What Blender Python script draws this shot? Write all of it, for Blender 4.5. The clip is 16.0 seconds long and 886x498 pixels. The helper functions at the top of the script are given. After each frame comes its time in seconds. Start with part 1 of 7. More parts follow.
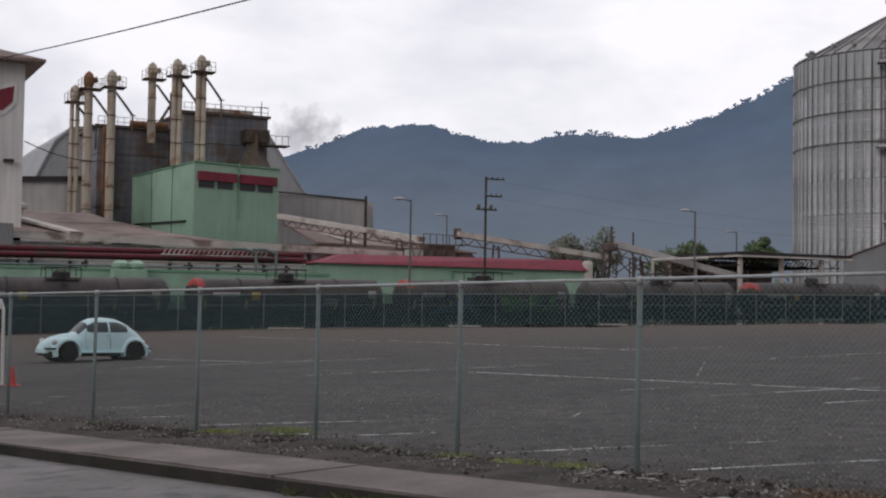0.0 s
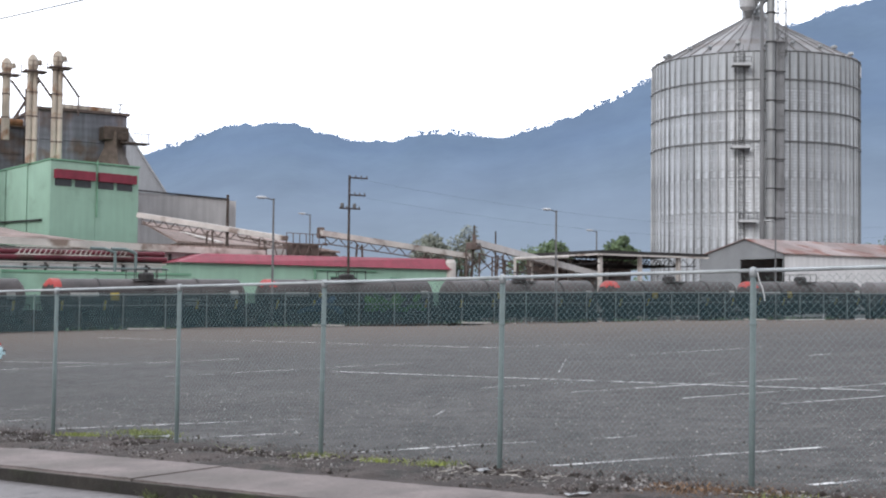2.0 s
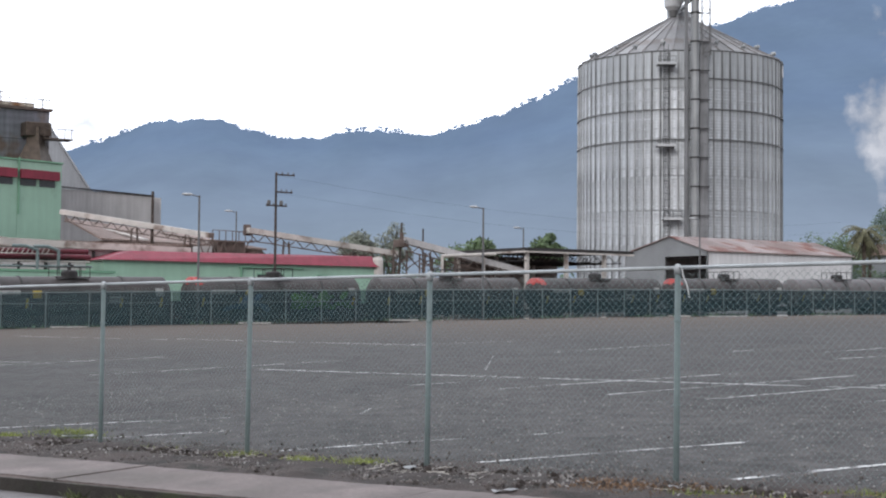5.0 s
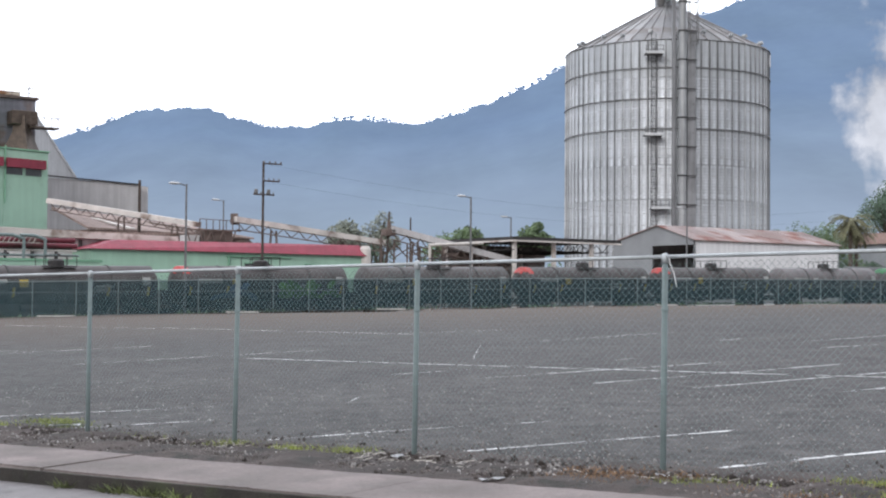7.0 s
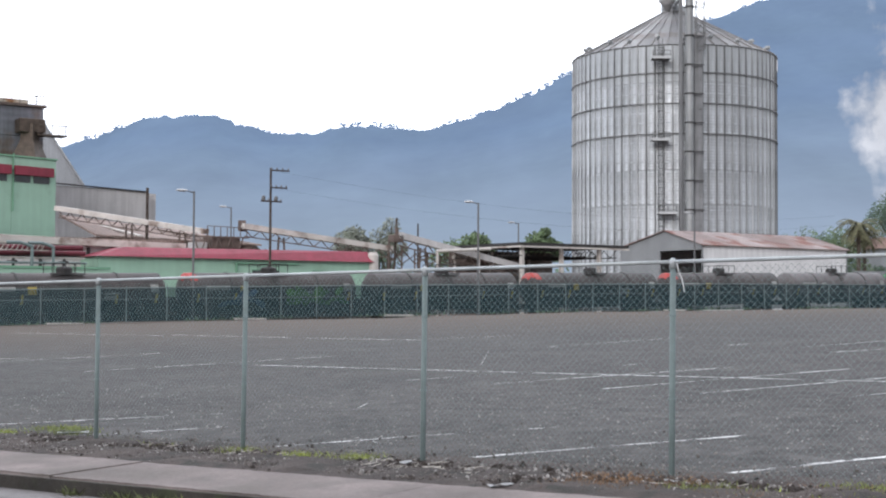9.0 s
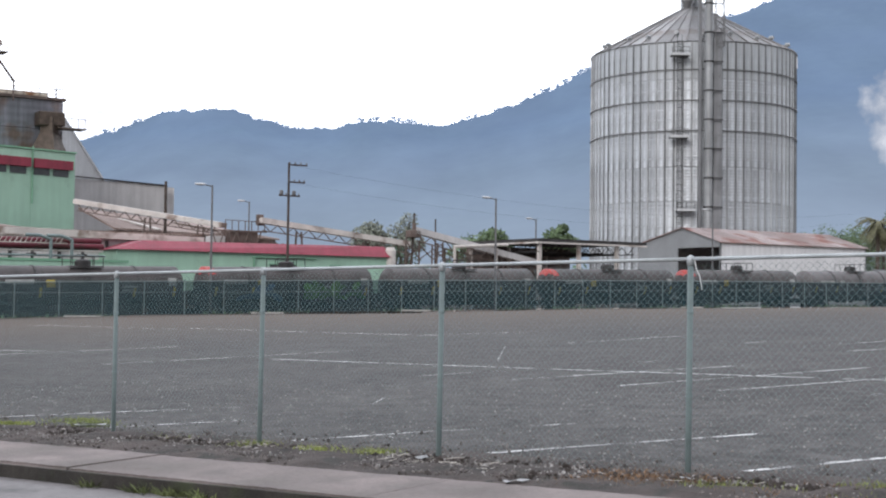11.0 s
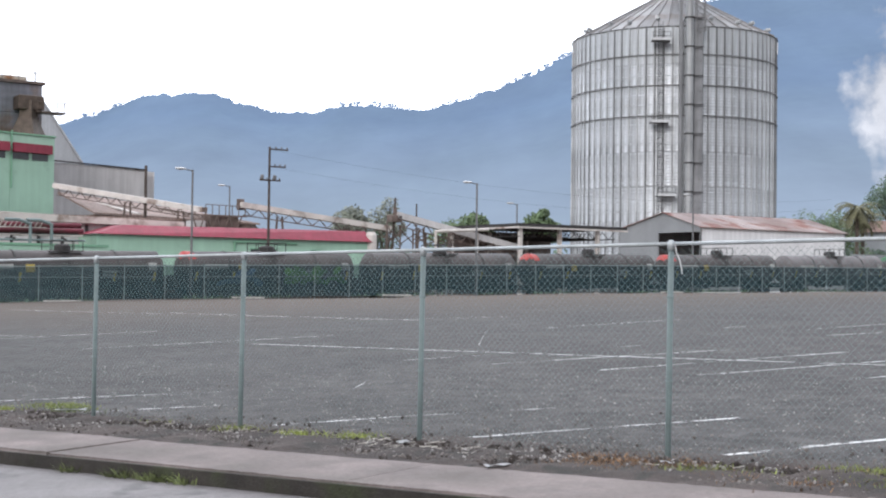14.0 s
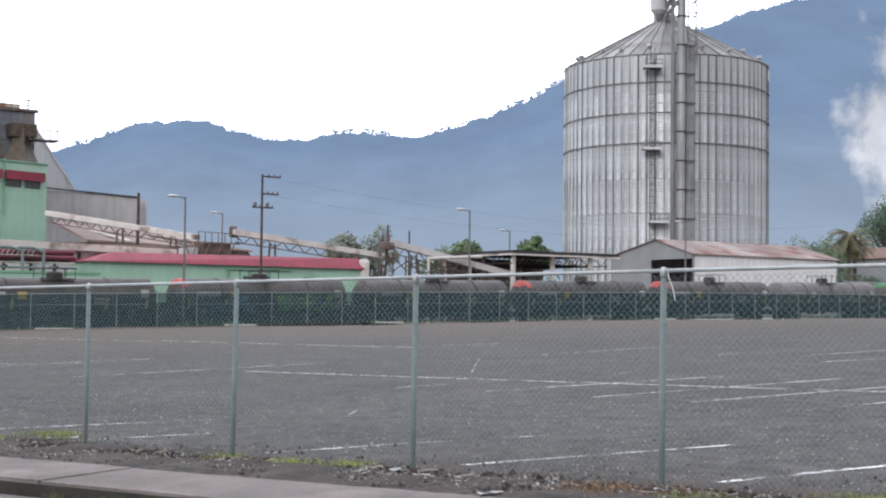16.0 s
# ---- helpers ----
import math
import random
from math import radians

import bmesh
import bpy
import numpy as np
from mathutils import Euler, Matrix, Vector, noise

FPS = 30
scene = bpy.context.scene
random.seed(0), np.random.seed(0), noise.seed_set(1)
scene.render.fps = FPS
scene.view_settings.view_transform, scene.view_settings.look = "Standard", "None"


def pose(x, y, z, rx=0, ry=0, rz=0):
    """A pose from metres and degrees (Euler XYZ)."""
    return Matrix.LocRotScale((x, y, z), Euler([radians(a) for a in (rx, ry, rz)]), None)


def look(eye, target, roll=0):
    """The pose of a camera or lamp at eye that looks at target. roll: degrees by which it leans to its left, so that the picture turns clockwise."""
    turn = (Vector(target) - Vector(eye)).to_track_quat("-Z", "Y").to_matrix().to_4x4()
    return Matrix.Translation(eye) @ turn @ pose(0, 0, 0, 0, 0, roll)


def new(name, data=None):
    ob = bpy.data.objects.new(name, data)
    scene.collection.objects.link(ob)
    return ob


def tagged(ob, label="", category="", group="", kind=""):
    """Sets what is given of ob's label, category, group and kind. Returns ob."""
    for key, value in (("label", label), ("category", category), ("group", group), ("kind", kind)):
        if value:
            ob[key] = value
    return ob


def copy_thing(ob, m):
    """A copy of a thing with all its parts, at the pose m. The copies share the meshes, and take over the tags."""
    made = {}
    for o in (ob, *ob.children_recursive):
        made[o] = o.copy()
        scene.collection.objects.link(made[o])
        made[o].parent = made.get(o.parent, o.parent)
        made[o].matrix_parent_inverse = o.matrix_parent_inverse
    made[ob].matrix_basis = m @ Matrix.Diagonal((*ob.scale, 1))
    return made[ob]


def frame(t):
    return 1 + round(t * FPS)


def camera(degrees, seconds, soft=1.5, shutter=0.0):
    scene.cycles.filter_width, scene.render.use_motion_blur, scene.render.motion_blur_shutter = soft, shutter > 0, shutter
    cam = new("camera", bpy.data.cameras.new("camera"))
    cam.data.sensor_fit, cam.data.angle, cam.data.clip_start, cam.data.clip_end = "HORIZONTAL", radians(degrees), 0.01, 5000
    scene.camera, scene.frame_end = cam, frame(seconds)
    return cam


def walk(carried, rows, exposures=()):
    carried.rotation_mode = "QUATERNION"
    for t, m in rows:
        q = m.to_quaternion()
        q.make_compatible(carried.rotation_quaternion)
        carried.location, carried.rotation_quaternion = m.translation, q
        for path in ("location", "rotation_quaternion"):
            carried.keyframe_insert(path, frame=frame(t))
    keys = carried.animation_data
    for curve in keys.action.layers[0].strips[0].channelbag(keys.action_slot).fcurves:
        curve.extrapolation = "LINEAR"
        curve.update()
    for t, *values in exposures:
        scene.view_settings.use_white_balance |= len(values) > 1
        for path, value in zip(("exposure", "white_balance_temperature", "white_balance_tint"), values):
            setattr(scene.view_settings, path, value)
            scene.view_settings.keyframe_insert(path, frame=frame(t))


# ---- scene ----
cam = camera(35.10, 16.0, soft=2.1)
walk(cam, [
    (0.0, pose(0, 0, 1.65, 92.484, -0.956, 8.910)),
    (0.5, pose(0, 0, 1.65, 91.923, -0.604, 7.185)),
    (1.0, pose(0, 0, 1.65, 91.338, -0.742, 7.394)),
    (1.5, pose(0, 0, 1.65, 91.349, -0.693, 5.574)),
    (2.0, pose(0, 0, 1.65, 92.519, -0.617, 3.342)),
    (2.5, pose(0, 0, 1.65, 93.000, -0.681, 1.813)),
    (3.0, pose(0, 0, 1.65, 93.247, -0.857, 1.207)),
    (5.3, pose(0, 0, 1.65, 92.233, -0.580, 0.236)),
    (5.5, pose(0, 0, 1.65, 92.102, -0.799, -0.029)),
    (6.0, pose(0, 0, 1.65, 91.960, -0.681, -0.438)),
    (6.5, pose(0, 0, 1.65, 92.250, -0.635, -0.267)),
    (7.0, pose(0, 0, 1.65, 91.993, -0.490, -0.136)),
    (7.5, pose(0, 0, 1.65, 91.729, -0.289, -0.143)),
    (8.0, pose(0, 0, 1.65, 91.922, -0.019, -0.006)),
    (8.2, pose(0, 0, 1.65, 92.268, -0.093, -0.001)),
    (10.5, pose(0, 0, 1.65, 92.146, -0.635, 0.620)),
    (11.0, pose(0, 0, 1.65, 92.047, -0.702, 0.875)),
    (11.5, pose(0, 0, 1.65, 91.615, -0.675, 0.457)),
    (12.0, pose(0, 0, 1.65, 92.005, -0.626, 0.090)),
    (12.5, pose(0, 0, 1.65, 92.121, -0.828, -0.611)),
    (13.0, pose(0, 0, 1.65, 91.622, -0.582, -0.394)),
    (13.5, pose(0, 0, 1.65, 91.321, -0.691, -0.205)),
    (14.0, pose(0, 0, 1.65, 91.431, -0.708, 0.097)),
    (14.5, pose(0, 0, 1.65, 91.891, -0.838, 0.114)),
    (15.0, pose(0, 0, 1.65, 92.165, -0.680, -0.281)),
    (15.5, pose(0, 0, 1.65, 92.102, -0.647, -0.635)),
    (16.0, pose(0, 0, 1.65, 92.541, -0.634, -0.196)),
], exposures=[(0.0, -1.52, 6750, 16), (0.5, -1.02, 6450, 14), (1.0, -0.55, 6430, 13.5), (1.5, -0.26, 6450, 13), (2.1, -0.26, 6370, 12.5), (2.6, -0.4, 6370, 12.5), (3.0, -0.54, 6370, 12.5), (5.5, -0.36, 6370, 12.5), (7.0, -0.16, 6370, 12.5), (8.2, -0.14, 6370, 12.5), (10.3, -0.3, 6370, 12.5), (11.2, -0.27, 6370, 12.5), (12.0, -0.16, 6370, 12.5), (13.0, -0.08, 6370, 12.5), (14.0, -0.02, 6370, 12.5), (15.0, -0.12, 6370, 12.5), (16.0, -0.18, 6370, 12.5)])

# ---------------------------------------------------------------- light
world = bpy.data.worlds.new("overcast_sky")
scene.world = world
world.use_nodes = True
wn, wl = world.node_tree.nodes, world.node_tree.links
wn.clear()
sky = wn.new("ShaderNodeTexSky")
sky.sky_type = "NISHITA"
sky.sun_disc = False
sky.sun_elevation, sky.sun_rotation = radians(26), radians(201)
tc = wn.new("ShaderNodeTexCoord")
mp = wn.new("ShaderNodeMapping")
mp.inputs["Scale"].default_value = (1.0, 1.0, 2.6)
cl = wn.new("ShaderNodeTexNoise")
cl.inputs["Scale"].default_value = 4.2
cl.inputs["Detail"].default_value = 7
cl.inputs["Roughness"].default_value = 0.55
cr = wn.new("ShaderNodeValToRGB")
cr.color_ramp.elements[0].position, cr.color_ramp.elements[0].color = 0.36, (0.78, 0.83, 0.91, 1)
cr.color_ramp.elements[1].position, cr.color_ramp.elements[1].color = 0.56, (1.02, 1.06, 1.11, 1)
b_sky, b_cloud = wn.new("ShaderNodeBackground"), wn.new("ShaderNodeBackground")
b_sky.inputs["Strength"].default_value = 0.1
b_cloud.inputs["Strength"].default_value = 1.15
mixw = wn.new("ShaderNodeMixShader")
mixw.inputs[0].default_value = 0.88
outw = wn.new("ShaderNodeOutputWorld")
wl.new(tc.outputs["Generated"], mp.inputs["Vector"])
wl.new(mp.outputs[0], cl.inputs["Vector"])
wl.new(cl.outputs["Fac"], cr.inputs[0])
# the veiled sun ahead makes that side of the cloud brighter
ahead = wn.new("ShaderNodeVectorMath")
ahead.operation = "DOT_PRODUCT"
ahead.inputs[1].default_value = (-0.15, 0.85, 0.5)
glow = wn.new("ShaderNodeMapRange")
glow.inputs[1].default_value, glow.inputs[2].default_value = -0.3, 0.95
glow.inputs[3].default_value, glow.inputs[4].default_value = 0.72, 3.0
wl.new(tc.outputs["Generated"], ahead.inputs[0])
wl.new(ahead.outputs["Value"], glow.inputs[0])
wl.new(glow.outputs[0], b_cloud.inputs["Strength"])
wl.new(cr.outputs[0], b_cloud.inputs["Color"])
wl.new(sky.outputs[0], b_sky.inputs["Color"])
wl.new(b_sky.outputs[0], mixw.inputs[1])
wl.new(b_cloud.outputs[0], mixw.inputs[2])
wl.new(mixw.outputs[0], outw.inputs["Surface"])

sun = new("sun", bpy.data.lights.new("sun", "SUN"))
sun.data.energy, sun.data.angle, sun.data.color = 1.7, radians(28), (1.0, 0.975, 0.94)
sun.matrix_world = look((-30, -78, 42), (0, 0, 0))


# ---------------------------------------------------------------- materials
def mat(name, base, rough=0.8, metal=0.0, scale=3.0, var=0.25, fine=40.0, bump=0.2, tint=None, piece=0.0, streak=0.0,
        stain=None, stain_amount=0.0, stain_scale=0.6, wave=None, emit=None, alpha=None):
    """A procedural surface: two scales of tone, fine relief, streaks that run down, stains, corrugation, tone piece by piece."""
    m = bpy.data.materials.new(name)
    m.use_nodes = True
    nt = m.node_tree
    N, L = nt.nodes, nt.links
    bsdf = N["Principled BSDF"]
    bsdf.inputs["Roughness"].default_value = rough
    bsdf.inputs["Metallic"].default_value = metal
    co = N.new("ShaderNodeTexCoord")

    def noise_tex(s, detail=5, vec=None, stretch=None):
        n = N.new("ShaderNodeTexNoise")
        n.inputs["Scale"].default_value = s
        n.inputs["Detail"].default_value = detail
        src = co.outputs["Object"]
        if stretch:
            k = N.new("ShaderNodeMapping")
            k.inputs["Scale"].default_value = stretch
            L.new(src, k.inputs["Vector"])
            src = k.outputs[0]
        L.new(src, n.inputs["Vector"])
        return n.outputs["Fac"]

    def ramp(src, lo, hi, a, b):
        r = N.new("ShaderNodeMapRange")
        r.inputs[1].default_value, r.inputs[2].default_value = lo, hi
        r.inputs[3].default_value, r.inputs[4].default_value = a, b
        L.new(src, r.inputs[0])
        return r.outputs[0]

    def mul(a, b):
        k = N.new("ShaderNodeMath")
        k.operation = "MULTIPLY"
        L.new(a, k.inputs[0])
        L.new(b, k.inputs[1])
        return k.outputs[0]

    big = ramp(noise_tex(scale), 0.3, 0.7, 1 - var, 1 + var)
    small = ramp(noise_tex(fine, 3), 0.3, 0.7, 1 - var * 0.6, 1 + var * 0.6)
    tone = mul(big, small)
    if streak:
        tone = mul(tone, ramp(noise_tex(2.0, 4, stretch=(1, 1, 0.06)), 0.35, 0.65, 1 - streak, 1 + streak * 0.4))
    if piece:
        oi = N.new("ShaderNodeObjectInfo")
        tone = mul(tone, ramp(oi.outputs["Random"], 0, 1, 1 - piece, 1 + piece))
    col = N.new("ShaderNodeRGB")
    col.outputs[0].default_value = (*base, 1)
    out = col.outputs[0]
    if tint:
        mx = N.new("ShaderNodeMix")
        mx.data_type = "RGBA"
        L.new(ramp(noise_tex(scale * 0.37), 0.38, 0.62, 0, 1), mx.inputs[0])
        L.new(out, mx.inputs[6])
        mx.inputs[7].default_value = (*tint, 1)
        out = mx.outputs[2]
    if stain:
        mx = N.new("ShaderNodeMix")
        mx.data_type = "RGBA"
        L.new(ramp(noise_tex(stain_scale, 6), 0.62 - stain_amount * 0.3, 0.72 - stain_amount * 0.2, 0, 1), mx.inputs[0])
        L.new(out, mx.inputs[6])
        mx.inputs[7].default_value = (*stain, 1)
        out = mx.outputs[2]
    vm = N.new("ShaderNodeVectorMath")
    vm.operation = "SCALE"
    L.new(out, vm.inputs[0])
    L.new(tone, vm.inputs["Scale"])
    L.new(vm.outputs[0], bsdf.inputs["Base Color"])
    L.new(ramp(noise_tex(fine * 0.5), 0.3, 0.7, max(0.05, rough - 0.12), min(1, rough + 0.1)), bsdf.inputs["Roughness"])
    height = noise_tex(fine * 1.5, 4)
    bp = N.new("ShaderNodeBump")
    bp.inputs["Strength"].default_value = bump
    bp.inputs["Distance"].default_value = 0.02
    L.new(height, bp.inputs["Height"])
    last = bp
    if wave:
        axis, period, depth = wave
        wv = N.new("ShaderNodeTexWave")
        wv.bands_direction = axis
        wv.inputs["Scale"].default_value = 0.314 / period
        L.new(co.outputs["Object"], wv.inputs["Vector"])
        b2 = N.new("ShaderNodeBump")
        b2.inputs["Strength"].default_value = 0.9
        b2.inputs["Distance"].default_value = depth
        L.new(wv.outputs["Fac"], b2.inputs["Height"])
        L.new(bp.outputs[0], b2.inputs["Normal"])
        last = b2
    L.new(last.outputs[0], bsdf.inputs["Normal"])
    if emit:
        bsdf.inputs["Emission Color"].default_value = (*emit, 1)
        bsdf.inputs["Emission Strength"].default_value = 1.0
    if alpha is not None:
        lo, hi, s = alpha
        L.new(ramp(noise_tex(s, 6), lo, hi, 0, 1), bsdf.inputs["Alpha"])
    return m


def veil(name, base, cover):
    """Fine wire netting too far off to see its wires."""
    m = bpy.data.materials.new(name)
    m.use_nodes = True
    N, L = m.node_tree.nodes, m.node_tree.links
    bsdf = N["Principled BSDF"]
    bsdf.inputs["Base Color"].default_value = (*base, 1)
    bsdf.inputs["Roughness"].default_value = 0.7
    bsdf.inputs["Alpha"].default_value = cover
    return m


def ground_mat():
    """Worn gravelly asphalt: stones, pale dust, dark patches, and a drift of brown earth along the railway side."""
    m = mat("gravel_asphalt", (0.050, 0.0455, 0.0445), 0.95, 0, 0.3, 0.32, 12, 1.0, tint=(0.040, 0.0355, 0.034))
    N, L = m.node_tree.nodes, m.node_tree.links
    bsdf = N["Principled BSDF"]
    before = bsdf.inputs["Base Color"].links[0].from_socket
    co = N.new("ShaderNodeTexCoord")
    coarse = N.new("ShaderNodeTexNoise")
    coarse.inputs["Scale"].default_value = 2.4
    coarse.inputs["Detail"].default_value = 9
    coarse.inputs["Roughness"].default_value = 0.85
    L.new(co.outputs["Object"], coarse.inputs["Vector"])
    spread = N.new("ShaderNodeMapRange")
    spread.inputs[1].default_value, spread.inputs[2].default_value = 0.36, 0.64
    spread.inputs[3].default_value, spread.inputs[4].default_value = 0.08, 1.92
    L.new(coarse.outputs["Fac"], spread.inputs[0])
    rough_tone = N.new("ShaderNodeVectorMath")
    rough_tone.operation = "SCALE"
    L.new(before, rough_tone.inputs[0])
    L.new(spread.outputs[0], rough_tone.inputs["Scale"])
    before = rough_tone.outputs[0]
    vor = N.new("ShaderNodeTexVoronoi")
    vor.inputs["Scale"].default_value = 9.0
    L.new(co.outputs["Object"], vor.inputs["Vector"])
    speck = N.new("ShaderNodeMapRange")
    speck.inputs[1].default_value, speck.inputs[2].default_value = 0.10, 0.22
    speck.inputs[3].default_value, speck.inputs[4].default_value = 1.0, 0.0
    L.new(vor.outputs["Distance"], speck.inputs[0])
    pick = N.new("ShaderNodeSeparateColor")
    L.new(vor.outputs["Color"], pick.inputs[0])
    some = N.new("ShaderNodeMapRange")
    some.inputs[1].default_value, some.inputs[2].default_value = 0.66, 0.95
    L.new(pick.outputs[0], some.inputs[0])
    both = N.new("ShaderNodeMath")
    both.operation = "MULTIPLY"
    L.new(speck.outputs[0], both.inputs[0])
    L.new(some.outputs[0], both.inputs[1])
    mx = N.new("ShaderNodeMix")
    mx.data_type = "RGBA"
    L.new(both.outputs[0], mx.inputs[0])
    L.new(before, mx.inputs[6])
    mx.inputs[7].default_value = (0.24, 0.23, 0.225, 1)
    # earth drift near the railway
    dot = N.new("ShaderNodeVectorMath")
    dot.operation = "DOT_PRODUCT"
    L.new(co.outputs["Object"], dot.inputs[0])
    dot.inputs[1].default_value = (-math.sin(radians(34)), math.cos(radians(34)), 0)
    nz = N.new("ShaderNodeTexNoise")
    nz.inputs["Scale"].default_value = 0.25
    nz.inputs["Detail"].default_value = 6
    L.new(co.outputs["Object"], nz.inputs["Vector"])
    ad = N.new("ShaderNodeMath")
    ad.operation = "MULTIPLY_ADD"
    L.new(nz.outputs["Fac"], ad.inputs[0])
    ad.inputs[1].default_value = 26
    L.new(dot.outputs["Value"], ad.inputs[2])
    far = N.new("ShaderNodeMapRange")
    far.inputs[1].default_value, far.inputs[2].default_value = 54, 92
    far.inputs[3].default_value, far.inputs[4].default_value = 0, 1.0
    L.new(ad.outputs[0], far.inputs[0])
    mx2 = N.new("ShaderNodeMix")
    mx2.data_type = "RGBA"
    L.new(far.outputs[0], mx2.inputs[0])
    L.new(mx.outputs[2], mx2.inputs[6])
    mx2.inputs[7].default_value = (0.085, 0.0625, 0.049, 1)
    L.new(mx2.outputs[2], bsdf.inputs["Base Color"])
    return m


def leaf_mat(name, base, var=0.45):
    m = mat(name, base, 0.75, 0, 0.9, var, 6.0, 0.1)
    N, L = m.node_tree.nodes, m.node_tree.links
    bsdf = N["Principled BSDF"]
    before = bsdf.inputs["Base Color"].links[0].from_socket
    geo = N.new("ShaderNodeNewGeometry")
    r = N.new("ShaderNodeMapRange")
    r.inputs[3].default_value, r.inputs[4].default_value = 0.55, 1.3
    L.new(geo.outputs["Random Per Island"], r.inputs[0])
    vm = N.new("ShaderNodeVectorMath")
    vm.operation = "SCALE"
    L.new(before, vm.inputs[0])
    L.new(r.outputs[0], vm.inputs["Scale"])
    L.new(vm.outputs[0], bsdf.inputs["Base Color"])
    return m


def paint_mat(name, lo, hi):
    """White road paint, broken up by wear at two scales."""
    m = mat(name, (0.74, 0.735, 0.73), 0.85, 0, 3, 0.2, 30, 0.3)
    N, L = m.node_tree.nodes, m.node_tree.links
    co = N.new("ShaderNodeTexCoord")
    cover = []
    for scale, a, b in ((1.1, lo, hi), (6.5, 0.36, 0.52)):
        nz = N.new("ShaderNodeTexNoise")
        nz.inputs["Scale"].default_value = scale
        nz.inputs["Detail"].default_value = 6
        L.new(co.outputs["Object"], nz.inputs["Vector"])
        r = N.new("ShaderNodeMapRange")
        r.inputs[1].default_value, r.inputs[2].default_value = a, b
        L.new(nz.outputs["Fac"], r.inputs[0])
        cover.append(r.outputs[0])
    k = N.new("ShaderNodeMath")
    k.operation = "MULTIPLY"
    L.new(cover[0], k.inputs[0])
    L.new(cover[1], k.inputs[1])
    L.new(k.outputs[0], N["Principled BSDF"].inputs["Alpha"])
    return m


M_GROUND = ground_mat()
M_ROAD = mat("worn_road", (0.165, 0.153, 0.152), 0.75, 0, 0.7, 0.25, 22, 0.8, stain=(0.09, 0.085, 0.085), stain_amount=0.25, stain_scale=2.2)
M_CONC = mat("pavement_concrete", (0.185, 0.155, 0.146), 0.9, 0, 1.6, 0.28, 24, 0.5, piece=0.08, stain=(0.115, 0.098, 0.09), stain_amount=0.42, stain_scale=0.8)
M_KERB = mat("dark_kerb", (0.028, 0.024, 0.020), 0.95, 0, 1.5, 0.35, 26, 0.6, piece=0.12, stain=(0.030, 0.034, 0.016), stain_amount=0.3, stain_scale=1.6)
M_VERGE = mat("earth_verge", (0.050, 0.039, 0.035), 1.0, 0, 1.1, 0.4, 34, 1.0, tint=(0.060, 0.046, 0.041), stain=(0.028, 0.026, 0.022), stain_amount=0.3, stain_scale=3.5)
M_STONE = mat("loose_stone", (0.21, 0.19, 0.178), 0.95, 0, 2, 0.4, 30, 0.4, tint=(0.10, 0.085, 0.08))
M_GRIT = mat("pale_grit", (0.30, 0.288, 0.278), 0.95, 0, 3, 0.4, 30, 0.3)
M_CLOD = mat("dark_earth_clod", (0.045, 0.036, 0.032), 1.0, 0, 3, 0.3, 25, 0.8)
M_STRAW = mat("dry_straw", (0.45, 0.42, 0.38), 0.9, 0, 4, 0.3, 40, 0.1)
M_GRASS = leaf_mat("verge_grass", (0.22, 0.26, 0.065))
M_DRYGRASS = leaf_mat("withered_grass", (0.24, 0.14, 0.075))
M_WEED = leaf_mat("kerb_weed", (0.12, 0.145, 0.05))
M_LINE_FRESH = paint_mat("white_paint", 0.33, 0.52)
M_LINE = paint_mat("worn_white_paint", 0.36, 0.55)
M_LINE_FAINT = paint_mat("faint_white_paint", 0.44, 0.66)
M_GALV = mat("galvanised_steel", (0.195, 0.25, 0.25), 0.65, 0.05, 4, 0.15, 40, 0.12, streak=0.15)
M_FARPOST = mat("dull_fence_post", (0.13, 0.165, 0.17), 0.7, 0.05, 4, 0.15, 40, 0.12)
M_RAIL = mat("galvanised_rail", (0.40, 0.425, 0.435), 0.5, 0.35, 4, 0.15, 40, 0.12)
M_WIRE = mat("chain_link_wire", (0.165, 0.205, 0.205), 0.55, 0.3, 5, 0.1, 40, 0.05)
M_VEIL = veil("green_netting", (0.009, 0.044, 0.055), 0.76)
M_MINT = mat("mint_green_sheet", (0.365, 0.57, 0.445), 0.7, 0, 0.35, 0.07, 12, 0.1, streak=0.05, piece=0.04, stain=(0.31, 0.48, 0.37), stain_amount=0.15, stain_scale=0.4)
M_MINT_DK = mat("mint_green_trim", (0.20, 0.40, 0.27), 0.7, 0, 0.6, 0.1, 12, 0.1)
M_RED = mat("red_painted_metal", (0.255, 0.030, 0.055), 0.6, 0, 0.6, 0.16, 14, 0.1, streak=0.15)
M_REDDK = mat("weathered_red_pipe", (0.135, 0.018, 0.032), 0.65, 0, 0.7, 0.25, 14, 0.1, stain=(0.08, 0.035, 0.03), stain_amount=0.3)
M_DRYER = mat("dusty_dark_sheet", (0.235, 0.238, 0.27), 0.75, 0, 0.3, 0.18, 8, 0.15, piece=0.1, streak=0.25, stain=(0.17, 0.12, 0.10), stain_amount=0.35, stain_scale=0.3, wave=("Z", 0.9, 0.03))
M_STACK = mat("cream_stack_paint", (0.58, 0.51, 0.42), 0.65, 0, 0.5, 0.15, 14, 0.1, streak=0.25, stain=(0.25, 0.115, 0.045), stain_amount=0.28, stain_scale=0.5)
M_RUST = mat("orange_rust", (0.235, 0.115, 0.055), 0.85, 0, 0.8, 0.4, 14, 0.3)
M_DARK = mat("dark_steel", (0.045, 0.042, 0.042), 0.7, 0.2, 2, 0.3, 25, 0.2)
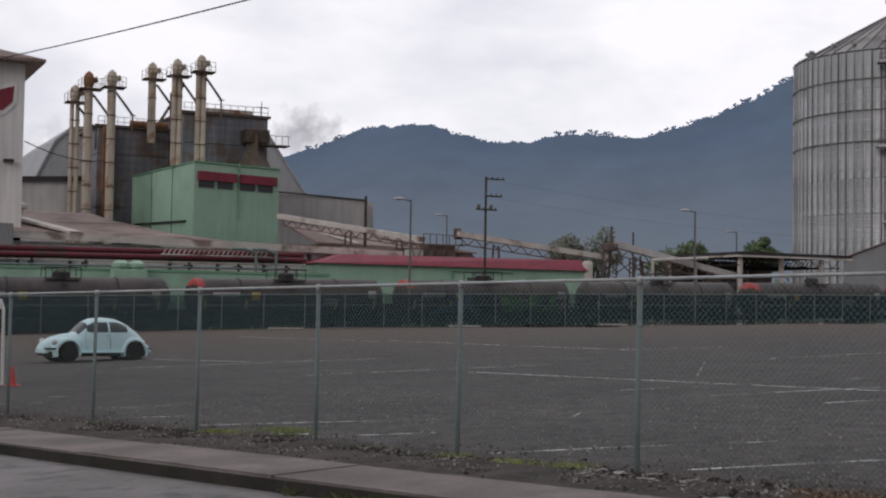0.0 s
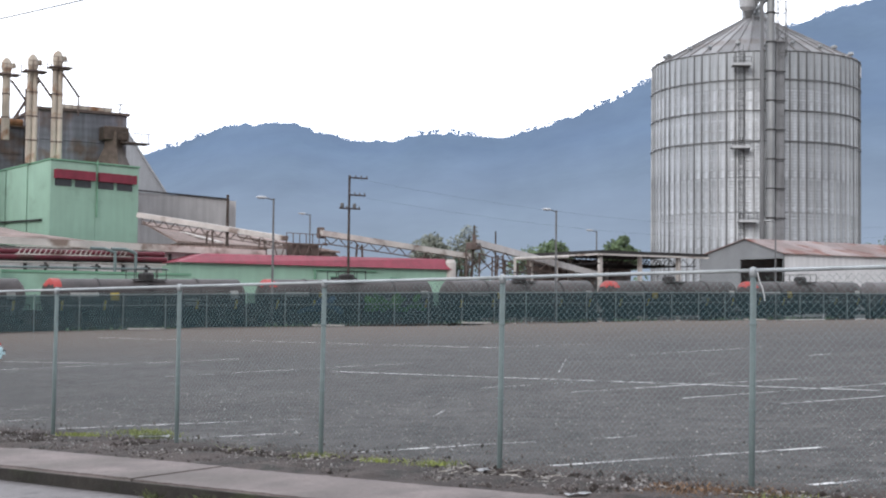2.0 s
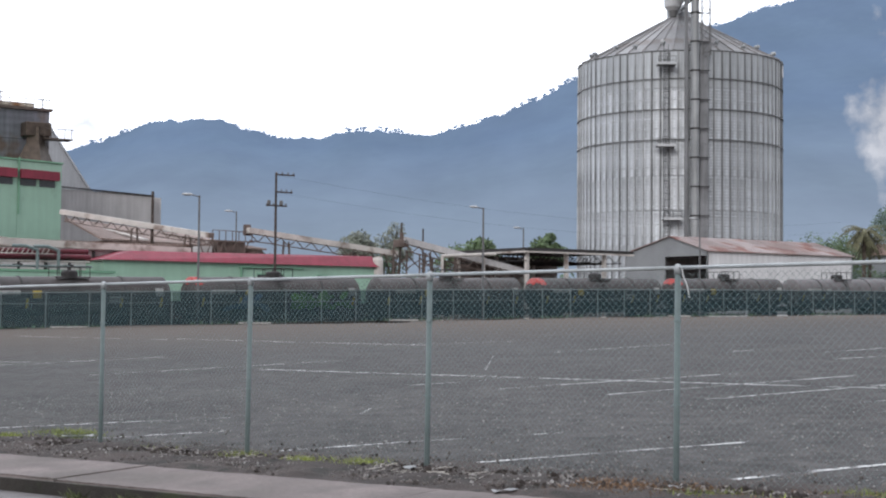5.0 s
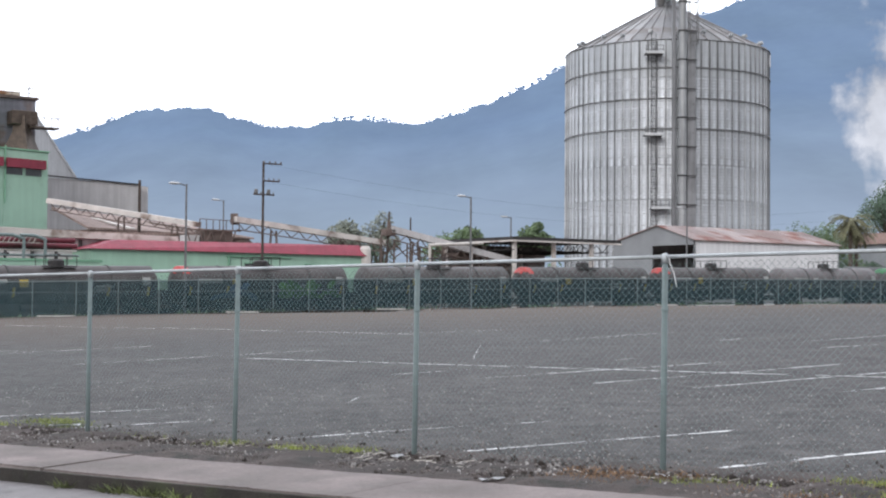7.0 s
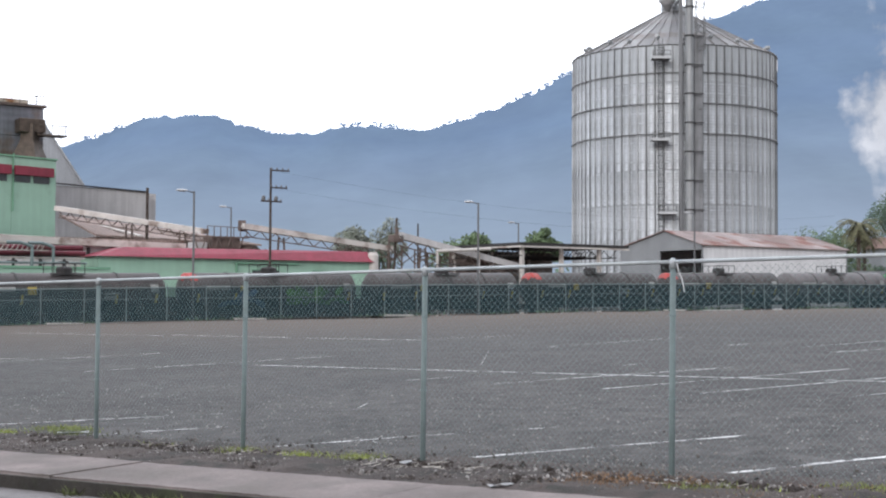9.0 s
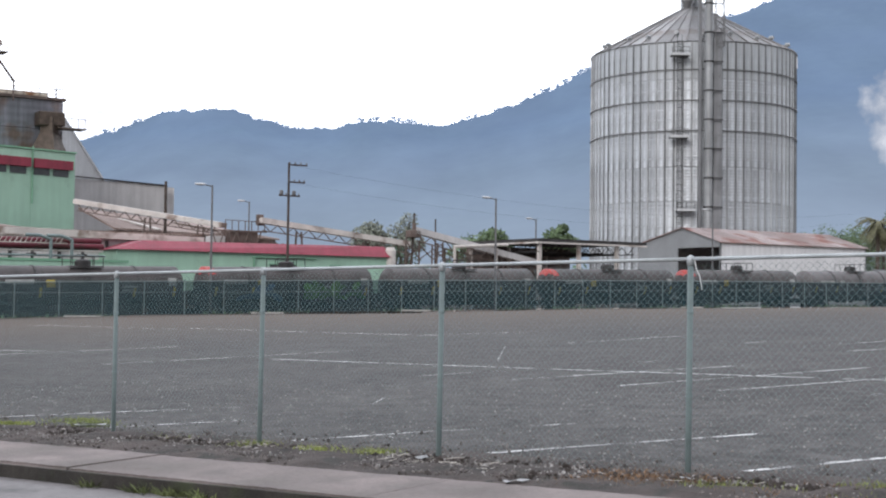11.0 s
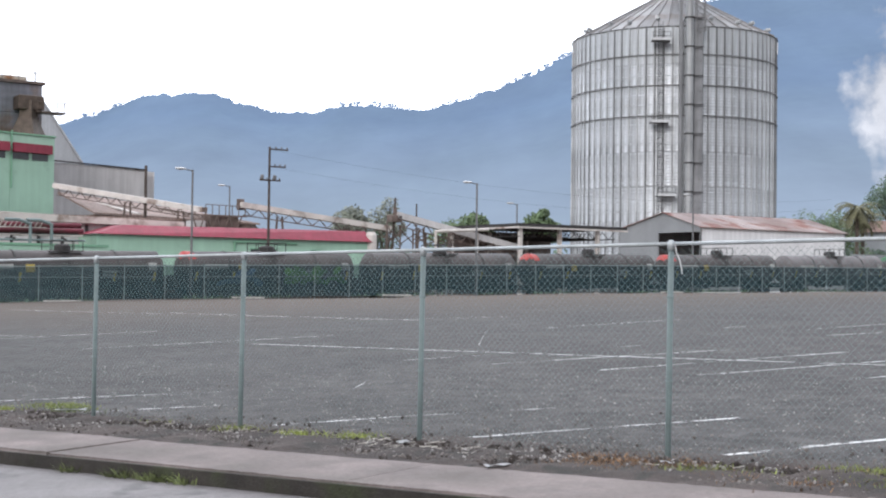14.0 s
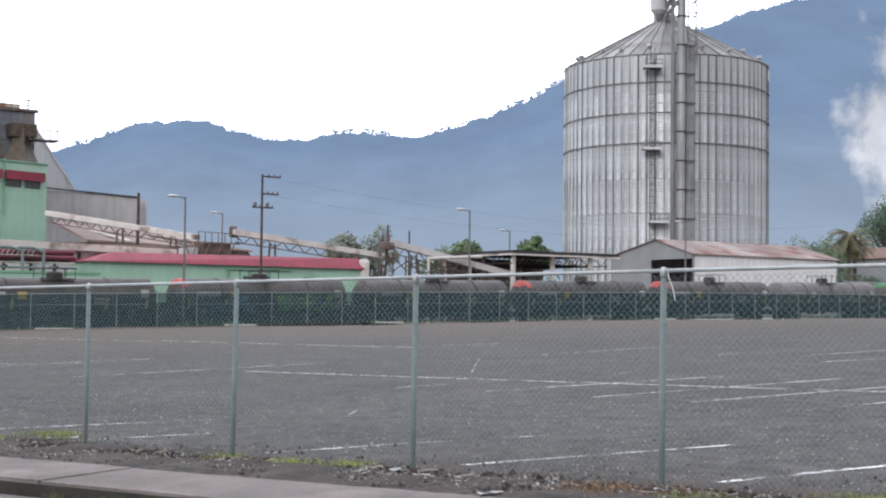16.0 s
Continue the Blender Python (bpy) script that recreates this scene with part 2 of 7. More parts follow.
M_BROWNSTEEL = mat("rusty_brown_steel", (0.145, 0.11, 0.096), 0.8, 0.1, 1.5, 0.35, 20, 0.3)
M_BROWNROOF = mat("brown_corrugated_roof", (0.285, 0.215, 0.19), 0.85, 0, 0.25, 0.2, 8, 0.2, streak=0.2, stain=(0.12, 0.075, 0.055), stain_amount=0.35, stain_scale=0.2, wave=("X", 0.35, 0.05))
M_CREAM = mat("weathered_white_fascia", (0.60, 0.56, 0.525), 0.8, 0, 0.6, 0.15, 14, 0.1, stain=(0.25, 0.19, 0.16), stain_amount=0.25, stain_scale=0.5)
M_AFRAME = mat("grey_steep_roof", (0.40, 0.41, 0.43), 0.75, 0, 0.15, 0.1, 5, 0.1, streak=0.1, wave=("X", 0.5, 0.012))
M_BIN = mat("grey_brown_sheet", (0.57, 0.55, 0.545), 0.75, 0, 0.25, 0.12, 6, 0.1, streak=0.1, wave=("X", 0.5, 0.012))
M_SILO = mat("galvanised_silo_sheet", (0.52, 0.545, 0.57), 0.45, 0.3, 0.6, 0.14, 6, 0.08, piece=0.16, stain=(0.40, 0.40, 0.40), stain_amount=0.18, stain_scale=0.7, streak=0.3, wave=("Z", 0.40, 0.028))
M_SILOTOP = mat("dull_silo_sheet", (0.50, 0.525, 0.545), 0.6, 0.3, 0.25, 0.1, 10, 0.08, piece=0.1, streak=0.2, wave=("Z", 0.40, 0.01))
M_SILOROOF = mat("silo_roof_sheet", (0.265, 0.262, 0.265), 0.7, 0.2, 0.3, 0.2, 8, 0.1, piece=0.25, stain=(0.17, 0.125, 0.105), stain_amount=0.3, stain_scale=0.25)
M_SILORIB = mat("weathered_silo_stiffener", (0.37, 0.38, 0.39), 0.6, 0.3, 0.5, 0.25, 12, 0.1, piece=0.38, streak=0.3)
M_SILOSTEEL = mat("silo_stiffener_steel", (0.17, 0.17, 0.17), 0.6, 0.4, 1, 0.25, 20, 0.1)
M_DUCT = mat("galvanised_duct", (0.36, 0.37, 0.375), 0.5, 0.4, 0.5, 0.12, 16, 0.1, streak=0.2)
M_DULLDUCT = mat("dull_grey_duct", (0.25, 0.255, 0.265), 0.65, 0.2, 0.5, 0.15, 16, 0.1, streak=0.25)
M_SHEDGREY = mat("grey_shed_sheet", (0.27, 0.28, 0.29), 0.75, 0, 0.4, 0.1, 10, 0.1, wave=("X", 0.25, 0.03))
M_SHEDWHITE = mat("white_shed_wall", (0.79, 0.785, 0.79), 0.8, 0, 0.4, 0.07, 10, 0.1, streak=0.1, wave=("X", 0.3, 0.015))
M_SHEDROOF = mat("rusty_shed_roof", (0.35, 0.295, 0.285), 0.85, 0, 0.35, 0.22, 10, 0.1, tint=(0.27, 0.195, 0.18), piece=0.12, stain=(0.19, 0.085, 0.068), stain_amount=0.42, stain_scale=0.33, wave=("X", 0.3, 0.04))
M_WHITEWALL = mat("white_plaster_tower", (0.76, 0.745, 0.745), 0.85, 0, 0.3, 0.07, 10, 0.15, streak=0.12)
M_TANK = mat("dusty_black_tank", (0.040, 0.035, 0.035), 0.6, 0, 0.5, 0.25, 16, 0.1, piece=0.25, streak=0.2, tint=(0.070, 0.056, 0.054))
M_TANKGREY = mat("dusty_grey_tank", (0.115, 0.102, 0.103), 0.6, 0, 0.5, 0.2, 16, 0.1, piece=0.15, streak=0.2)
M_TANKRED = mat("red_tank_end", (0.36, 0.040, 0.034), 0.6, 0, 1.0, 0.15, 16, 0.1)
M_TANKGREEN = mat("green_tank_end", (0.05, 0.17, 0.075), 0.6, 0, 1.0, 0.15, 16, 0.1)
M_MARK = mat("faded_white_marking", (0.40, 0.40, 0.39), 0.8, 0, 3, 0.2, 20, 0.1)
M_YELLOW = mat("yellow_marking", (0.58, 0.42, 0.035), 0.7, 0, 3, 0.12, 20, 0.1)
M_GRAFF = leaf_mat("green_graffiti_paint", (0.13, 0.30, 0.06), 0.3)
M_GRAFFBLUE = leaf_mat("blue_graffiti_paint", (0.10, 0.17, 0.30), 0.3)
M_RUSTRAIL = mat("railway_steel", (0.10, 0.075, 0.06), 0.6, 0.4, 2, 0.3, 20, 0.2)
M_BALLAST = mat("track_ballast", (0.12, 0.115, 0.105), 1.0, 0, 1.5, 0.35, 12, 1.0)
M_SLEEPER = mat("concrete_sleeper", (0.45, 0.43, 0.40), 0.9, 0, 2, 0.2, 20, 0.3)
M_WOODPOLE = mat("weathered_wood_pole", (0.085, 0.065, 0.055), 0.9, 0, 3, 0.3, 30, 0.3, streak=0.3)
M_LAMPPOLE = mat("grey_lamp_post", (0.17, 0.17, 0.175), 0.6, 0.3, 2, 0.15, 30, 0.1)
M_LAMPHEAD = mat("pale_lamp_head", (0.55, 0.56, 0.57), 0.5, 0, 3, 0.1, 30, 0.1)
M_CARBODY = mat("pale_blue_car_paint", (0.56, 0.80, 0.85), 0.28, 0, 0.8, 0.03, 60, 0.0)
M_TYRE = mat("tyre_rubber", (0.010, 0.010, 0.010), 0.85, 0, 6, 0.2, 60, 0.3)
M_CHROME = mat("chrome", (0.62, 0.62, 0.62), 0.2, 1.0, 4, 0.05, 60, 0.0)
M_BLACK = mat("black_plastic", (0.012, 0.012, 0.012), 0.6, 0, 6, 0.2, 60, 0.1)
M_HEADLIGHT = mat("headlamp_lens", (0.55, 0.57, 0.58), 0.1, 0.2, 6, 0.05, 60, 0.0)
M_TAIL = mat("red_tail_lamp", (0.30, 0.02, 0.015), 0.2, 0, 6, 0.05, 60, 0.0)
M_CARGLASS = mat("dark_car_glass", (0.035, 0.045, 0.052), 0.08, 0, 2, 0.15, 30, 0.0)
M_WHITEPIPE = mat("white_painted_pipe", (0.72, 0.72, 0.72), 0.5, 0, 3, 0.08, 30, 0.1)
M_CONE = mat("red_traffic_cone", (0.52, 0.05, 0.04), 0.6, 0, 3, 0.1, 30, 0.1)
M_BARK = mat("tree_bark", (0.10, 0.08, 0.062), 0.95, 0, 3, 0.35, 20, 0.6)
M_LEAF = leaf_mat("broad_leaves", (0.135, 0.195, 0.095))
# pale leaf tone raised further to stand in for distance haze
M_LEAFPALE = leaf_mat("pale_hazed_leaves", (0.235, 0.255, 0.205))
M_LEAFDK = leaf_mat("deep_green_leaves", (0.085, 0.135, 0.085))
M_PALM = leaf_mat("palm_fronds", (0.17, 0.165, 0.09))
M_CABLE = mat("black_cable", (0.03, 0.03, 0.03), 0.8, 0, 2, 0.2, 30, 0.1)
M_TILE = mat("terracotta_roof", (0.20, 0.13, 0.108), 0.9, 0, 0.8, 0.2, 10, 0.2)
M_GLASSDK = mat("dark_window_glass", (0.05, 0.055, 0.06), 0.15, 0, 2, 0.2, 20, 0.0)


# ---------------------------------------------------------------- builders
def box(bm, x0, x1, y0, y1, z0, z1, bevel=0.0):
    r = bmesh.ops.create_cube(bm, size=1.0, matrix=Matrix.Translation(((x0 + x1) / 2, (y0 + y1) / 2, (z0 + z1) / 2)) @ Matrix.Diagonal((x1 - x0, y1 - y0, z1 - z0, 1)))
    if bevel:
        es = list({e for v in r["verts"] for e in v.link_edges})
        bmesh.ops.bevel(bm, geom=es, offset=bevel, segments=2, affect="EDGES", profile=0.5)
    return bm


def rod(bm, a, b, r0, r1=None, n=8):
    """A round bar from a to b."""
    a, b = Vector(a), Vector(b)
    r1 = r0 if r1 is None else r1
    m = Matrix.Translation((a + b) / 2) @ (b - a).to_track_quat("Z", "Y").to_matrix().to_4x4()
    bmesh.ops.create_cone(bm, cap_ends=True, segments=n, radius1=r0, radius2=r1, depth=(b - a).length, matrix=m)
    return bm


def beam(bm, a, b, w, h):
    """A rectangular bar from a to b."""
    a, b = Vector(a), Vector(b)
    d = b - a
    m = Matrix.Translation((a + b) / 2) @ d.to_track_quat("Y", "Z").to_matrix().to_4x4() @ Matrix.Diagonal((w, d.length, h, 1))
    bmesh.ops.create_cube(bm, size=1.0, matrix=m)
    return bm


def tube(bm, pts, r, n=8):
    for a, b in zip(pts, pts[1:]):
        rod(bm, a, b, r, n=n)
    for p in pts[1:-1]:
        bmesh.ops.create_uvsphere(bm, u_segments=n, v_segments=5, radius=r, matrix=Matrix.Translation(p))
    return bm


def lathe(bm, profile, n=24, cx=0.0, cy=0.0):
    """Turns (radius, height) pairs about an upright axis."""
    rings = []
    for r, z in profile:
        rings.append([bm.verts.new((cx + r * math.cos(2 * math.pi * i / n), cy + r * math.sin(2 * math.pi * i / n), z)) for i in range(n)])
    for a, b in zip(rings, rings[1:]):
        for i in range(n):
            bm.faces.new((a[i], a[(i + 1) % n], b[(i + 1) % n], b[i]))
    bm.faces.new(rings[-1])
    bm.faces.new(list(reversed(rings[0])))
    return bm


def prism(bm, outline, y0, y1):
    """An outline in x, z pulled from y0 to y1."""
    a = [bm.verts.new((x, y0, z)) for x, z in outline]
    b = [bm.verts.new((x, y1, z)) for x, z in outline]
    n = len(a)
    for i in range(n):
        bm.faces.new((a[i], a[(i + 1) % n], b[(i + 1) % n], b[i]))
    bm.faces.new(list(reversed(a)))
    bm.faces.new(b)
    bmesh.ops.recalc_face_normals(bm, faces=bm.faces[:])
    return bm


def finish(bm, name, material, smooth=False):
    me = bpy.data.meshes.new(name)
    bm.normal_update()
    bm.to_mesh(me)
    bm.free()
    me.materials.append(material)
    if smooth:
        for p in me.polygons:
            p.use_smooth = True
    return me


def part(name, bm, material, parent, label="", smooth=False):
    ob = new(name, finish(bm, name, material, smooth))
    ob.parent = parent
    return tagged(ob, label) if label else ob


def share(name, me, parent, m):
    """A piece that shares its mesh with alike pieces."""
    ob = new(name, me)
    ob.parent = parent
    ob.matrix_basis = m
    return ob


def thing(name, m, label, category, group="", kind=""):
    ob = new(name)
    ob.matrix_world = m
    ob.empty_display_size = 0.3
    return tagged(ob, label, category, group, kind)


def solid(name, bm, material, label, category, kind="", m=None, group="", smooth=False):
    ob = new(name, finish(bm, name, material, smooth))
    if m is not None:
        ob.matrix_world = m
    return tagged(ob, label, category, group, kind)


# ---------------------------------------------------------------- plan
TURN = 34.0                      # the railway and the plant run at this angle
PU = Vector((math.cos(radians(TURN)), math.sin(radians(TURN)), 0))
PV = Vector((-math.sin(radians(TURN)), math.cos(radians(TURN)), 0))
FU = Vector((0.790, -0.613, 0))  # along the street fence
FN = Vector((0.613, 0.790, 0))   # from the street into the yard
N_KERB, N_BACK, N_FENCE = 8.68, 9.88, 11.2


def lot(x, y):
    """Height of the yard."""
    x, y = max(-70.0, min(70.0, x)), max(-5.0, min(150.0, y))
    return -0.070 + 0.0400 * x + 0.00742 * y - 0.000213 * x * y


def plant(s, v, z=0.0, turn=0.0):
    """The pose of a place in the plant: s along the railway, v behind it."""
    p = Vector((0, 125, z)) + PU * s + PV * v
    return pose(p.x, p.y, z, 0, 0, TURN + turn)


def street(s, n, dz=0.0):
    p = FU * s + FN * n
    return Vector((p.x, p.y, lot(p.x, p.y) + dz))


def rail_z(s):
    return 0.28 + 0.0165 * s


def plant_ground(s, v):
    p = Vector((0, 125, 0)) + PU * s + PV * v
    return lot(p.x, p.y)


# ---------------------------------------------------------------- ground and street
def build_ground():
    bm = bmesh.new()
    ns = [-4000, -1200, -300, -80, -20, -5, 2, 6, 8.2, 8.695, 8.715, 9.7, 11, 13, 16, 20, 25, 31, 38, 46, 55, 65, 76, 88, 100, 115, 135, 160, 220, 400, 1000, 4400]
    ss = [-4400, -1500, -500, -220, -140, -100, -80, -65, -55, -46, -38, -31, -25, -20, -16, -12, -9, -6, -3, 0, 4, 9, 15, 25, 40, 60, 90, 150, 400, 1500, 4400]
    grid = []
    for n in ns:
        row = []
        for s in ss:
            p = FU * s + FN * n
            z = lot(p.x, p.y) - (0.42 if n < 8.7 else 0.0)
            if -30 < s < 6 and 8.71 < n < 9.75:
                z -= 0.12
            # railway bed lies a little below the yard
            q = p - Vector((0, 125, 0))
            if q.dot(PV) > -7:
                z -= 0.5
            row.append(bm.verts.new((p.x, p.y, z)))
        grid.append(row)
    for i in range(len(ns) - 1):
        for j in range(len(ss) - 1):
            bm.faces.new((grid[i][j], grid[i][j + 1], grid[i + 1][j + 1], grid[i + 1][j]))
    bmesh.ops.recalc_face_normals(bm, faces=bm.faces[:])
    solid("ground", bm, M_GROUND, "dark grey gravelly asphalt yard, worn and dusty", "ground", "structure", smooth=False)


def strip(bm, s0, s1, n0, n1, dz, ds=1.0, nn=2, rough=0.0):
    k = max(1, int((s1 - s0) / ds))
    rows = []
    for i in range(k + 1):
        s = s0 + (s1 - s0) * i / k
        row = []
        for j in range(nn + 1):
            n = n0 + (n1 - n0) * j / nn
            p = street(s, n)
            edge = 0 if j in (0, nn) else 1
            row.append(bm.verts.new((p.x, p.y, p.z + dz + edge * rough * (noise.noise((p.x * 1.7, p.y * 1.7, 0)) + 0.3))))
        rows.append(row)
    for a, b in zip(rows, rows[1:]):
        for j in range(nn):
            bm.faces.new((a[j], b[j], b[j + 1], a[j + 1]))
    bmesh.ops.recalc_face_normals(bm, faces=bm.faces[:])


def build_street():
    bm = bmesh.new()
    strip(bm, -60, 30, -6, N_KERB + 0.02, -0.135, 2.0, 10)
    solid("road", bm, M_ROAD, "pale worn asphalt road beside the kerb", "road", "structure")
    walk_ob = tagged(new("pavement"), "narrow grey concrete pavement with dark kerb", "pavement", kind="structure")
    s = -39.8
    k = 0
    rnd = random.Random(77)
    while s < 8:
        length = 4.0
        for nm, n0, n1, top, mt in (("slab", N_KERB, N_BACK, 0.02, M_CONC),):
            bm = bmesh.new()
            e = [s + 0.004 + (length - 0.008) * i / 40 for i in range(41)]
            c = [street(a, n0 + rnd.uniform(-0.008, 0.022) + 0.02 * noise.noise((a * 0.9, 4, 0))) for a in e] + [street(a, n1 + rnd.uniform(0, 0.05)) for a in reversed(e)]
            wob = 0.008 * math.sin(k * 2.3)
            lo = [bm.verts.new((p.x, p.y, p.z - 0.3)) for p in c]
            hi = [bm.verts.new((p.x, p.y, p.z + top + wob)) for p in c]
            for i in range(len(c)):
                bm.faces.new((lo[i], lo[(i + 1) % len(c)], hi[(i + 1) % len(c)], hi[i]))
            for i in range(40):
                bm.faces.new((hi[i], hi[i + 1], hi[80 - i], hi[81 - i]))
            bmesh.ops.recalc_face_normals(bm, faces=bm.faces[:])
            top_ring = set(hi[:41])
            es = [x for x in bm.edges if all(v in top_ring for v in x.verts)]
            bmesh.ops.bevel(bm, geom=es, offset=0.035, segments=3, affect="EDGES")
            part(nm, bm, mt, walk_ob)
        # kerb face, far darker than the slab, green-stained, a hand's breadth proud of the gutter
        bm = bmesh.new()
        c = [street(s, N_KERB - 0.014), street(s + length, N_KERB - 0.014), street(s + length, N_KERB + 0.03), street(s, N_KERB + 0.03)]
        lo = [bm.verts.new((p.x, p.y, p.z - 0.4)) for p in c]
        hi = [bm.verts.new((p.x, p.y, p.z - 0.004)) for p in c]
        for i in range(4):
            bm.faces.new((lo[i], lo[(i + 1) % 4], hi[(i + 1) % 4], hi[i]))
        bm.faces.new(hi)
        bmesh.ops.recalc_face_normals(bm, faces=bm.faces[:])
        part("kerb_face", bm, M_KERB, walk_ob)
        s += length
        k += 1
    bm = bmesh.new()
    strip(bm, -45, 8, N_BACK + 0.01, N_FENCE + 0.45, 0.012, 0.25, 8, 0.05)
    solid("verge", bm, M_VERGE, "strip of bare brown earth with stones under the fence", "verge", "structure")


# ---------------------------------------------------------------- mountains
RIDGE = [(-0.75, 0.085), (-0.50, 0.106), (-0.42, 0.118), (-0.34, 0.112), (-0.287, 0.108), (-0.253, 0.1175), (-0.236, 0.1246), (-0.215, 0.1324), (-0.197, 0.1325), (-0.181, 0.1343), (-0.167, 0.1332),
         (-0.149, 0.127), (-0.124, 0.1208), (-0.096, 0.1208), (-0.076, 0.126), (-0.0555, 0.1265), (-0.027, 0.1242), (-0.017, 0.1236), (0.005, 0.1296), (0.033, 0.1389),
         (0.058, 0.1494), (0.088, 0.1649), (0.14, 0.186), (0.187, 0.2043), (0.226, 0.2183), (0.26, 0.227), (0.32, 0.24), (0.42, 0.236), (0.8, 0.19)]


def ridge(a):
    for (a0, e0), (a1, e1) in zip(RIDGE, RIDGE[1:]):
        if a0 <= a <= a1:
            f = (a - a0) / (a1 - a0)
            f = f * f * (3 - 2 * f) * 0.5 + f * 0.5
            return e0 + (e1 - e0) * f
    return 0.1


def build_mountains():
    # the slope glows: blue distance haze is painted as emission
    m = mat("forest_slope_haze_glow", (0.016, 0.024, 0.022), 1.0, 0, 0.006, 0.35, 0.05, 0.0, emit=(0.235, 0.328, 0.50))
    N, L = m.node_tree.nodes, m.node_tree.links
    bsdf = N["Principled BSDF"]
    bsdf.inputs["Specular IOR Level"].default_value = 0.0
    co = N.new("ShaderNodeTexCoord")
    nz = N.new("ShaderNodeTexNoise")
    nz.inputs["Scale"].default_value = 0.006
    nz.inputs["Detail"].default_value = 8
    upright = N.new("ShaderNodeMapping")
    upright.inputs["Scale"].default_value = (1.0, 0.0, 1.3)
    L.new(co.outputs["Object"], upright.inputs["Vector"])
    L.new(upright.outputs[0], nz.inputs["Vector"])
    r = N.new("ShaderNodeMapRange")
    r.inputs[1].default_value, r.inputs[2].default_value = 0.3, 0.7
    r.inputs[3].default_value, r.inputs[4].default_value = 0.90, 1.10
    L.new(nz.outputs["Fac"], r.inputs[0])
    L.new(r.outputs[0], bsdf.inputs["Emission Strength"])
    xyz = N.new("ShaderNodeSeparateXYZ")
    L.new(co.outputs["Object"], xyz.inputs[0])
    # painted haze: paler at the foot, deeper blue with height
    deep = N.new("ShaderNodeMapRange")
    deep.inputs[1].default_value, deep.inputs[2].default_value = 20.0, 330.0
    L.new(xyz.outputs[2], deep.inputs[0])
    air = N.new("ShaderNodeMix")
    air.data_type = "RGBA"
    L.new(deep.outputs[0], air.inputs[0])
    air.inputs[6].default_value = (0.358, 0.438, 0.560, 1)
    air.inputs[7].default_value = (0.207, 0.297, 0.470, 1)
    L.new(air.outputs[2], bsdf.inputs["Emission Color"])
    bm = bmesh.new()
    cols, rows = 1300, 24
    grid = []
    for j in range(rows + 1):
        f = j / rows
        y = 900 + 2100 * f
        row = []
        for i in range(cols + 1):
            a = -0.75 + 1.55 * i / cols
            el = ridge(a)
            rise = 0.02 + 0.98 * (f ** 0.85)
            z = 1.65 + el * y * rise
            if j == rows:
                z += 5 * noise.noise((a * 160, 1, 1)) + 6 * abs(noise.noise((a * 420, 3, 1))) + 7 * abs(noise.noise((a * 900, 5, 1)))
            row.append(bm.verts.new((a * y, y, z if j else 0)))
        grid.append(row)
    back = [bm.verts.new((v.co.x * 1.15, v.co.y + 700, 0)) for v in grid[-1]]
    grid.append(back)
    for a, b in zip(grid, grid[1:]):
        for i in range(cols):
            bm.faces.new((a[i], a[i + 1], b[i + 1], b[i]))
    bmesh.ops.recalc_face_normals(bm, faces=bm.faces[:])
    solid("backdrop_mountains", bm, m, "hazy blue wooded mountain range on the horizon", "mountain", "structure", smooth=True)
    # trees that stand out along the crest, in the same glowing haze colour
    bm = bmesh.new()
    rnd = random.Random(4)
    for a0, count, spread, size in ((-0.25, 14, 0.018, 11), (-0.056, 22, 0.022, 13), (-0.12, 10, 0.03, 8), (0.03, 26, 0.03, 10), (0.07, 26, 0.02, 12), (-0.02, 16, 0.03, 7), (0.1, 30, 0.02, 12), (0.2, 40, 0.06, 9), (-0.19, 20, 0.04, 6)):
        for _ in range(count):
            a = a0 + rnd.uniform(-spread, spread)
            y = 2995
            z = 1.65 + ridge(a) * y
            h = size * rnd.uniform(0.35, 0.9)
            rod(bm, (a * y, y, z - 8), (a * y, y, z + h * 0.8), 0.55, 0.35, 4)
            for _ in range(3):
                c = Matrix.Translation((a * y + rnd.uniform(-0.5, 0.5) * h, y, z - 1.0 + h * rnd.uniform(0.55, 1.0))) @ Matrix.Diagonal((h * rnd.uniform(0.2, 0.45), 3, h * rnd.uniform(0.14, 0.26), 1))
                bmesh.ops.create_icosphere(bm, subdivisions=1, radius=1, matrix=c)
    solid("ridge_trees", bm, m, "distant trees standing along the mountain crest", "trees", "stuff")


build_ground()
build_street()
build_mountains()


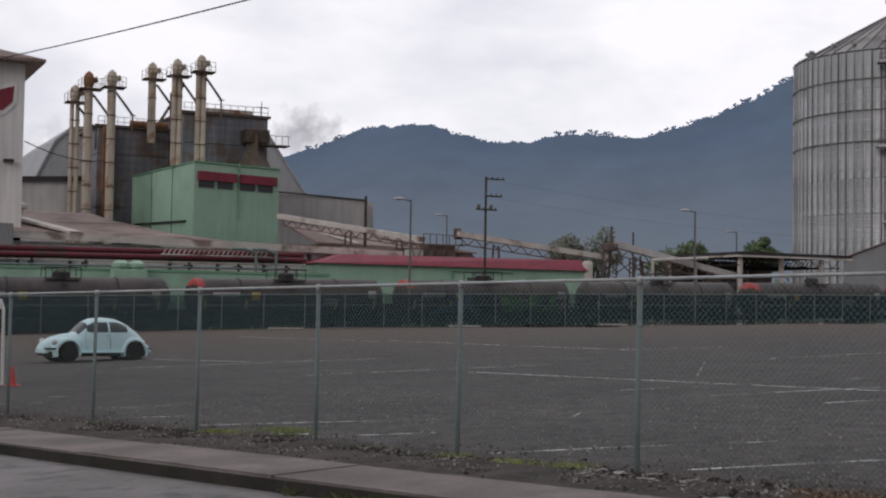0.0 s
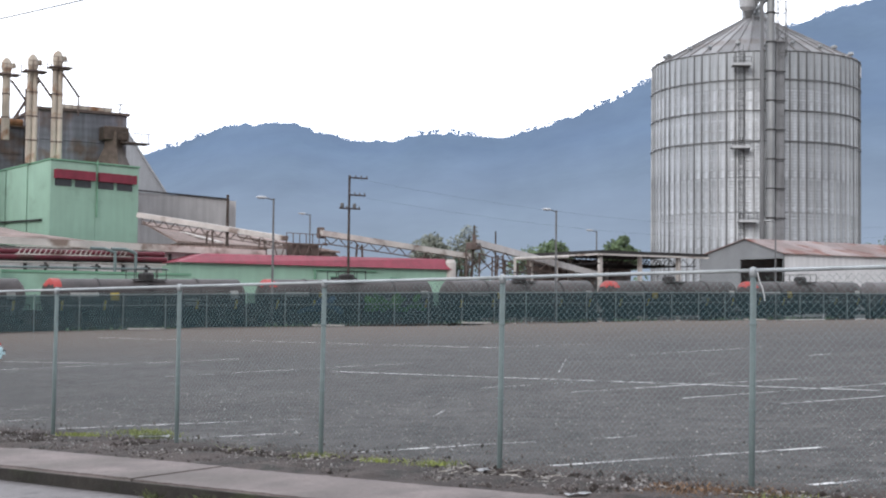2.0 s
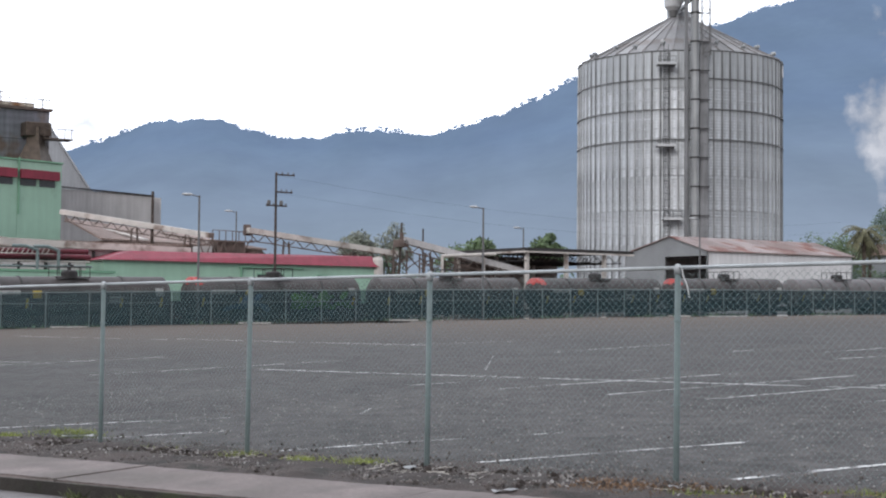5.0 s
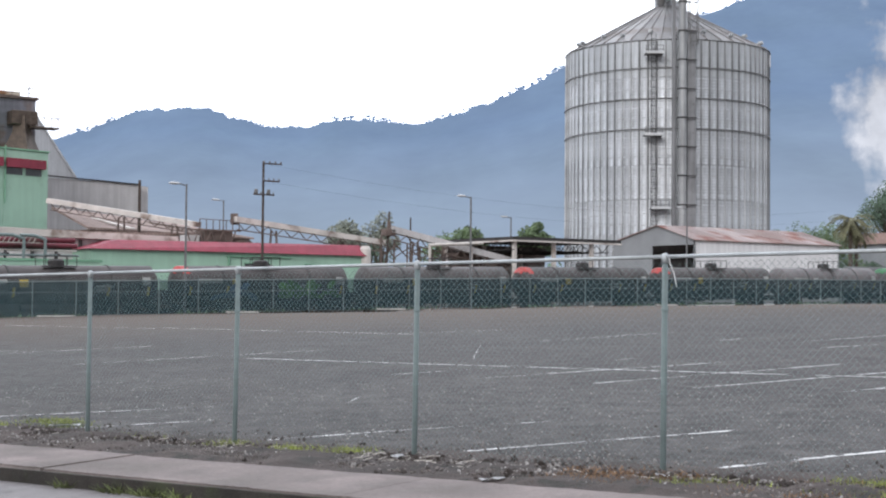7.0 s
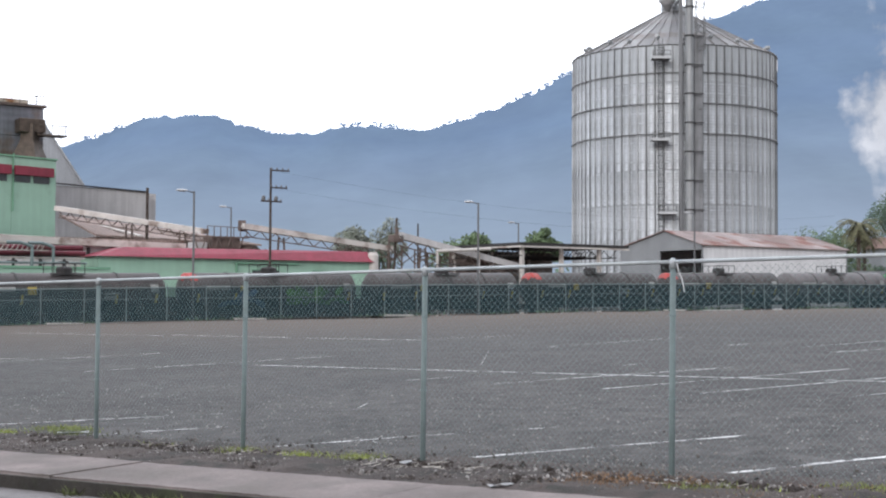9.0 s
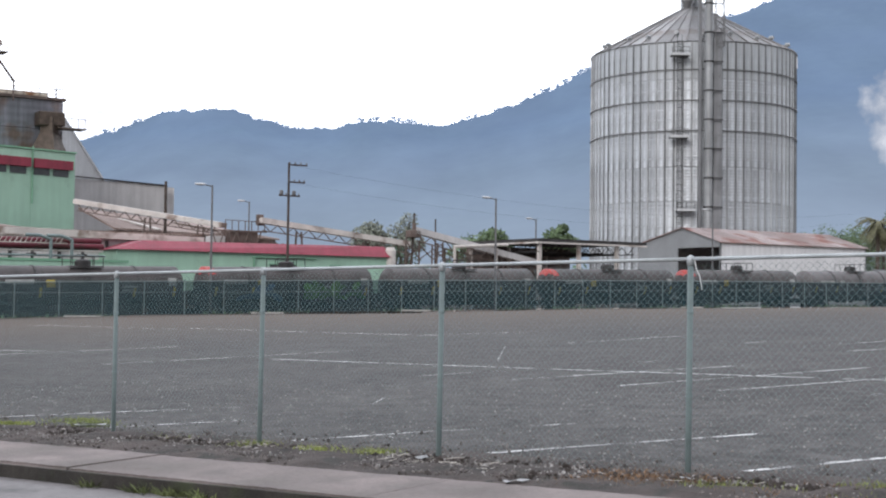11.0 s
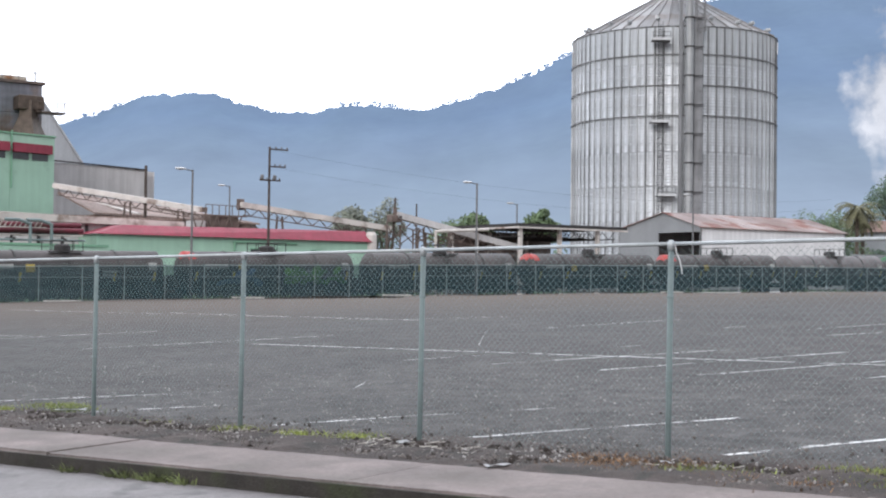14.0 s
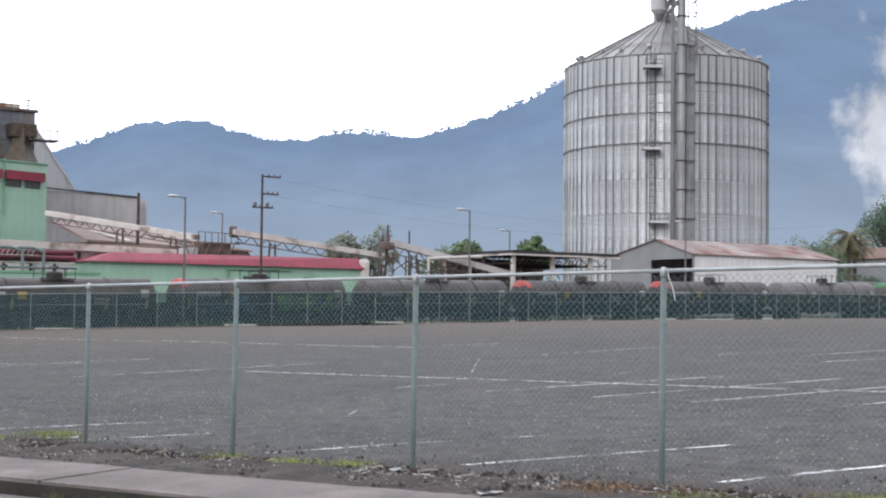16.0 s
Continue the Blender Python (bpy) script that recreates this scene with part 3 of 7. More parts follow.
# ---------------------------------------------------------------- grain silo
def build_silo():
    R, base, eave, apex, count = 14.34, 1.2, 36.4, 44.4, 76
    t = thing("grain_silo", pose(32.28, 200, base, 0, 0, 0), "tall round galvanised corrugated steel grain silo with conical roof", "silo")
    H = eave - base
    lv = [0, 4.6, 9.2, 13.8, 18.4, 23.2, 27.2, 30.2, H]
    step = 2 * math.pi / count
    meshes = {}
    # wall sheets: those of the side towards the yard are pieces, the rest is one mesh

    def sheet(bm, a, z0, z1):
        k = 3
        for rr in (R, R - 0.06):
            vs = []
            for i in range(k + 1):
                w = a - step * 0.497 + step * 0.994 * i / k
                vs.append((bm.verts.new((rr * math.cos(w), rr * math.sin(w), z0)), bm.verts.new((rr * math.cos(w), rr * math.sin(w), z1))))
            for p, q in zip(vs, vs[1:]):
                bm.faces.new((p[0], q[0], q[1], p[1]))
    rest = bmesh.new()
    for r, (z0, z1) in enumerate(zip(lv, lv[1:])):
        bm = bmesh.new()
        sheet(bm, 0, 0.01, z1 - z0 - 0.02)
        meshes[r] = finish(bm, "wall_sheet", M_SILOTOP if r >= 7 else M_SILO, True)
        for i in range(count):
            a = step * (i + 0.5)
            if math.sin(a) < 0.05:
                share("wall_sheet", meshes[r], t, Matrix.Translation((0, 0, z0)) @ Matrix.Rotation(a, 4, "Z"))
            else:
                sheet(rest, a, z0, z1)
    # lapped edges of the sheet courses
    bm = bmesh.new()
    n = count * 2
    for k in range(1, 24):
        z = 1.3 * k
        for i in range(n):
            w0, w1 = 2 * math.pi * i / n, 2 * math.pi * (i + 1) / n
            if math.sin(w0) > 0.1:
                continue
            ring = [(R + 0.004, z + 0.09), (R + 0.035, z + 0.0), (R + 0.004, z - 0.015)]
            vs = [[bm.verts.new((r * math.cos(w), r * math.sin(w), zz)) for r, zz in ring] for w in (w0, w1)]
            for j in range(2):
                bm.faces.new((vs[0][j], vs[1][j], vs[1][j + 1], vs[0][j + 1]))
    tagged(part("lap_edging", bm, M_SILO, t), kind="stuff")
    part("rear_wall", rest, M_SILO, t)
    # stiffeners
    bm = bmesh.new()
    # hat section: two flanges and a raised crown
    prof = [(R + 0.006, -0.16), (R + 0.02, -0.16), (R + 0.02, -0.08), (R + 0.15, -0.06), (R + 0.15, 0.06), (R + 0.02, 0.08), (R + 0.02, 0.16), (R + 0.006, 0.16)]
    lo = [bm.verts.new((x, y, 0.0)) for x, y in prof]
    hi = [bm.verts.new((x, y, H)) for x, y in prof]
    for i in range(len(prof) - 1):
        bm.faces.new((lo[i], lo[i + 1], hi[i + 1], hi[i]))
    bm.faces.new(hi)
    bmesh.ops.recalc_face_normals(bm, faces=bm.faces[:])
    stiff = finish(bm, "stiffener", M_SILORIB)
    for i in range(count):
        a = step * i
        if math.sin(a) < 0.1:
            share("stiffener", stiff, t, Matrix.Rotation(a, 4, "Z"))
    for z in (31.4, 27.3, 23.2):
        bm = bmesh.new()
        n = 132
        pts = [Vector(((R + 0.16) * math.cos(2 * math.pi * i / n), (R + 0.16) * math.sin(2 * math.pi * i / n), z)) for i in range(n + 1)]
        for p, q in zip(pts, pts[1:]):
            beam(bm, p, q, 0.12, 0.13)
        part("wind_ring", bm, M_SILOSTEEL, t)
    bm = bmesh.new()
    lathe(bm, [(R + 0.05, H - 0.12), (R + 0.12, H - 0.05), (R + 0.05, H + 0.1), (R - 0.2, H)], 132)
    part("eave_ring", bm, M_DUCT, t)
    # roof of wedge sheets with raised seams
    nseg = 44
    bm = bmesh.new()
    w = 2 * math.pi / nseg
    top = apex - base
    r1 = 1.4
    z_top = top - (top - H) * r1 / R
    vs = [bm.verts.new(c) for c in ((R + 0.2, -math.tan(w / 2) * (R + 0.2), H), (R + 0.2, math.tan(w / 2) * (R + 0.2), H), (r1, math.tan(w / 2) * r1, z_top), (r1, -math.tan(w / 2) * r1, z_top))]
    bm.faces.new(vs)
    a, b = Vector((R + 0.2, math.tan(w / 2) * (R + 0.2), H + 0.06)), Vector((r1, math.tan(w / 2) * r1, z_top + 0.06))
    beam(bm, a, b, 0.12, 0.16)
    wedge = finish(bm, "roof_sheet", M_SILOROOF)
    for i in range(nseg):
        share("roof_sheet", wedge, t, Matrix.Rotation(w * i, 4, "Z"))
    bm = bmesh.new()
    lathe(bm, [(1.7, z_top - 0.2), (1.7, z_top + 0.7), (1.0, z_top + 1.3), (0.2, z_top + 1.5)], 20)
    part("roof_collar", bm, M_DUCT, t)
    # roof vents
    bm = bmesh.new()
    rod(bm, (0, 0, -0.1), (0, 0, 0.45), 0.2, n=8)
    rod(bm, (-0.1, 0, 0.42), (0.5, 0, 0.5), 0.32, 0.26, 8)
    vent = finish(bm, "roof_vent", M_DUCT)
    for i in range(22):
        a = 2 * math.pi * (i + 0.35) / 22
        rr = 12.6 if i % 2 else 13.4
        share("roof_vent", vent, t, Matrix.Translation((rr * math.cos(a), rr * math.sin(a), H + (top - H) * (1 - rr / R) + 0.05)) @ Matrix.Rotation(a, 4, "Z"))
    # elevator legs in front of the wall: a round casing, a square return leg, a cable duct
    y = -R - 1.15
    bm = bmesh.new()
    rod(bm, (-0.37, y, 0), (-0.37, y, 43.0), 0.55, n=20)
    leg = part("elevator_leg", bm, M_DUCT, t, smooth=False)
    bm = bmesh.new()
    rod(bm, (-0.37, y, 1.35), (-0.37, y, 1.51), 0.68, n=20)
    box(bm, 0.1, 1.55, y - 0.1, y + 0.1, 1.37, 1.49)
    flange = finish(bm, "flange", M_DARK)
    for k in range(11):
        share("flange", flange, leg, Matrix.Translation((0, 0, k * 3.85)))
    bm = bmesh.new()
    box(bm, -1.7, -1.25, y + 0.1, y + 0.6, 0, 43.2, 0.04)
    part("return_leg", bm, M_DULLDUCT, t)
    bm = bmesh.new()
    box(bm, 0.32, 1.5, y + 0.35, y + 0.85, 0, H + 1.0, 0.04)
    part("cable_duct", bm, M_DULLDUCT, t)
    for k in range(9):
        z = 3.0 + 3.9 * k
        for x in (-0.45, 1.1):
            bm = bmesh.new()
            beam(bm, (x, -R - 0.9, z), (x, -R + 0.1, z), 0.14, 0.14)
            part("wall_bracket", bm, M_SILOSTEEL, t)
    # head platform with the drive housing, hood and spouts
    bm = bmesh.new()
    box(bm, -2.9, 3.0, y - 1.4, y + 1.8, 43.15, 43.45)
    for x in (-2.8, 2.9):
        beam(bm, (x, y - 1.3, 43.2), (x * 0.25, y - 0.2, 41.4), 0.14, 0.14)
    deck = part("head_platform", bm, M_SILOSTEEL, t)
    bm = bmesh.new()
    for x in (-2.85, -1.4, 0.05, 1.5, 2.95):
        for yy in (y - 1.35, y + 1.75):
            rod(bm, (x, yy, 43.4), (x, yy, 44.6), 0.045, n=5)
    for h in (44.0, 44.6):
        for yy in (y - 1.35, y + 1.75):
            rod(bm, (-2.85, yy, h), (2.95, yy, h), 0.04, n=5)
    part("railing", bm, M_DUCT, deck)
    bm = bmesh.new()
    box(bm, -1.2, 0.5, y - 0.8, y + 0.8, 43.45, 45.6, 0.15)
    lathe(bm, [(0.85, 45.5), (0.7, 46.0), (0.1, 46.2)], 16, -0.37, y)
    part("drive_housing", bm, M_LAMPHEAD, deck)
    bm = bmesh.new()
    lathe(bm, [(0.55, 40.5), (1.05, 41.0), (1.15, 42.2), (1.1, 42.9), (0.7, 43.35), (0.1, 43.4)], 18, -3.2, y + 1.6)
    hood = part("intake_hood", bm, M_LAMPHEAD, t, "pale rounded hood")
    bm = bmesh.new()
    lathe(bm, [(0.4, 39.7), (0.62, 40.4), (0.62, 40.55)], 14, -3.0, y + 1.6)
    part("hood_throat", bm, M_SILOSTEEL, hood)
    bm = bmesh.new()
    rod(bm, (-2.6, y + 1.8, 40.6), (-1.4, y + 1.0, 42.8), 0.34, n=10)
    rod(bm, (-2.6, y + 1.8, 40.6), (-0.4, -2.0, z_top + 0.6), 0.3, n=10)
    rod(bm, (-0.37, y + 0.3, 42.4), (0, 0, z_top + 1.0), 0.28, n=10)
    part("filling_spout", bm, M_DUCT, t)
    bm = bmesh.new()
    box(bm, -1.6, 1.0, -1.2, 1.2, z_top + 0.2, z_top + 1.4, 0.1)
    part("roof_hatch_box", bm, M_SILOSTEEL, t)
    # caged ladder with landings
    lad = bmesh.new()
    x = -4.0
    y = -math.sqrt(R * R - x * x) - 0.35
    for dx in (-0.3, 0.3):
        rod(lad, (x + dx, y, 2), (x + dx, y, H + 0.8), 0.035, n=6)
    for k in range(112):
        rod(lad, (x - 0.3, y, 2 + k * 0.3), (x + 0.3, y, 2 + k * 0.3), 0.018, n=4)
    ladder = part("ladder", lad, M_DARK, t)
    cage = bmesh.new()
    for k in range(38):
        z = 3.2 + k * 0.85
        pts = [Vector((x + 0.42 * math.cos(q), y - 0.1 - 0.62 * math.sin(q), z)) for q in [math.pi * i / 6 for i in range(7)]]
        for p, q in zip(pts, pts[1:]):
            beam(cage, p, q, 0.03, 0.07)
    for q in (0.4, 1.1, 2.0, 2.7):
        beam(cage, (x + 0.42 * math.cos(q), y - 0.1 - 0.62 * math.sin(q), 3.2), (x + 0.42 * math.cos(q), y - 0.1 - 0.62 * math.sin(q), H), 0.05, 0.05)
    part("cage", cage, M_SILOSTEEL, ladder)
    for z, xx in ((33.0, -4.1), (22.1, -4.2), (12.4, -3.3), (6.2, -3.3)):
        bm = bmesh.new()
        yy = -R - 0.7
        box(bm, xx - 1.2, xx + 1.2, yy - 0.9, yy + 1.1, z, z + 0.14)
        for px in (xx - 1.15, xx, xx + 1.15):
            rod(bm, (px, yy - 0.85, z), (px, yy - 0.85, z + 1.1), 0.05, n=6)
        for h in (0.55, 1.1):
            rod(bm, (xx - 1.15, yy - 0.85, z + h), (xx + 1.15, yy - 0.85, z + h), 0.04, n=6)
        landing = part("landing", bm, M_SILOSTEEL, t)
        bm = bmesh.new()
        box(bm, xx - 1.2, xx + 1.2, yy - 0.98, yy - 0.92, z - 0.02, z + 0.3)
        part("kick_plate", bm, M_LAMPHEAD, landing)
    # slender mast of the elevator tower
    bm = bmesh.new()
    for dx in (0.5, 1.6):
        for dy in (-0.2, -1.3):
            rod(bm, (dx, -R + dy - 0.5, H - 1), (dx, -R + dy - 0.5, 43.2), 0.07, n=6)
    for k in range(4):
        z = H - 0.6 + k * 1.9
        rod(bm, (0.5, -R - 1.8, z), (1.6, -R - 1.8, z + 1.9), 0.04, n=5)
        rod(bm, (0.5, -R - 1.8, z), (1.6, -R - 1.8, z), 0.05, n=5)
    part("elevator_mast", bm, M_SILOSTEEL, t)
    bm = bmesh.new()
    a = radians(-17)
    m = Matrix.Rotation(a, 4, "Z")
    box(bm, R + 0.14, R + 0.2, -0.8, 0.8, H - 1.9, H - 0.35)
    bm.transform(m)
    part("sign_panel", bm, M_SHEDWHITE, t, "small white panel below the eave")


# ---------------------------------------------------------------- sheds
def build_shed():
    t = thing("shed", plant(42.0, 11.0, 1.5), "low shed with grey gable, white wall and rusty roof", "shed")
    Lx, Wy, e, r = 24.3, 14.0, 6.9, 8.7
    ridge_y = 6.1
    bm = bmesh.new()
    box(bm, 0, Lx, 0, 0.2, -1.5, e)
    part("side_wall", bm, M_SHEDWHITE, t, "white corrugated side wall")
    bm = bmesh.new()
    box(bm, 0, Lx, Wy - 0.2, Wy, -1.5, e)
    part("rear_wall", bm, M_SHEDWHITE, t)
    for x in (0, Lx - 0.2):
        bm = bmesh.new()
        if x == 0:
            # gable with a wide door opening
            for y0, y1, z0, z1 in ((0.0, 0.2, -1.5, e), (7.0, Wy, -1.5, e), (0.2, 7.0, 6.4, e)):
                box(bm, x, x + 0.2, y0, y1, z0, z1)
        else:
            box(bm, x, x + 0.2, 0, Wy, -1.5, e)
        vs = [bm.verts.new((xx, yy, zz)) for xx in (x, x + 0.2) for yy, zz in ((0, e), (Wy, e), (ridge_y, r))]
        for f in ((0, 1, 2), (5, 4, 3), (0, 3, 4, 1), (1, 4, 5, 2), (2, 5, 3, 0)):
            bm.faces.new([vs[i] for i in f])
        bmesh.ops.recalc_face_normals(bm, faces=bm.faces[:])
        part("gable", bm, M_SHEDGREY, t, "grey sheet gable with a wide dark doorway" if x == 0 else "")
    for y0, y1 in ((-0.3, ridge_y), (Wy + 0.3, ridge_y)):
        z0 = e - 0.3 * (r - e) / ridge_y
        n = 9
        for i in range(n):
            bm = bmesh.new()
            x0, x1 = -0.25 + (Lx + 0.5) * i / n, -0.25 + (Lx + 0.5) * (i + 1) / n - 0.02
            vs = [bm.verts.new(c) for c in ((x0, y0, z0 + 0.03), (x1, y0, z0 + 0.03), (x1, y1, r + 0.03), (x0, y1, r + 0.03))]
            ws = [bm.verts.new((v.co.x, v.co.y, v.co.z + 0.09 + 0.02 * (i % 2))) for v in vs]
            bm.faces.new(vs)
            bm.faces.new(ws)
            for k in range(4):
                bm.faces.new((vs[k], vs[(k + 1) % 4], ws[(k + 1) % 4], ws[k]))
            bmesh.ops.recalc_face_normals(bm, faces=bm.faces[:])
            part("roof_sheet", bm, M_SHEDROOF, t)
    bm = bmesh.new()
    box(bm, 0.5, Lx - 0.5, 0.5, Wy - 0.5, -1.45, -1.3)
    part("floor_slab", bm, M_BROWNSTEEL, t)


def build_canopy():
    t = thing("open_canopy", plant(15.8, 10.0, 1.1), "open steel canopy on pale columns with flat dark roof", "canopy")
    Lx, Wy, h = 14.0, 13.0, 6.4
    bm = bmesh.new()
    box(bm, -0.4, Lx, -0.4, Wy, h + 0.15, h + 0.42)
    part("roof", bm, M_DARK, t)
    for a, b in (((-0.45, -0.45, h), (Lx, -0.45, h)), ((-0.45, -0.45, h), (-0.45, Wy, h))):
        bm = bmesh.new()
        beam(bm, a, b, 0.16, 0.18)
        part("fascia_beam", bm, M_CREAM, t)
    for i in range(3):
        for j in range(2):
            bm = bmesh.new()
            x, y = 0.2 + i * 5.1, 0.2 + j * (Wy - 0.6)
            box(bm, x - 0.19, x + 0.19, y - 0.19, y + 0.19, -1, h, 0.03)
            part("column", bm, M_CREAM, t)
    # added sheet; its dark colour stands in for the shaded canopy interior
    bm = bmesh.new()
    box(bm, -0.2, Lx, Wy - 0.3, Wy - 0.1, -1.0, h)
    part("rear_sheet", bm, M_BROWNSTEEL, t, "dark backing sheet added for the dim interior")
    for i in range(7):
        bm = bmesh.new()
        x = i * 2.1
        for y in range(6):
            rod(bm, (x, y * 2, h - 0.1), (x, y * 2 + 1, h - 0.9), 0.05, n=4)
            rod(bm, (x, y * 2 + 1, h - 0.9), (x, y * 2 + 2, h - 0.1), 0.05, n=4)
        rod(bm, (x, 0, h - 0.9), (x, 12, h - 0.9), 0.06, n=4)
        part("truss", bm, M_DARK, t)
    # smaller frame and low wall beyond it
    f = thing("pipe_portal", plant(6.2, 11.0, 0.9), "low white pipe portal beside the canopy", "portal")
    for x in (0, 5.0):
        bm = bmesh.new()
        rod(bm, (x, 0, -1), (x, 0, 5.9), 0.14, n=8)
        part("post", bm, M_CREAM, f)
    bm = bmesh.new()
    rod(bm, (-0.1, 0, 5.9), (6.4, 0, 6.3), 0.16, n=8)
    part("top_bar", bm, M_CREAM, f)


# ---------------------------------------------------------------- mint green tower and dryer
def build_tower():
    t = thing("loading_tower", plant(-29.0, 50.0, 0.5, 16.5), "mint green sheet-clad tower with red louvre band", "industrial building")
    Lx, Wy, h = 11.5, 14.0, 17.2
    # front wall of single sheets with thin seams
    for i in range(2):
        for j, (z0, z1) in enumerate(((0, 8.0), (8.03, h))):
            b = bmesh.new()
            box(b, i * Lx / 2 + 0.01, (i + 1) * Lx / 2 - 0.02, 0, 0.2, z0, z1)
            part("front_panel", b, M_MINT, t)
    for i in range(3):
        b = bmesh.new()
        y0, y1 = 0.21 + i * Wy / 3, (i + 1) * Wy / 3 - 0.02
        drop0, drop1 = 0.065 * y0, 0.065 * y1
        vs = [b.verts.new(c) for c in ((0, y0, 0), (0, y1, 0), (0, y1, h - drop1), (0, y0, h - drop0), (0.2, y0, 0), (0.2, y1, 0), (0.2, y1, h - drop1), (0.2, y0, h - drop0))]
        for f in ((0, 1, 2, 3), (7, 6, 5, 4), (0, 4, 5, 1), (1, 5, 6, 2), (2, 6, 7, 3), (3, 7, 4, 0)):
            b.faces.new([vs[k] for k in f])
        bmesh.ops.recalc_face_normals(b, faces=b.faces[:])
        part("side_panel", b, M_MINT, t)
    b = bmesh.new()
    box(b, Lx - 0.2, Lx, 0.21, Wy, 0, h - 0.065 * Wy)
    box(b, 0.2, Lx - 0.2, Wy - 0.2, Wy, 0, h - 0.065 * Wy - 0.1)
    part("rear_wall", b, M_MINT, t)
    b = bmesh.new()
    vs = [b.verts.new(c) for c in ((-0.1, -0.15, h + 0.05), (Lx + 0.1, -0.15, h + 0.05), (Lx + 0.1, Wy, h + 0.05 - 0.065 * Wy), (-0.1, Wy, h + 0.05 - 0.065 * Wy))]
    ws = [b.verts.new((v.co.x, v.co.y, v.co.z + 0.16)) for v in vs]
    b.faces.new(vs), b.faces.new(ws)
    for k in range(4):
        b.faces.new((vs[k], vs[(k + 1) % 4], ws[(k + 1) % 4], ws[k]))
    bmesh.ops.recalc_face_normals(b, faces=b.faces[:])
    part("roof", b, M_MINT_DK, t)
    # louvre band: red hoods over dark openings
    for i in range(2):
        x0, x1 = 0.4 + i * 5.5, 5.4 + i * 5.5
        b = bmesh.new()
        prism(b, [(x0, h - 1.95), (x1, h - 1.95), (x1, h - 0.95), (x0, h - 0.95)], -0.55, -0.02)
        part("louvre_hood", b, M_RED, t, "sun-faded red louvre hood")
        for k in range(2):
            b = bmesh.new()
            box(b, x0 + 0.15 + k * 2.5, x0 + 2.2 + k * 2.5, -0.06, -0.004, h - 2.75, h - 1.9)
            part("louvre_opening", b, M_GLASSDK, t)
    for x in (Lx * 0.51,):
        b = bmesh.new()
        rod(b, (x, -0.12, h - 6), (x, -0.12, h + 0.4), 0.09, n=8)
        part("downpipe", b, M_MINT_DK, t)
    b = bmesh.new()
    box(b, -0.35, -0.003, 1.5, 12.5, h - 6.6, h - 6.45)
    part("side_ledge", b, M_DARK, t)


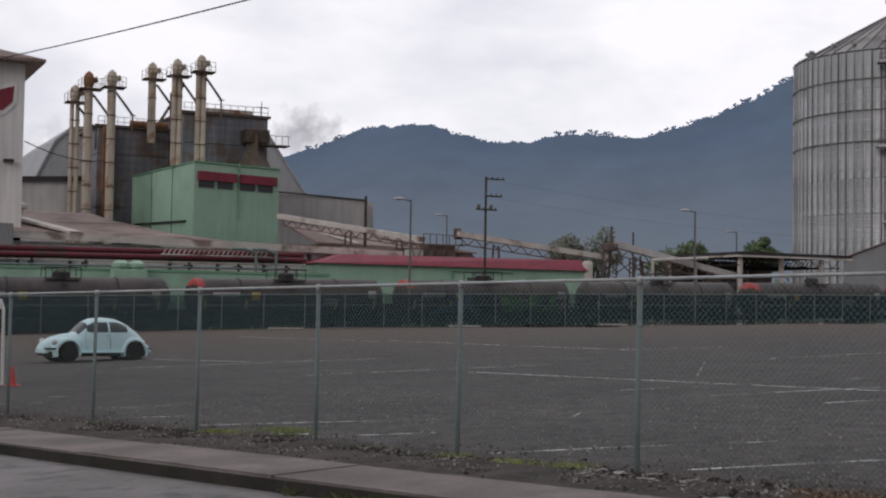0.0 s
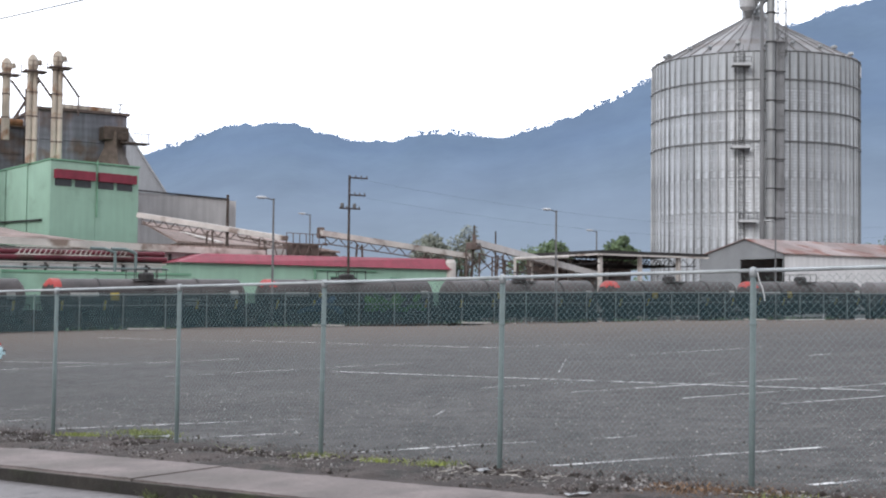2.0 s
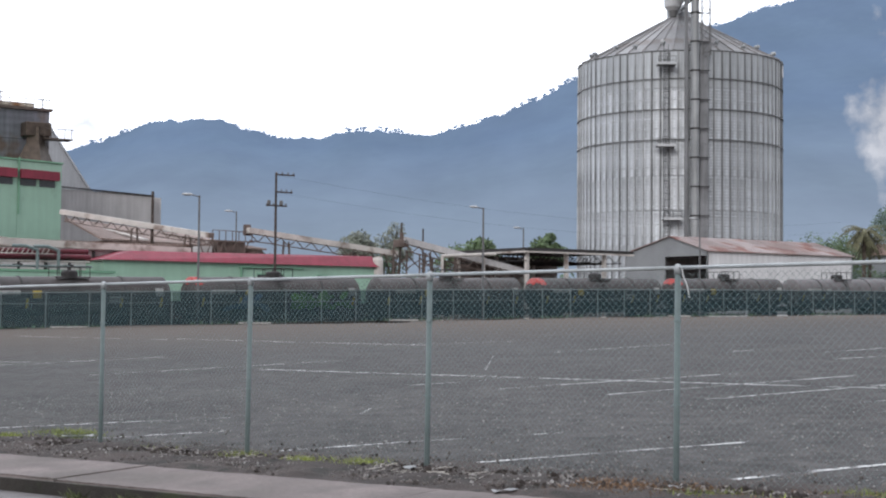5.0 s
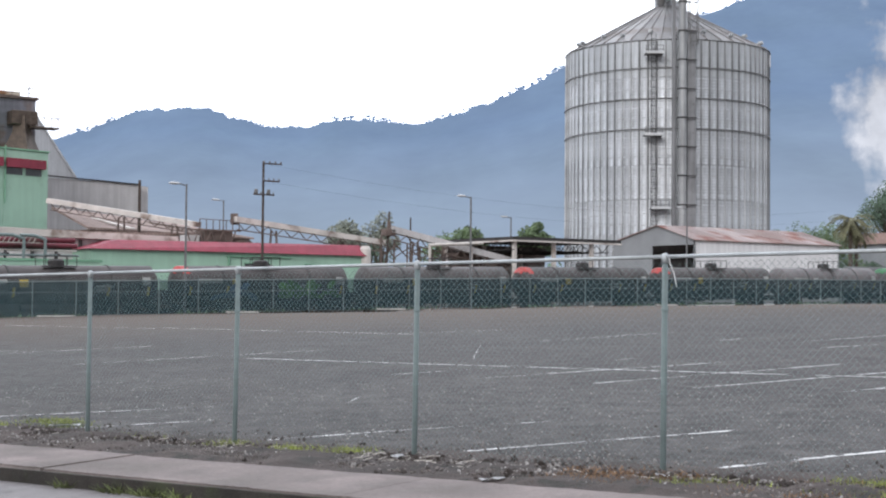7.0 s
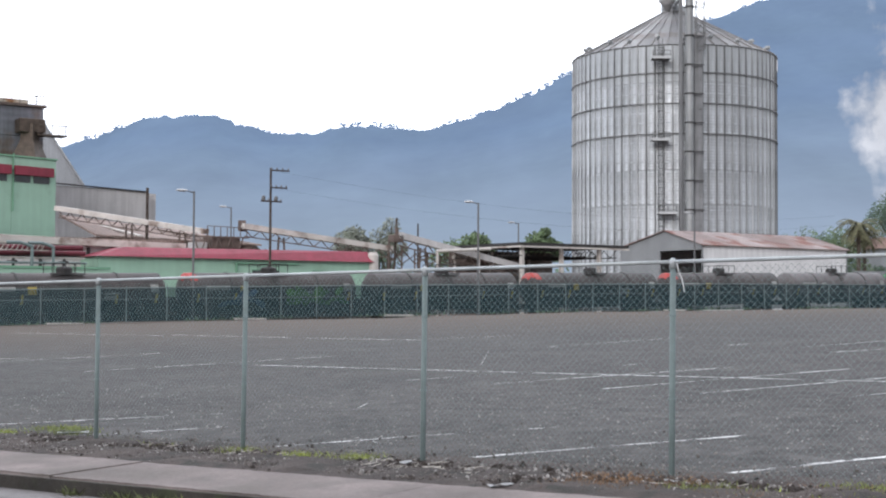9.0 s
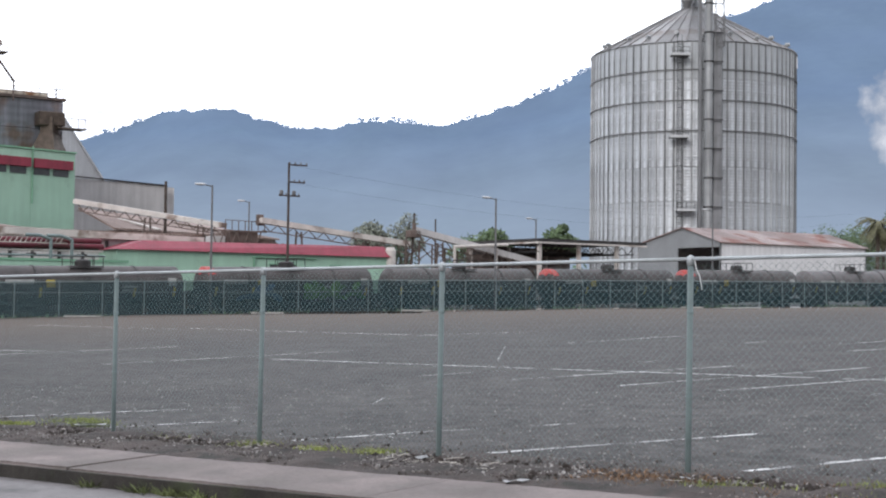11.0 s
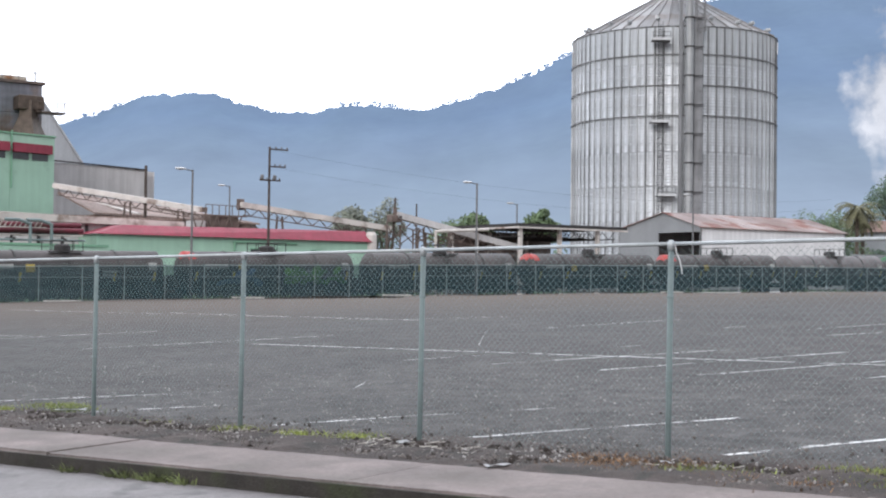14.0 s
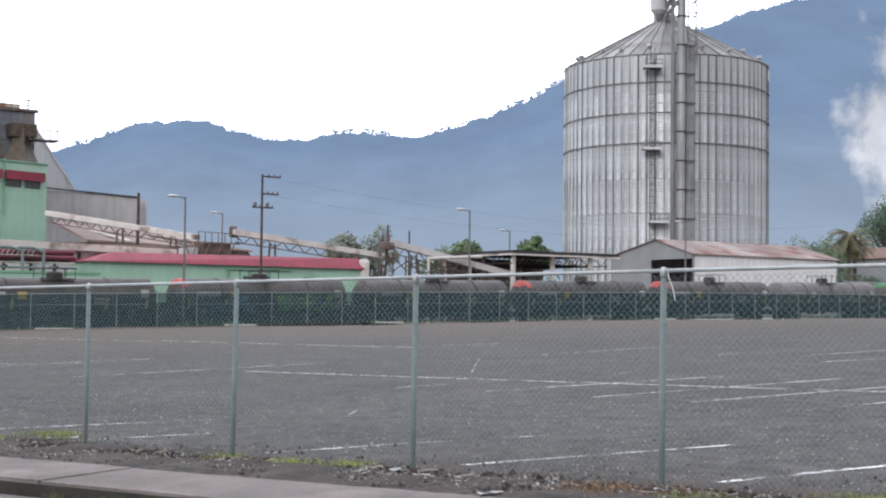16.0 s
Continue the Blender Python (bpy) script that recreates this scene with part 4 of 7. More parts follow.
def build_dryer():
    t = thing("dryer_house", plant(-38.0, 60.0, 0.5), "dark weathered sheet-clad grain dryer house streaked with rust", "industrial building")
    # two blocks of horizontal sheet bands
    for nm, x0, x1, y0, y1, top, rows in (("block", 1.0, 9.6, 4.5, 16, 22.3, 7), ("block", 9.7, 20.0, -2.0, 14, 23.8, 7)):
        blk = None
        for r in range(rows):
            b = bmesh.new()
            z0, z1 = top * r / rows, top * (r + 1) / rows - 0.05
            box(b, x0, x1, y0 + 0.04 * (r % 2), y1, z0, z1)
            if blk is None:
                blk = part("lower_band", b, M_DRYER, t)
            else:
                part("wall_band", b, M_DRYER, t)
        b = bmesh.new()
        box(b, x0 - 0.3, x1 + 0.3, y0 - 0.3, y1, top, top + 0.3)
        part("roof", b, M_BROWNSTEEL, t)
        b = bmesh.new()
        for i in range(12):
            x = x0 + (x1 - x0) * i / 11
            rod(b, (x, y0, top + 0.3), (x, y0, top + 1.3), 0.04, n=5)
        for h in (0.7, 1.3):
            rod(b, (x0, y0, top + h), (x1, y0, top + h), 0.035, n=5)
        part("roof_railing", b, M_BROWNSTEEL, t)
    for x0, x1, y, z in ((4.5, 9.0, 3.0, 22.4), (12.6, 18.6, 0.0, 24.2)):
        b = bmesh.new()
        rod(b, (x0, y, z + 0.3), (x1, y, z + 0.3), 0.42, n=12)
        part("screw_conveyor", b, M_RUST if x0 < 6 else M_STACK, t)
    # fan housings and chutes on the corner next to the green tower
    b = bmesh.new()
    lathe(b, [(2.3, 16.5), (2.3, 17.2), (1.1, 19.8), (1.0, 21.6)], 4, 18.0, -3.4)
    part("hopper", b, M_RUSTRAIL, t)
    b = bmesh.new()
    box(b, 16.6, 19.6, -4.2, -2.1, 20.6, 22.2, 0.1)
    box(b, 18.6, 22.0, -4.6, -2.6, 20.3, 20.45)
    for k in range(5):
        rod(b, (18.6 + k * 0.8, -4.6, 20.4), (18.6 + k * 0.8, -4.6, 21.5), 0.04, n=5)
    rod(b, (18.6, -4.6, 21.5), (22.0, -4.6, 21.5), 0.04, n=5)
    part("fan_platform", b, M_RUSTRAIL, t)
    b = bmesh.new()
    rod(b, (19.5, -1, 24), (19.5, -1, 26.0), 0.05, n=5)
    rod(b, (18.9, -1, 25.3), (20.4, -1, 25.3), 0.04, n=5)
    part("mast", b, M_DARK, t)
    b = bmesh.new()
    box(b, 1.5, 2.8, 3.4, 4.4, 0, 22.2)
    part("rusty_shaft", b, M_RUST, t, "rust-orange duct shaft")
    # elevator stacks
    for s, v, z0, z1, r, double, mt in ((-39.8, 56, 8, 26.1, 0.48, False, M_RUST), (-37.2, 56, 8, 26.5, 0.48, False, M_STACK), (-31.9, 59, 21.6, 28.3, 0.46, False, M_STACK), (-30.2, 54, 18.6, 28.1, 0.31, True, M_STACK), (-27.4, 54, 18.6, 28.8, 0.31, True, M_STACK), (-41.1, 57, 10, 24.6, 0.24, True, M_STACK)):
        g = thing("elevator_stack", plant(s, v, z0), "cream-painted bucket elevator stack with rust stains and head platform", "elevator stack", "elevator stacks of the dryer")
        h = z1 - z0
        for dx in ((-0.31, 0.31) if double else (0.0,)):
            b = bmesh.new()
            rod(b, (dx, 0, -1 if z0 > 18 else -7), (dx, 0, h), r, n=14)
            casing = part("casing", b, M_STACK, g, smooth=False)
            b = bmesh.new()
            rod(b, (dx, 0, 0), (dx, 0, 0.14), r + 0.06, n=14)
            ring = finish(b, "flange", M_BROWNSTEEL)
            k = 1.5
            while k < h:
                share("flange", ring, casing, Matrix.Translation((0, 0, k)))
                k += 2.7
        b = bmesh.new()
        lathe(b, [(0.5, h), (0.62, h + 0.5), (0.6, h + 1.1), (0.45, h + 1.5), (0.12, h + 1.8)], 12)
        rod(b, (0, 0, h + 0.7), (0.95, -0.1, h + 0.95), 0.26, 0.34, 8)
        part("head", b, mt, g)
        b = bmesh.new()
        box(b, -1.05, 1.45, -1.0, 1.0, h - 0.3, h - 0.15)
        part("platform", b, M_BROWNSTEEL, g)
        b = bmesh.new()
        for x in (-1.0, -0.2, 0.6, 1.4):
            for y in (-0.95, 0.95):
                rod(b, (x, y, h - 0.2), (x, y, h + 0.9), 0.035, n=5)
        for zz in (0.35, 0.9):
            for y in (-0.95, 0.95):
                rod(b, (-1.0, y, h + zz), (1.4, y, h + zz), 0.03, n=5)
        part("railing", b, M_BROWNSTEEL, g)
        b = bmesh.new()
        beam(b, (0.4, -0.6, h - 0.9), (2.5, 0.3, h - 3.2), 0.2, 0.2)
        beam(b, (2.5, 0.3, h - 3.2), (2.5, 0.3, h - 5.4), 0.16, 0.16)
        beam(b, (2.2, 0.3, h - 3.2), (2.9, 0.3, h - 3.2), 0.12, 0.1)
        part("spout", b, M_BROWNSTEEL, g)
    # slanting brace between two stacks
    g = thing("discharge_spout", plant(-31.8, 55.5, 22.6), "slanting dark discharge spout between the stacks", "spout")
    b = bmesh.new()
    beam(b, (0, 0, 0), (2.6, -0.8, 4.6), 0.3, 0.3)
    part("chute", b, M_BROWNSTEEL, g)
    b = bmesh.new()
    rod(b, (1.2, -0.4, -0.2), (1.2, -0.4, 3.5), 0.14, n=8)
    part("support", b, M_BROWNSTEEL, g)


def build_backs():
    # steep grey storage roof behind the dryer
    t = thing("storage_hall", plant(-43.0, 96.0, 0.5), "huge steep grey A-frame grain storage hall", "storage hall")
    # profile across s, constant along v
    prof = [(1.5, 14.0), (6.3, 24.0), (8.5, 26.0), (17.0, 26.6), (27.5, 28.2), (36.6, 28.2), (44.4, 17.0)]
    for i in range(len(prof) - 1):
        (x0, z0), (x1, z1) = prof[i], prof[i + 1]
        b = bmesh.new()
        vs = [b.verts.new(c) for c in ((x0, 0, z0), (x1, 0, z1), (x1, 40, z1), (x0, 40, z0))]
        ws = [b.verts.new((v.co.x, v.co.y, v.co.z - 0.4)) for v in vs]
        b.faces.new(vs), b.faces.new(ws)
        for k in range(4):
            b.faces.new((vs[k], vs[(k + 1) % 4], ws[(k + 1) % 4], ws[k]))
        bmesh.ops.recalc_face_normals(b, faces=b.faces[:])
        part("roof_slope", b, M_AFRAME, t)
    b = bmesh.new()
    prism(b, [(0.2, 0)] + [(x, z - 0.45) for x, z in prof] + [(44.2, 0)], 0.3, 0.8)
    part("end_wall", b, M_AFRAME, t)
    # grey-brown storage bin
    t = thing("storage_bin", plant(-14.0, 75.0, 0.5), "grey-brown sheet-metal storage bin with rounded corner", "storage bin")
    b = bmesh.new()
    prism(b, [(0, 0), (17.6, 0), (17.6, 15.9), (12, 16.15), (3.6, 16.25), (0, 16.6)], 0, 12)
    es = [e for e in b.edges if abs(e.verts[0].co.z - e.verts[1].co.z) > 10 and e.verts[0].co.x > 17 and e.verts[0].co.y < 1]
    bmesh.ops.bevel(b, geom=es, offset=1.6, segments=6, affect="EDGES")
    part("wall", b, M_BIN, t)
    b = bmesh.new()
    beam(b, (0, -0.1, 16.65), (15.8, -0.1, 16.0), 0.2, 0.18)
    part("top_rim", b, M_DARK, t)
    # long hall with brown roofs between the railway and the dryer
    t = thing("long_hall", plant(-62.0, 12.0, 0.2), "long low hall with brown corrugated roof and weathered white fascia", "hall")
    b = bmesh.new()
    box(b, 0, 42, 0.3, 34, 0, 6.4)
    part("wall", b, M_BIN, t, "pale weathered sheet wall")
    for i in range(11):
        b = bmesh.new()
        box(b, i * 4.1 + 0.4, i * 4.1 + 0.62, 0.02, 0.28, 0, 6.1)
        part("wall_post", b, M_DARK, t)
    for i in range(14):
        b = bmesh.new()
        x0, x1 = i * 3.0, i * 3.0 + 2.97
        rise = max(8.1, 11.0 - 0.75 * max(0, i - 6))
        vs = [b.verts.new(c) for c in ((x0, 0.0, 6.9), (x1, 0.0, 6.9), (x1, 34, rise), (x0, 34, rise))]
        ws = [b.verts.new((v.co.x, v.co.y, v.co.z - 0.15)) for v in vs]
        b.faces.new(vs), b.faces.new(ws)
        for k in range(4):
            b.faces.new((vs[k], vs[(k + 1) % 4], ws[(k + 1) % 4], ws[k]))
        bmesh.ops.recalc_face_normals(b, faces=b.faces[:])
        part("roof_sheet", b, M_BROWNROOF, t)
    b = bmesh.new()
    prism(b, [(0, 6.75), (42, 6.1), (42, 6.65), (0, 7.35)], -0.35, 0.02)
    part("fascia", b, M_CREAM, t, "weathered white fascia")
    for x in (13.5,):
        b = bmesh.new()
        beam(b, (x, 1, 7.25), (x - 5.5, 33, 11.4), 1.1, 0.2)
        part("roof_strip", b, M_CREAM, t)
    for x, y in ((5.0, 22.0), (11.5, 20.0)):
        b = bmesh.new()
        z = 6.9 + 4.3 * y / 34
        lathe(b, [(0.5, z - 0.2), (0.5, z + 0.8), (0.9, z + 0.9), (0.9, z + 1.2), (0.1, z + 1.6)], 10, x, y)
        part("roof_ventilator", b, M_RED if x < 8 else M_CREAM, t)
    # small brown-roofed store between tower and bin
    t = thing("grain_store", plant(-20.0, 34.0, 0.3), "low store with brown corrugated roof and pale strips", "store")
    b = bmesh.new()
    prism(b, [(0, 0), (18, 0), (18, 7.6), (0, 8.0)], 0, 12)
    part("wall", b, M_BROWNSTEEL, t)
    b = bmesh.new()
    vs = [b.verts.new(c) for c in ((-0.3, -0.4, 8.0), (18.3, -0.4, 7.5), (13.5, 11, 9.4), (-0.3, 11, 10.6))]
    ws = [b.verts.new((v.co.x, v.co.y, v.co.z + 0.2)) for v in vs]
    b.faces.new(vs), b.faces.new(ws)
    for k in range(4):
        b.faces.new((vs[k], vs[(k + 1) % 4], ws[(k + 1) % 4], ws[k]))
    bmesh.ops.recalc_face_normals(b, faces=b.faces[:])
    part("roof", b, M_BROWNROOF, t)
    for x0, x1 in ((4.6, 1.8), (13.0, 9.5)):
        b = bmesh.new()
        beam(b, (x0, 0, 8.2), (x1, 10.6, 10.4 - x1 * 0.08), 0.7, 0.14)
        part("roof_strip", b, M_CREAM if x0 < 6 else M_BROWNSTEEL, t)
    # block behind at the left of the dryer
    t = thing("annexe", plant(-54.0, 58.0, 0.4), "brown sheet-clad annexe with sloping roof", "annexe")
    b = bmesh.new()
    prism(b, [(0, 0), (14, 0), (14, 15.2), (0, 14.4)], 0, 10)
    part("wall", b, M_BIN, t)
    b = bmesh.new()
    prism(b, [(-0.3, 14.4), (14.3, 15.2), (14.3, 15.75), (-0.3, 14.95)], -0.4, 10.3)
    part("roof", b, M_DARK, t)
    # white tower with overhanging roof
    t = thing("white_tower", plant(-66.0, 20.0, 0.0), "tall plain white tower with overhanging brown roof", "tower")
    b = bmesh.new()
    box(b, 0, 14, 0, 12, 0, 22.2)
    part("wall", b, M_WHITEWALL, t)
    b = bmesh.new()
    vs = [(-1.4, -1.4, 22.2), (15.5, -1.4, 22.2), (15.5, 13.4, 22.2), (-1.4, 13.4, 22.2)]
    lo = [b.verts.new(c) for c in vs]
    hi = [b.verts.new((x, y, z + 0.25)) for x, y, z in vs]
    rg = [b.verts.new((7, 3.5, 24.6)), b.verts.new((7, 8.5, 24.6))]
    b.faces.new(lo)
    for k in range(4):
        b.faces.new((lo[k], lo[(k + 1) % 4], hi[(k + 1) % 4], hi[k]))
    b.faces.new((hi[0], hi[1], rg[0])), b.faces.new((hi[1], hi[2], rg[1], rg[0])), b.faces.new((hi[2], hi[3], rg[1])), b.faces.new((hi[3], hi[0], rg[0], rg[1]))
    bmesh.ops.recalc_face_normals(b, faces=b.faces[:])
    part("roof", b, M_BROWNROOF, t)
    b = bmesh.new()
    prism(b, [(9.6, 19.3), (13.4, 20.6), (13.3, 18.7), (12.5, 17.8), (11.1, 17.2), (9.6, 17.1)], -0.12, -0.004)
    part("sign_border", b, M_SHEDWHITE, t)
    b = bmesh.new()
    prism(b, [(9.6, 18.95), (13.1, 20.15), (13.0, 18.8), (12.3, 18.1), (11.0, 17.5), (9.6, 17.4)], -0.18, -0.124)
    part("sign_shield", b, M_RED, t, "red painted shield emblem")
    b = bmesh.new()
    box(b, 12.4, 13.2, -0.6, 0, 13.6, 13.85)
    part("wall_lamp", b, M_DARK, t)
    # grey block at the foot of the tower
    t = thing("switch_house", plant(-60.5, 8.5, -0.4), "small grey block-built switch house", "shed")
    b = bmesh.new()
    box(b, 0, 6.3, 0, 3, 0, 8.2, 0.05)
    part("wall", b, M_SHEDGREY, t)


def build_low_green():
    t = thing("green_office", plant(-29.3, 8.0, 0.2), "long low mint green building with red roof", "building")
    Lx, Wy, e, r = 26.0, 9.0, 5.25, 6.05
    b = bmesh.new()
    box(b, 0, Lx, 0, Wy, -1, e)
    part("wall", b, M_MINT, t)
    b = bmesh.new()
    lo = [b.verts.new(c) for c in ((-0.35, -0.4, e), (Lx + 0.3, -0.4, e), (Lx + 0.3, Wy + 0.4, e), (-0.35, Wy + 0.4, e))]
    hi = [b.verts.new(c) for c in ((2.6, 1.0, r + 0.05), (Lx, 0.6, r + 0.2), (Lx, Wy - 1, r + 0.2), (2.6, Wy - 1, r + 0.05))]
    for k in range(4):
        b.faces.new((lo[k], lo[(k + 1) % 4], hi[(k + 1) % 4], hi[k]))
    b.faces.new(lo), b.faces.new(hi)
    bmesh.ops.recalc_face_normals(b, faces=b.faces[:])
    part("roof", b, M_RED, t, "faded red metal roof")
    b = bmesh.new()
    lathe(b, [(0.4, 4.2), (0.5, 4.5), (0.5, 5.9), (0.35, 6.2)], 14, Lx + 0.4, 0.1)
    part("water_tank", b, M_CREAM, t)
    # dark strip added at the wall foot, standing in for shade under the cars
    b = bmesh.new()
    box(b, -0.02, Lx + 0.02, -0.06, -0.004, -1, 1.9)
    part("plinth", b, M_DARK, t)
    b = bmesh.new()
    rod(b, (12.2, -0.15, 4.9), (18.5, -0.15, 4.9), 0.07, n=6)
    rod(b, (12.4, -0.15, 3.0), (12.4, -0.15, 4.9), 0.09, n=6)
    part("wall_pipe", b, M_MINT_DK, t)
    for x in (14.0, 15.6, 20.0):
        b = bmesh.new()
        box(b, x, x + 0.9, -0.05, -0.003, 3.3, 4.3)
        w = part("window", b, M_GLASSDK, t)
        b = bmesh.new()
        box(b, x - 0.08, x + 0.98, -0.1, -0.01, 4.3, 4.4)
        part("lintel", b, M_MINT_DK, w)
    # mint wall and pipe rack along the hall
    t = thing("mint_wall", plant(-62.0, 5.0, -0.4), "low mint green boundary wall behind the tank cars", "wall", kind="structure")
    b = bmesh.new()
    box(b, 0, 32.5, 0, 0.3, 0, 4.65)
    part("wall", b, M_MINT, t)
    # same added strip: darkens what shows beneath the tank cars
    b = bmesh.new()
    box(b, -0.02, 32.52, -0.06, -0.004, -0.5, 1.75)
    part("plinth", b, M_DARK, t)
    b = bmesh.new()
    box(b, -0.05, 32.6, -0.08, 0.38, 4.654, 4.85)
    part("coping", b, M_MINT_DK, t)
    t = thing("pipe_rack", plant(-62.0, 7.0, -0.2), "rack of thick red pipes on steel posts", "pipe rack")
    for y, z, r, mt in ((0, 5.55, 0.2, M_REDDK), (0.6, 6.0, 0.22, M_REDDK), (0.1, 5.15, 0.07, M_CREAM), (-0.5, 4.75, 0.09, M_GALV), (1.2, 5.4, 0.12, M_DARK)):
        b = bmesh.new()
        rod(b, (0, y, z), (31.2, y, z + 0.22), r, n=10)
        part("pipe", b, mt, t)
    for i in range(8):
        b = bmesh.new()
        x = 0.8 + i * 4.1
        box(b, x - 0.09, x + 0.09, -0.1, 0.1, -0.5, 5.3)
        box(b, x - 0.08, x + 0.08, -0.8, 1.5, 5.0 - 0.02, 5.12)
        part("rack_post", b, M_DARK, t)
    # ladder rack and bent vent pipes
    b = bmesh.new()
    for i in range(22):
        x = 19 + i * 0.4
        beam(b, (x, -0.6, 5.9), (x + 0.35, -0.6, 6.5), 0.07, 0.07)
    for z in (5.9, 6.5):
        beam(b, (18.8, -0.6, z), (28, -0.6, z + 0.03), 0.08, 0.08)
    part("cable_tray", b, M_CREAM, t)
    for x in (26.6, 28.3):
        b = bmesh.new()
        tube(b, [(x, -0.9, 4.0), (x, -0.9, 6.2), (x - 0.9, -0.9, 6.5), (x - 2.0, -0.9, 6.5)], 0.13, 8)
        part("vent_pipe", b, M_GALV, t)
    t = thing("transformer", plant(-47.5, 3.4, -0.55), "pale green transformer housing on the wall", "transformer")
    b = bmesh.new()
    box(b, 0, 2.6, 0, 1.2, 0, 4.9, 0.05)
    lathe(b, [(0.5, 4.9), (0.7, 5.1), (0.7, 5.35), (0.2, 5.6)], 10, 0.7, 0.6)
    lathe(b, [(0.5, 4.9), (0.7, 5.1), (0.7, 5.35), (0.2, 5.6)], 10, 1.9, 0.6)
    part("housing", b, M_MINT, t)


def conveyor(name, a, b_, w, h, mt, label, legs=()):
    """An inclined conveyor gallery from a to b on trestle legs; a and b in the plant."""
    t = thing(name, plant(0, 0, 0), label, "conveyor")
    b = bmesh.new()
    beam(b, a, b_, w, h)
    gal = part("gallery", b, mt, t)
    A, B = Vector(a), Vector(b_)
    L = (B - A).length
    n = max(4, int(L / 1.6))
    off = Vector((0, -w / 2 - 0.05, -h / 2))
    for i in range(n):
        p, q = A.lerp(B, i / n) + off, A.lerp(B, (i + 1) / n) + off
        low = Vector((0, 0, -0.75))
        b = bmesh.new()
        beam(b, p + low, q + low, 0.1, 0.1)
        beam(b, p, (p + q) / 2 + low, 0.08, 0.08)
        beam(b, (p + q) / 2 + low, q, 0.08, 0.08)
        part("truss_bay", b, M_BROWNSTEEL, t)
    for f in legs:
        p = A.lerp(B, f)
        b = bmesh.new()
        for dx in (-0.9, 0.9):
            beam(b, (p.x + dx, p.y, -1), (p.x + dx * 0.3, p.y, p.z - h), 0.16, 0.16)
        for z in (2.5, 4.5, 6.0):
            if z < p.z - 1:
                beam(b, (p.x - 0.8, p.y, z), (p.x + 0.8, p.y, z + 0.6), 0.1, 0.1)
        part("trestle", b, M_BROWNSTEEL, t)


def build_conveyors():
    conveyor("long_conveyor", (-22.2, 40, 11.4), (-13.0, 23, 8.6), 0.9, 0.5, M_CREAM, "long pale inclined conveyor gallery on a truss", (0.5, 0.85))
    conveyor("long_conveyor", (-9.6, 22, 9.2), (7.6, 22, 7.4), 0.9, 0.55, M_CREAM, "pale inclined conveyor gallery on trestle legs", (0.25, 0.7))
    conveyor("loading_conveyor", (2.2, 12, 8.3), (16.9, 12, 5.5), 0.8, 0.62, M_BIN, "grey inclined loading conveyor", (0.2, 0.75))
    # machinery where the conveyors meet
    t = thing("transfer_station", plant(-13.0, 22, 5.6), "rusty conveyor transfer station with small drive platform", "machinery")
    b = bmesh.new()
    box(b, 0.2, 3.2, 0, 2, 1.0, 2.4, 0.05)
    lathe(b, [(0.4, 0.0), (1.3, 1.2), (1.3, 1.6)], 4, 4.4, 1.0)
    part("housing", b, M_BROWNSTEEL, t)
    b = bmesh.new()
    box(b, -1.6, -0.2, 0.2, 1.8, 0.2, 1.9, 0.05)
    part("motor_cabinet", b, M_BIN, t)
    b = bmesh.new()
    box(b, 0.4, 5.4, 0.4, 1.8, -4.6, 0.9, 0.05)
    part("hopper_bin", b, M_BROWNSTEEL, t)
    b = bmesh.new()
    for k in range(4):
        beam(b, (-1.8 + k * 1.3, -0.25, 2.4), (-1.2 + k * 1.3, -0.25, 0.6), 0.1, 0.1)
        beam(b, (-1.2 + k * 1.3, -0.25, 0.6), (-0.5 + k * 1.3, -0.25, 2.4), 0.1, 0.1)
    beam(b, (-1.9, -0.25, 2.45), (4.0, -0.25, 2.45), 0.14, 0.14)
    beam(b, (-1.9, -0.25, 0.5), (4.0, -0.25, 0.5), 0.14, 0.14)
    part("bridge_truss", b, M_BROWNSTEEL, t)
    b = bmesh.new()
    rod(b, (3.3, 0.5, 3.45), (4.1, 0.5, 3.45), 0.35, n=10)
    box(b, 3.3, 3.9, 0.2, 0.8, 3.7, 4.2, 0.05)
    part("drive_motor", b, M_BROWNSTEEL, t)
    b = bmesh.new()
    for i in range(7):
        rod(b, (i * 0.7 - 0.4, -0.2, 2.4), (i * 0.7 - 0.4, -0.2, 3.5), 0.05, n=5)
    rod(b, (-0.4, -0.2, 3.5), (3.8, -0.2, 3.4), 0.04, n=5)
    for x in (0.3, 2.8, 4.8):
        beam(b, (x, 0, -5), (x, 0, 1.1), 0.18, 0.18)
    part("frame", b, M_BROWNSTEEL, t)
    t = thing("chute_machine", plant(2.0, 12, 5.0), "rusty conveyor head with chutes and bracing", "machinery")
    b = bmesh.new()
    box(b, -0.5, 0.7, -0.4, 0.6, 2.6, 3.3, 0.05)
    rod(b, (0.1, 0, 3.3), (0.1, 0, 4.0), 0.2, n=8)
    part("housing", b, M_BROWNSTEEL, t)
    b = bmesh.new()
    for i in range(6):
        x = -0.8 + i * 1.5
        beam(b, (x, 0, -5), (x, 0, 2.6 - i * 0.3), 0.12, 0.12)
        beam(b, (x, 0, 0.5), (x + 1.5, 0, 1.6 - i * 0.2), 0.09, 0.09)
        beam(b, (x, 0, 2.2 - i * 0.3), (x + 1.5, 0, 0.6), 0.09, 0.09)
    part("bracing", b, M_BROWNSTEEL, t)


build_silo()
build_shed()
build_canopy()
build_tower()
build_dryer()
build_backs()
build_low_green()
build_conveyors()


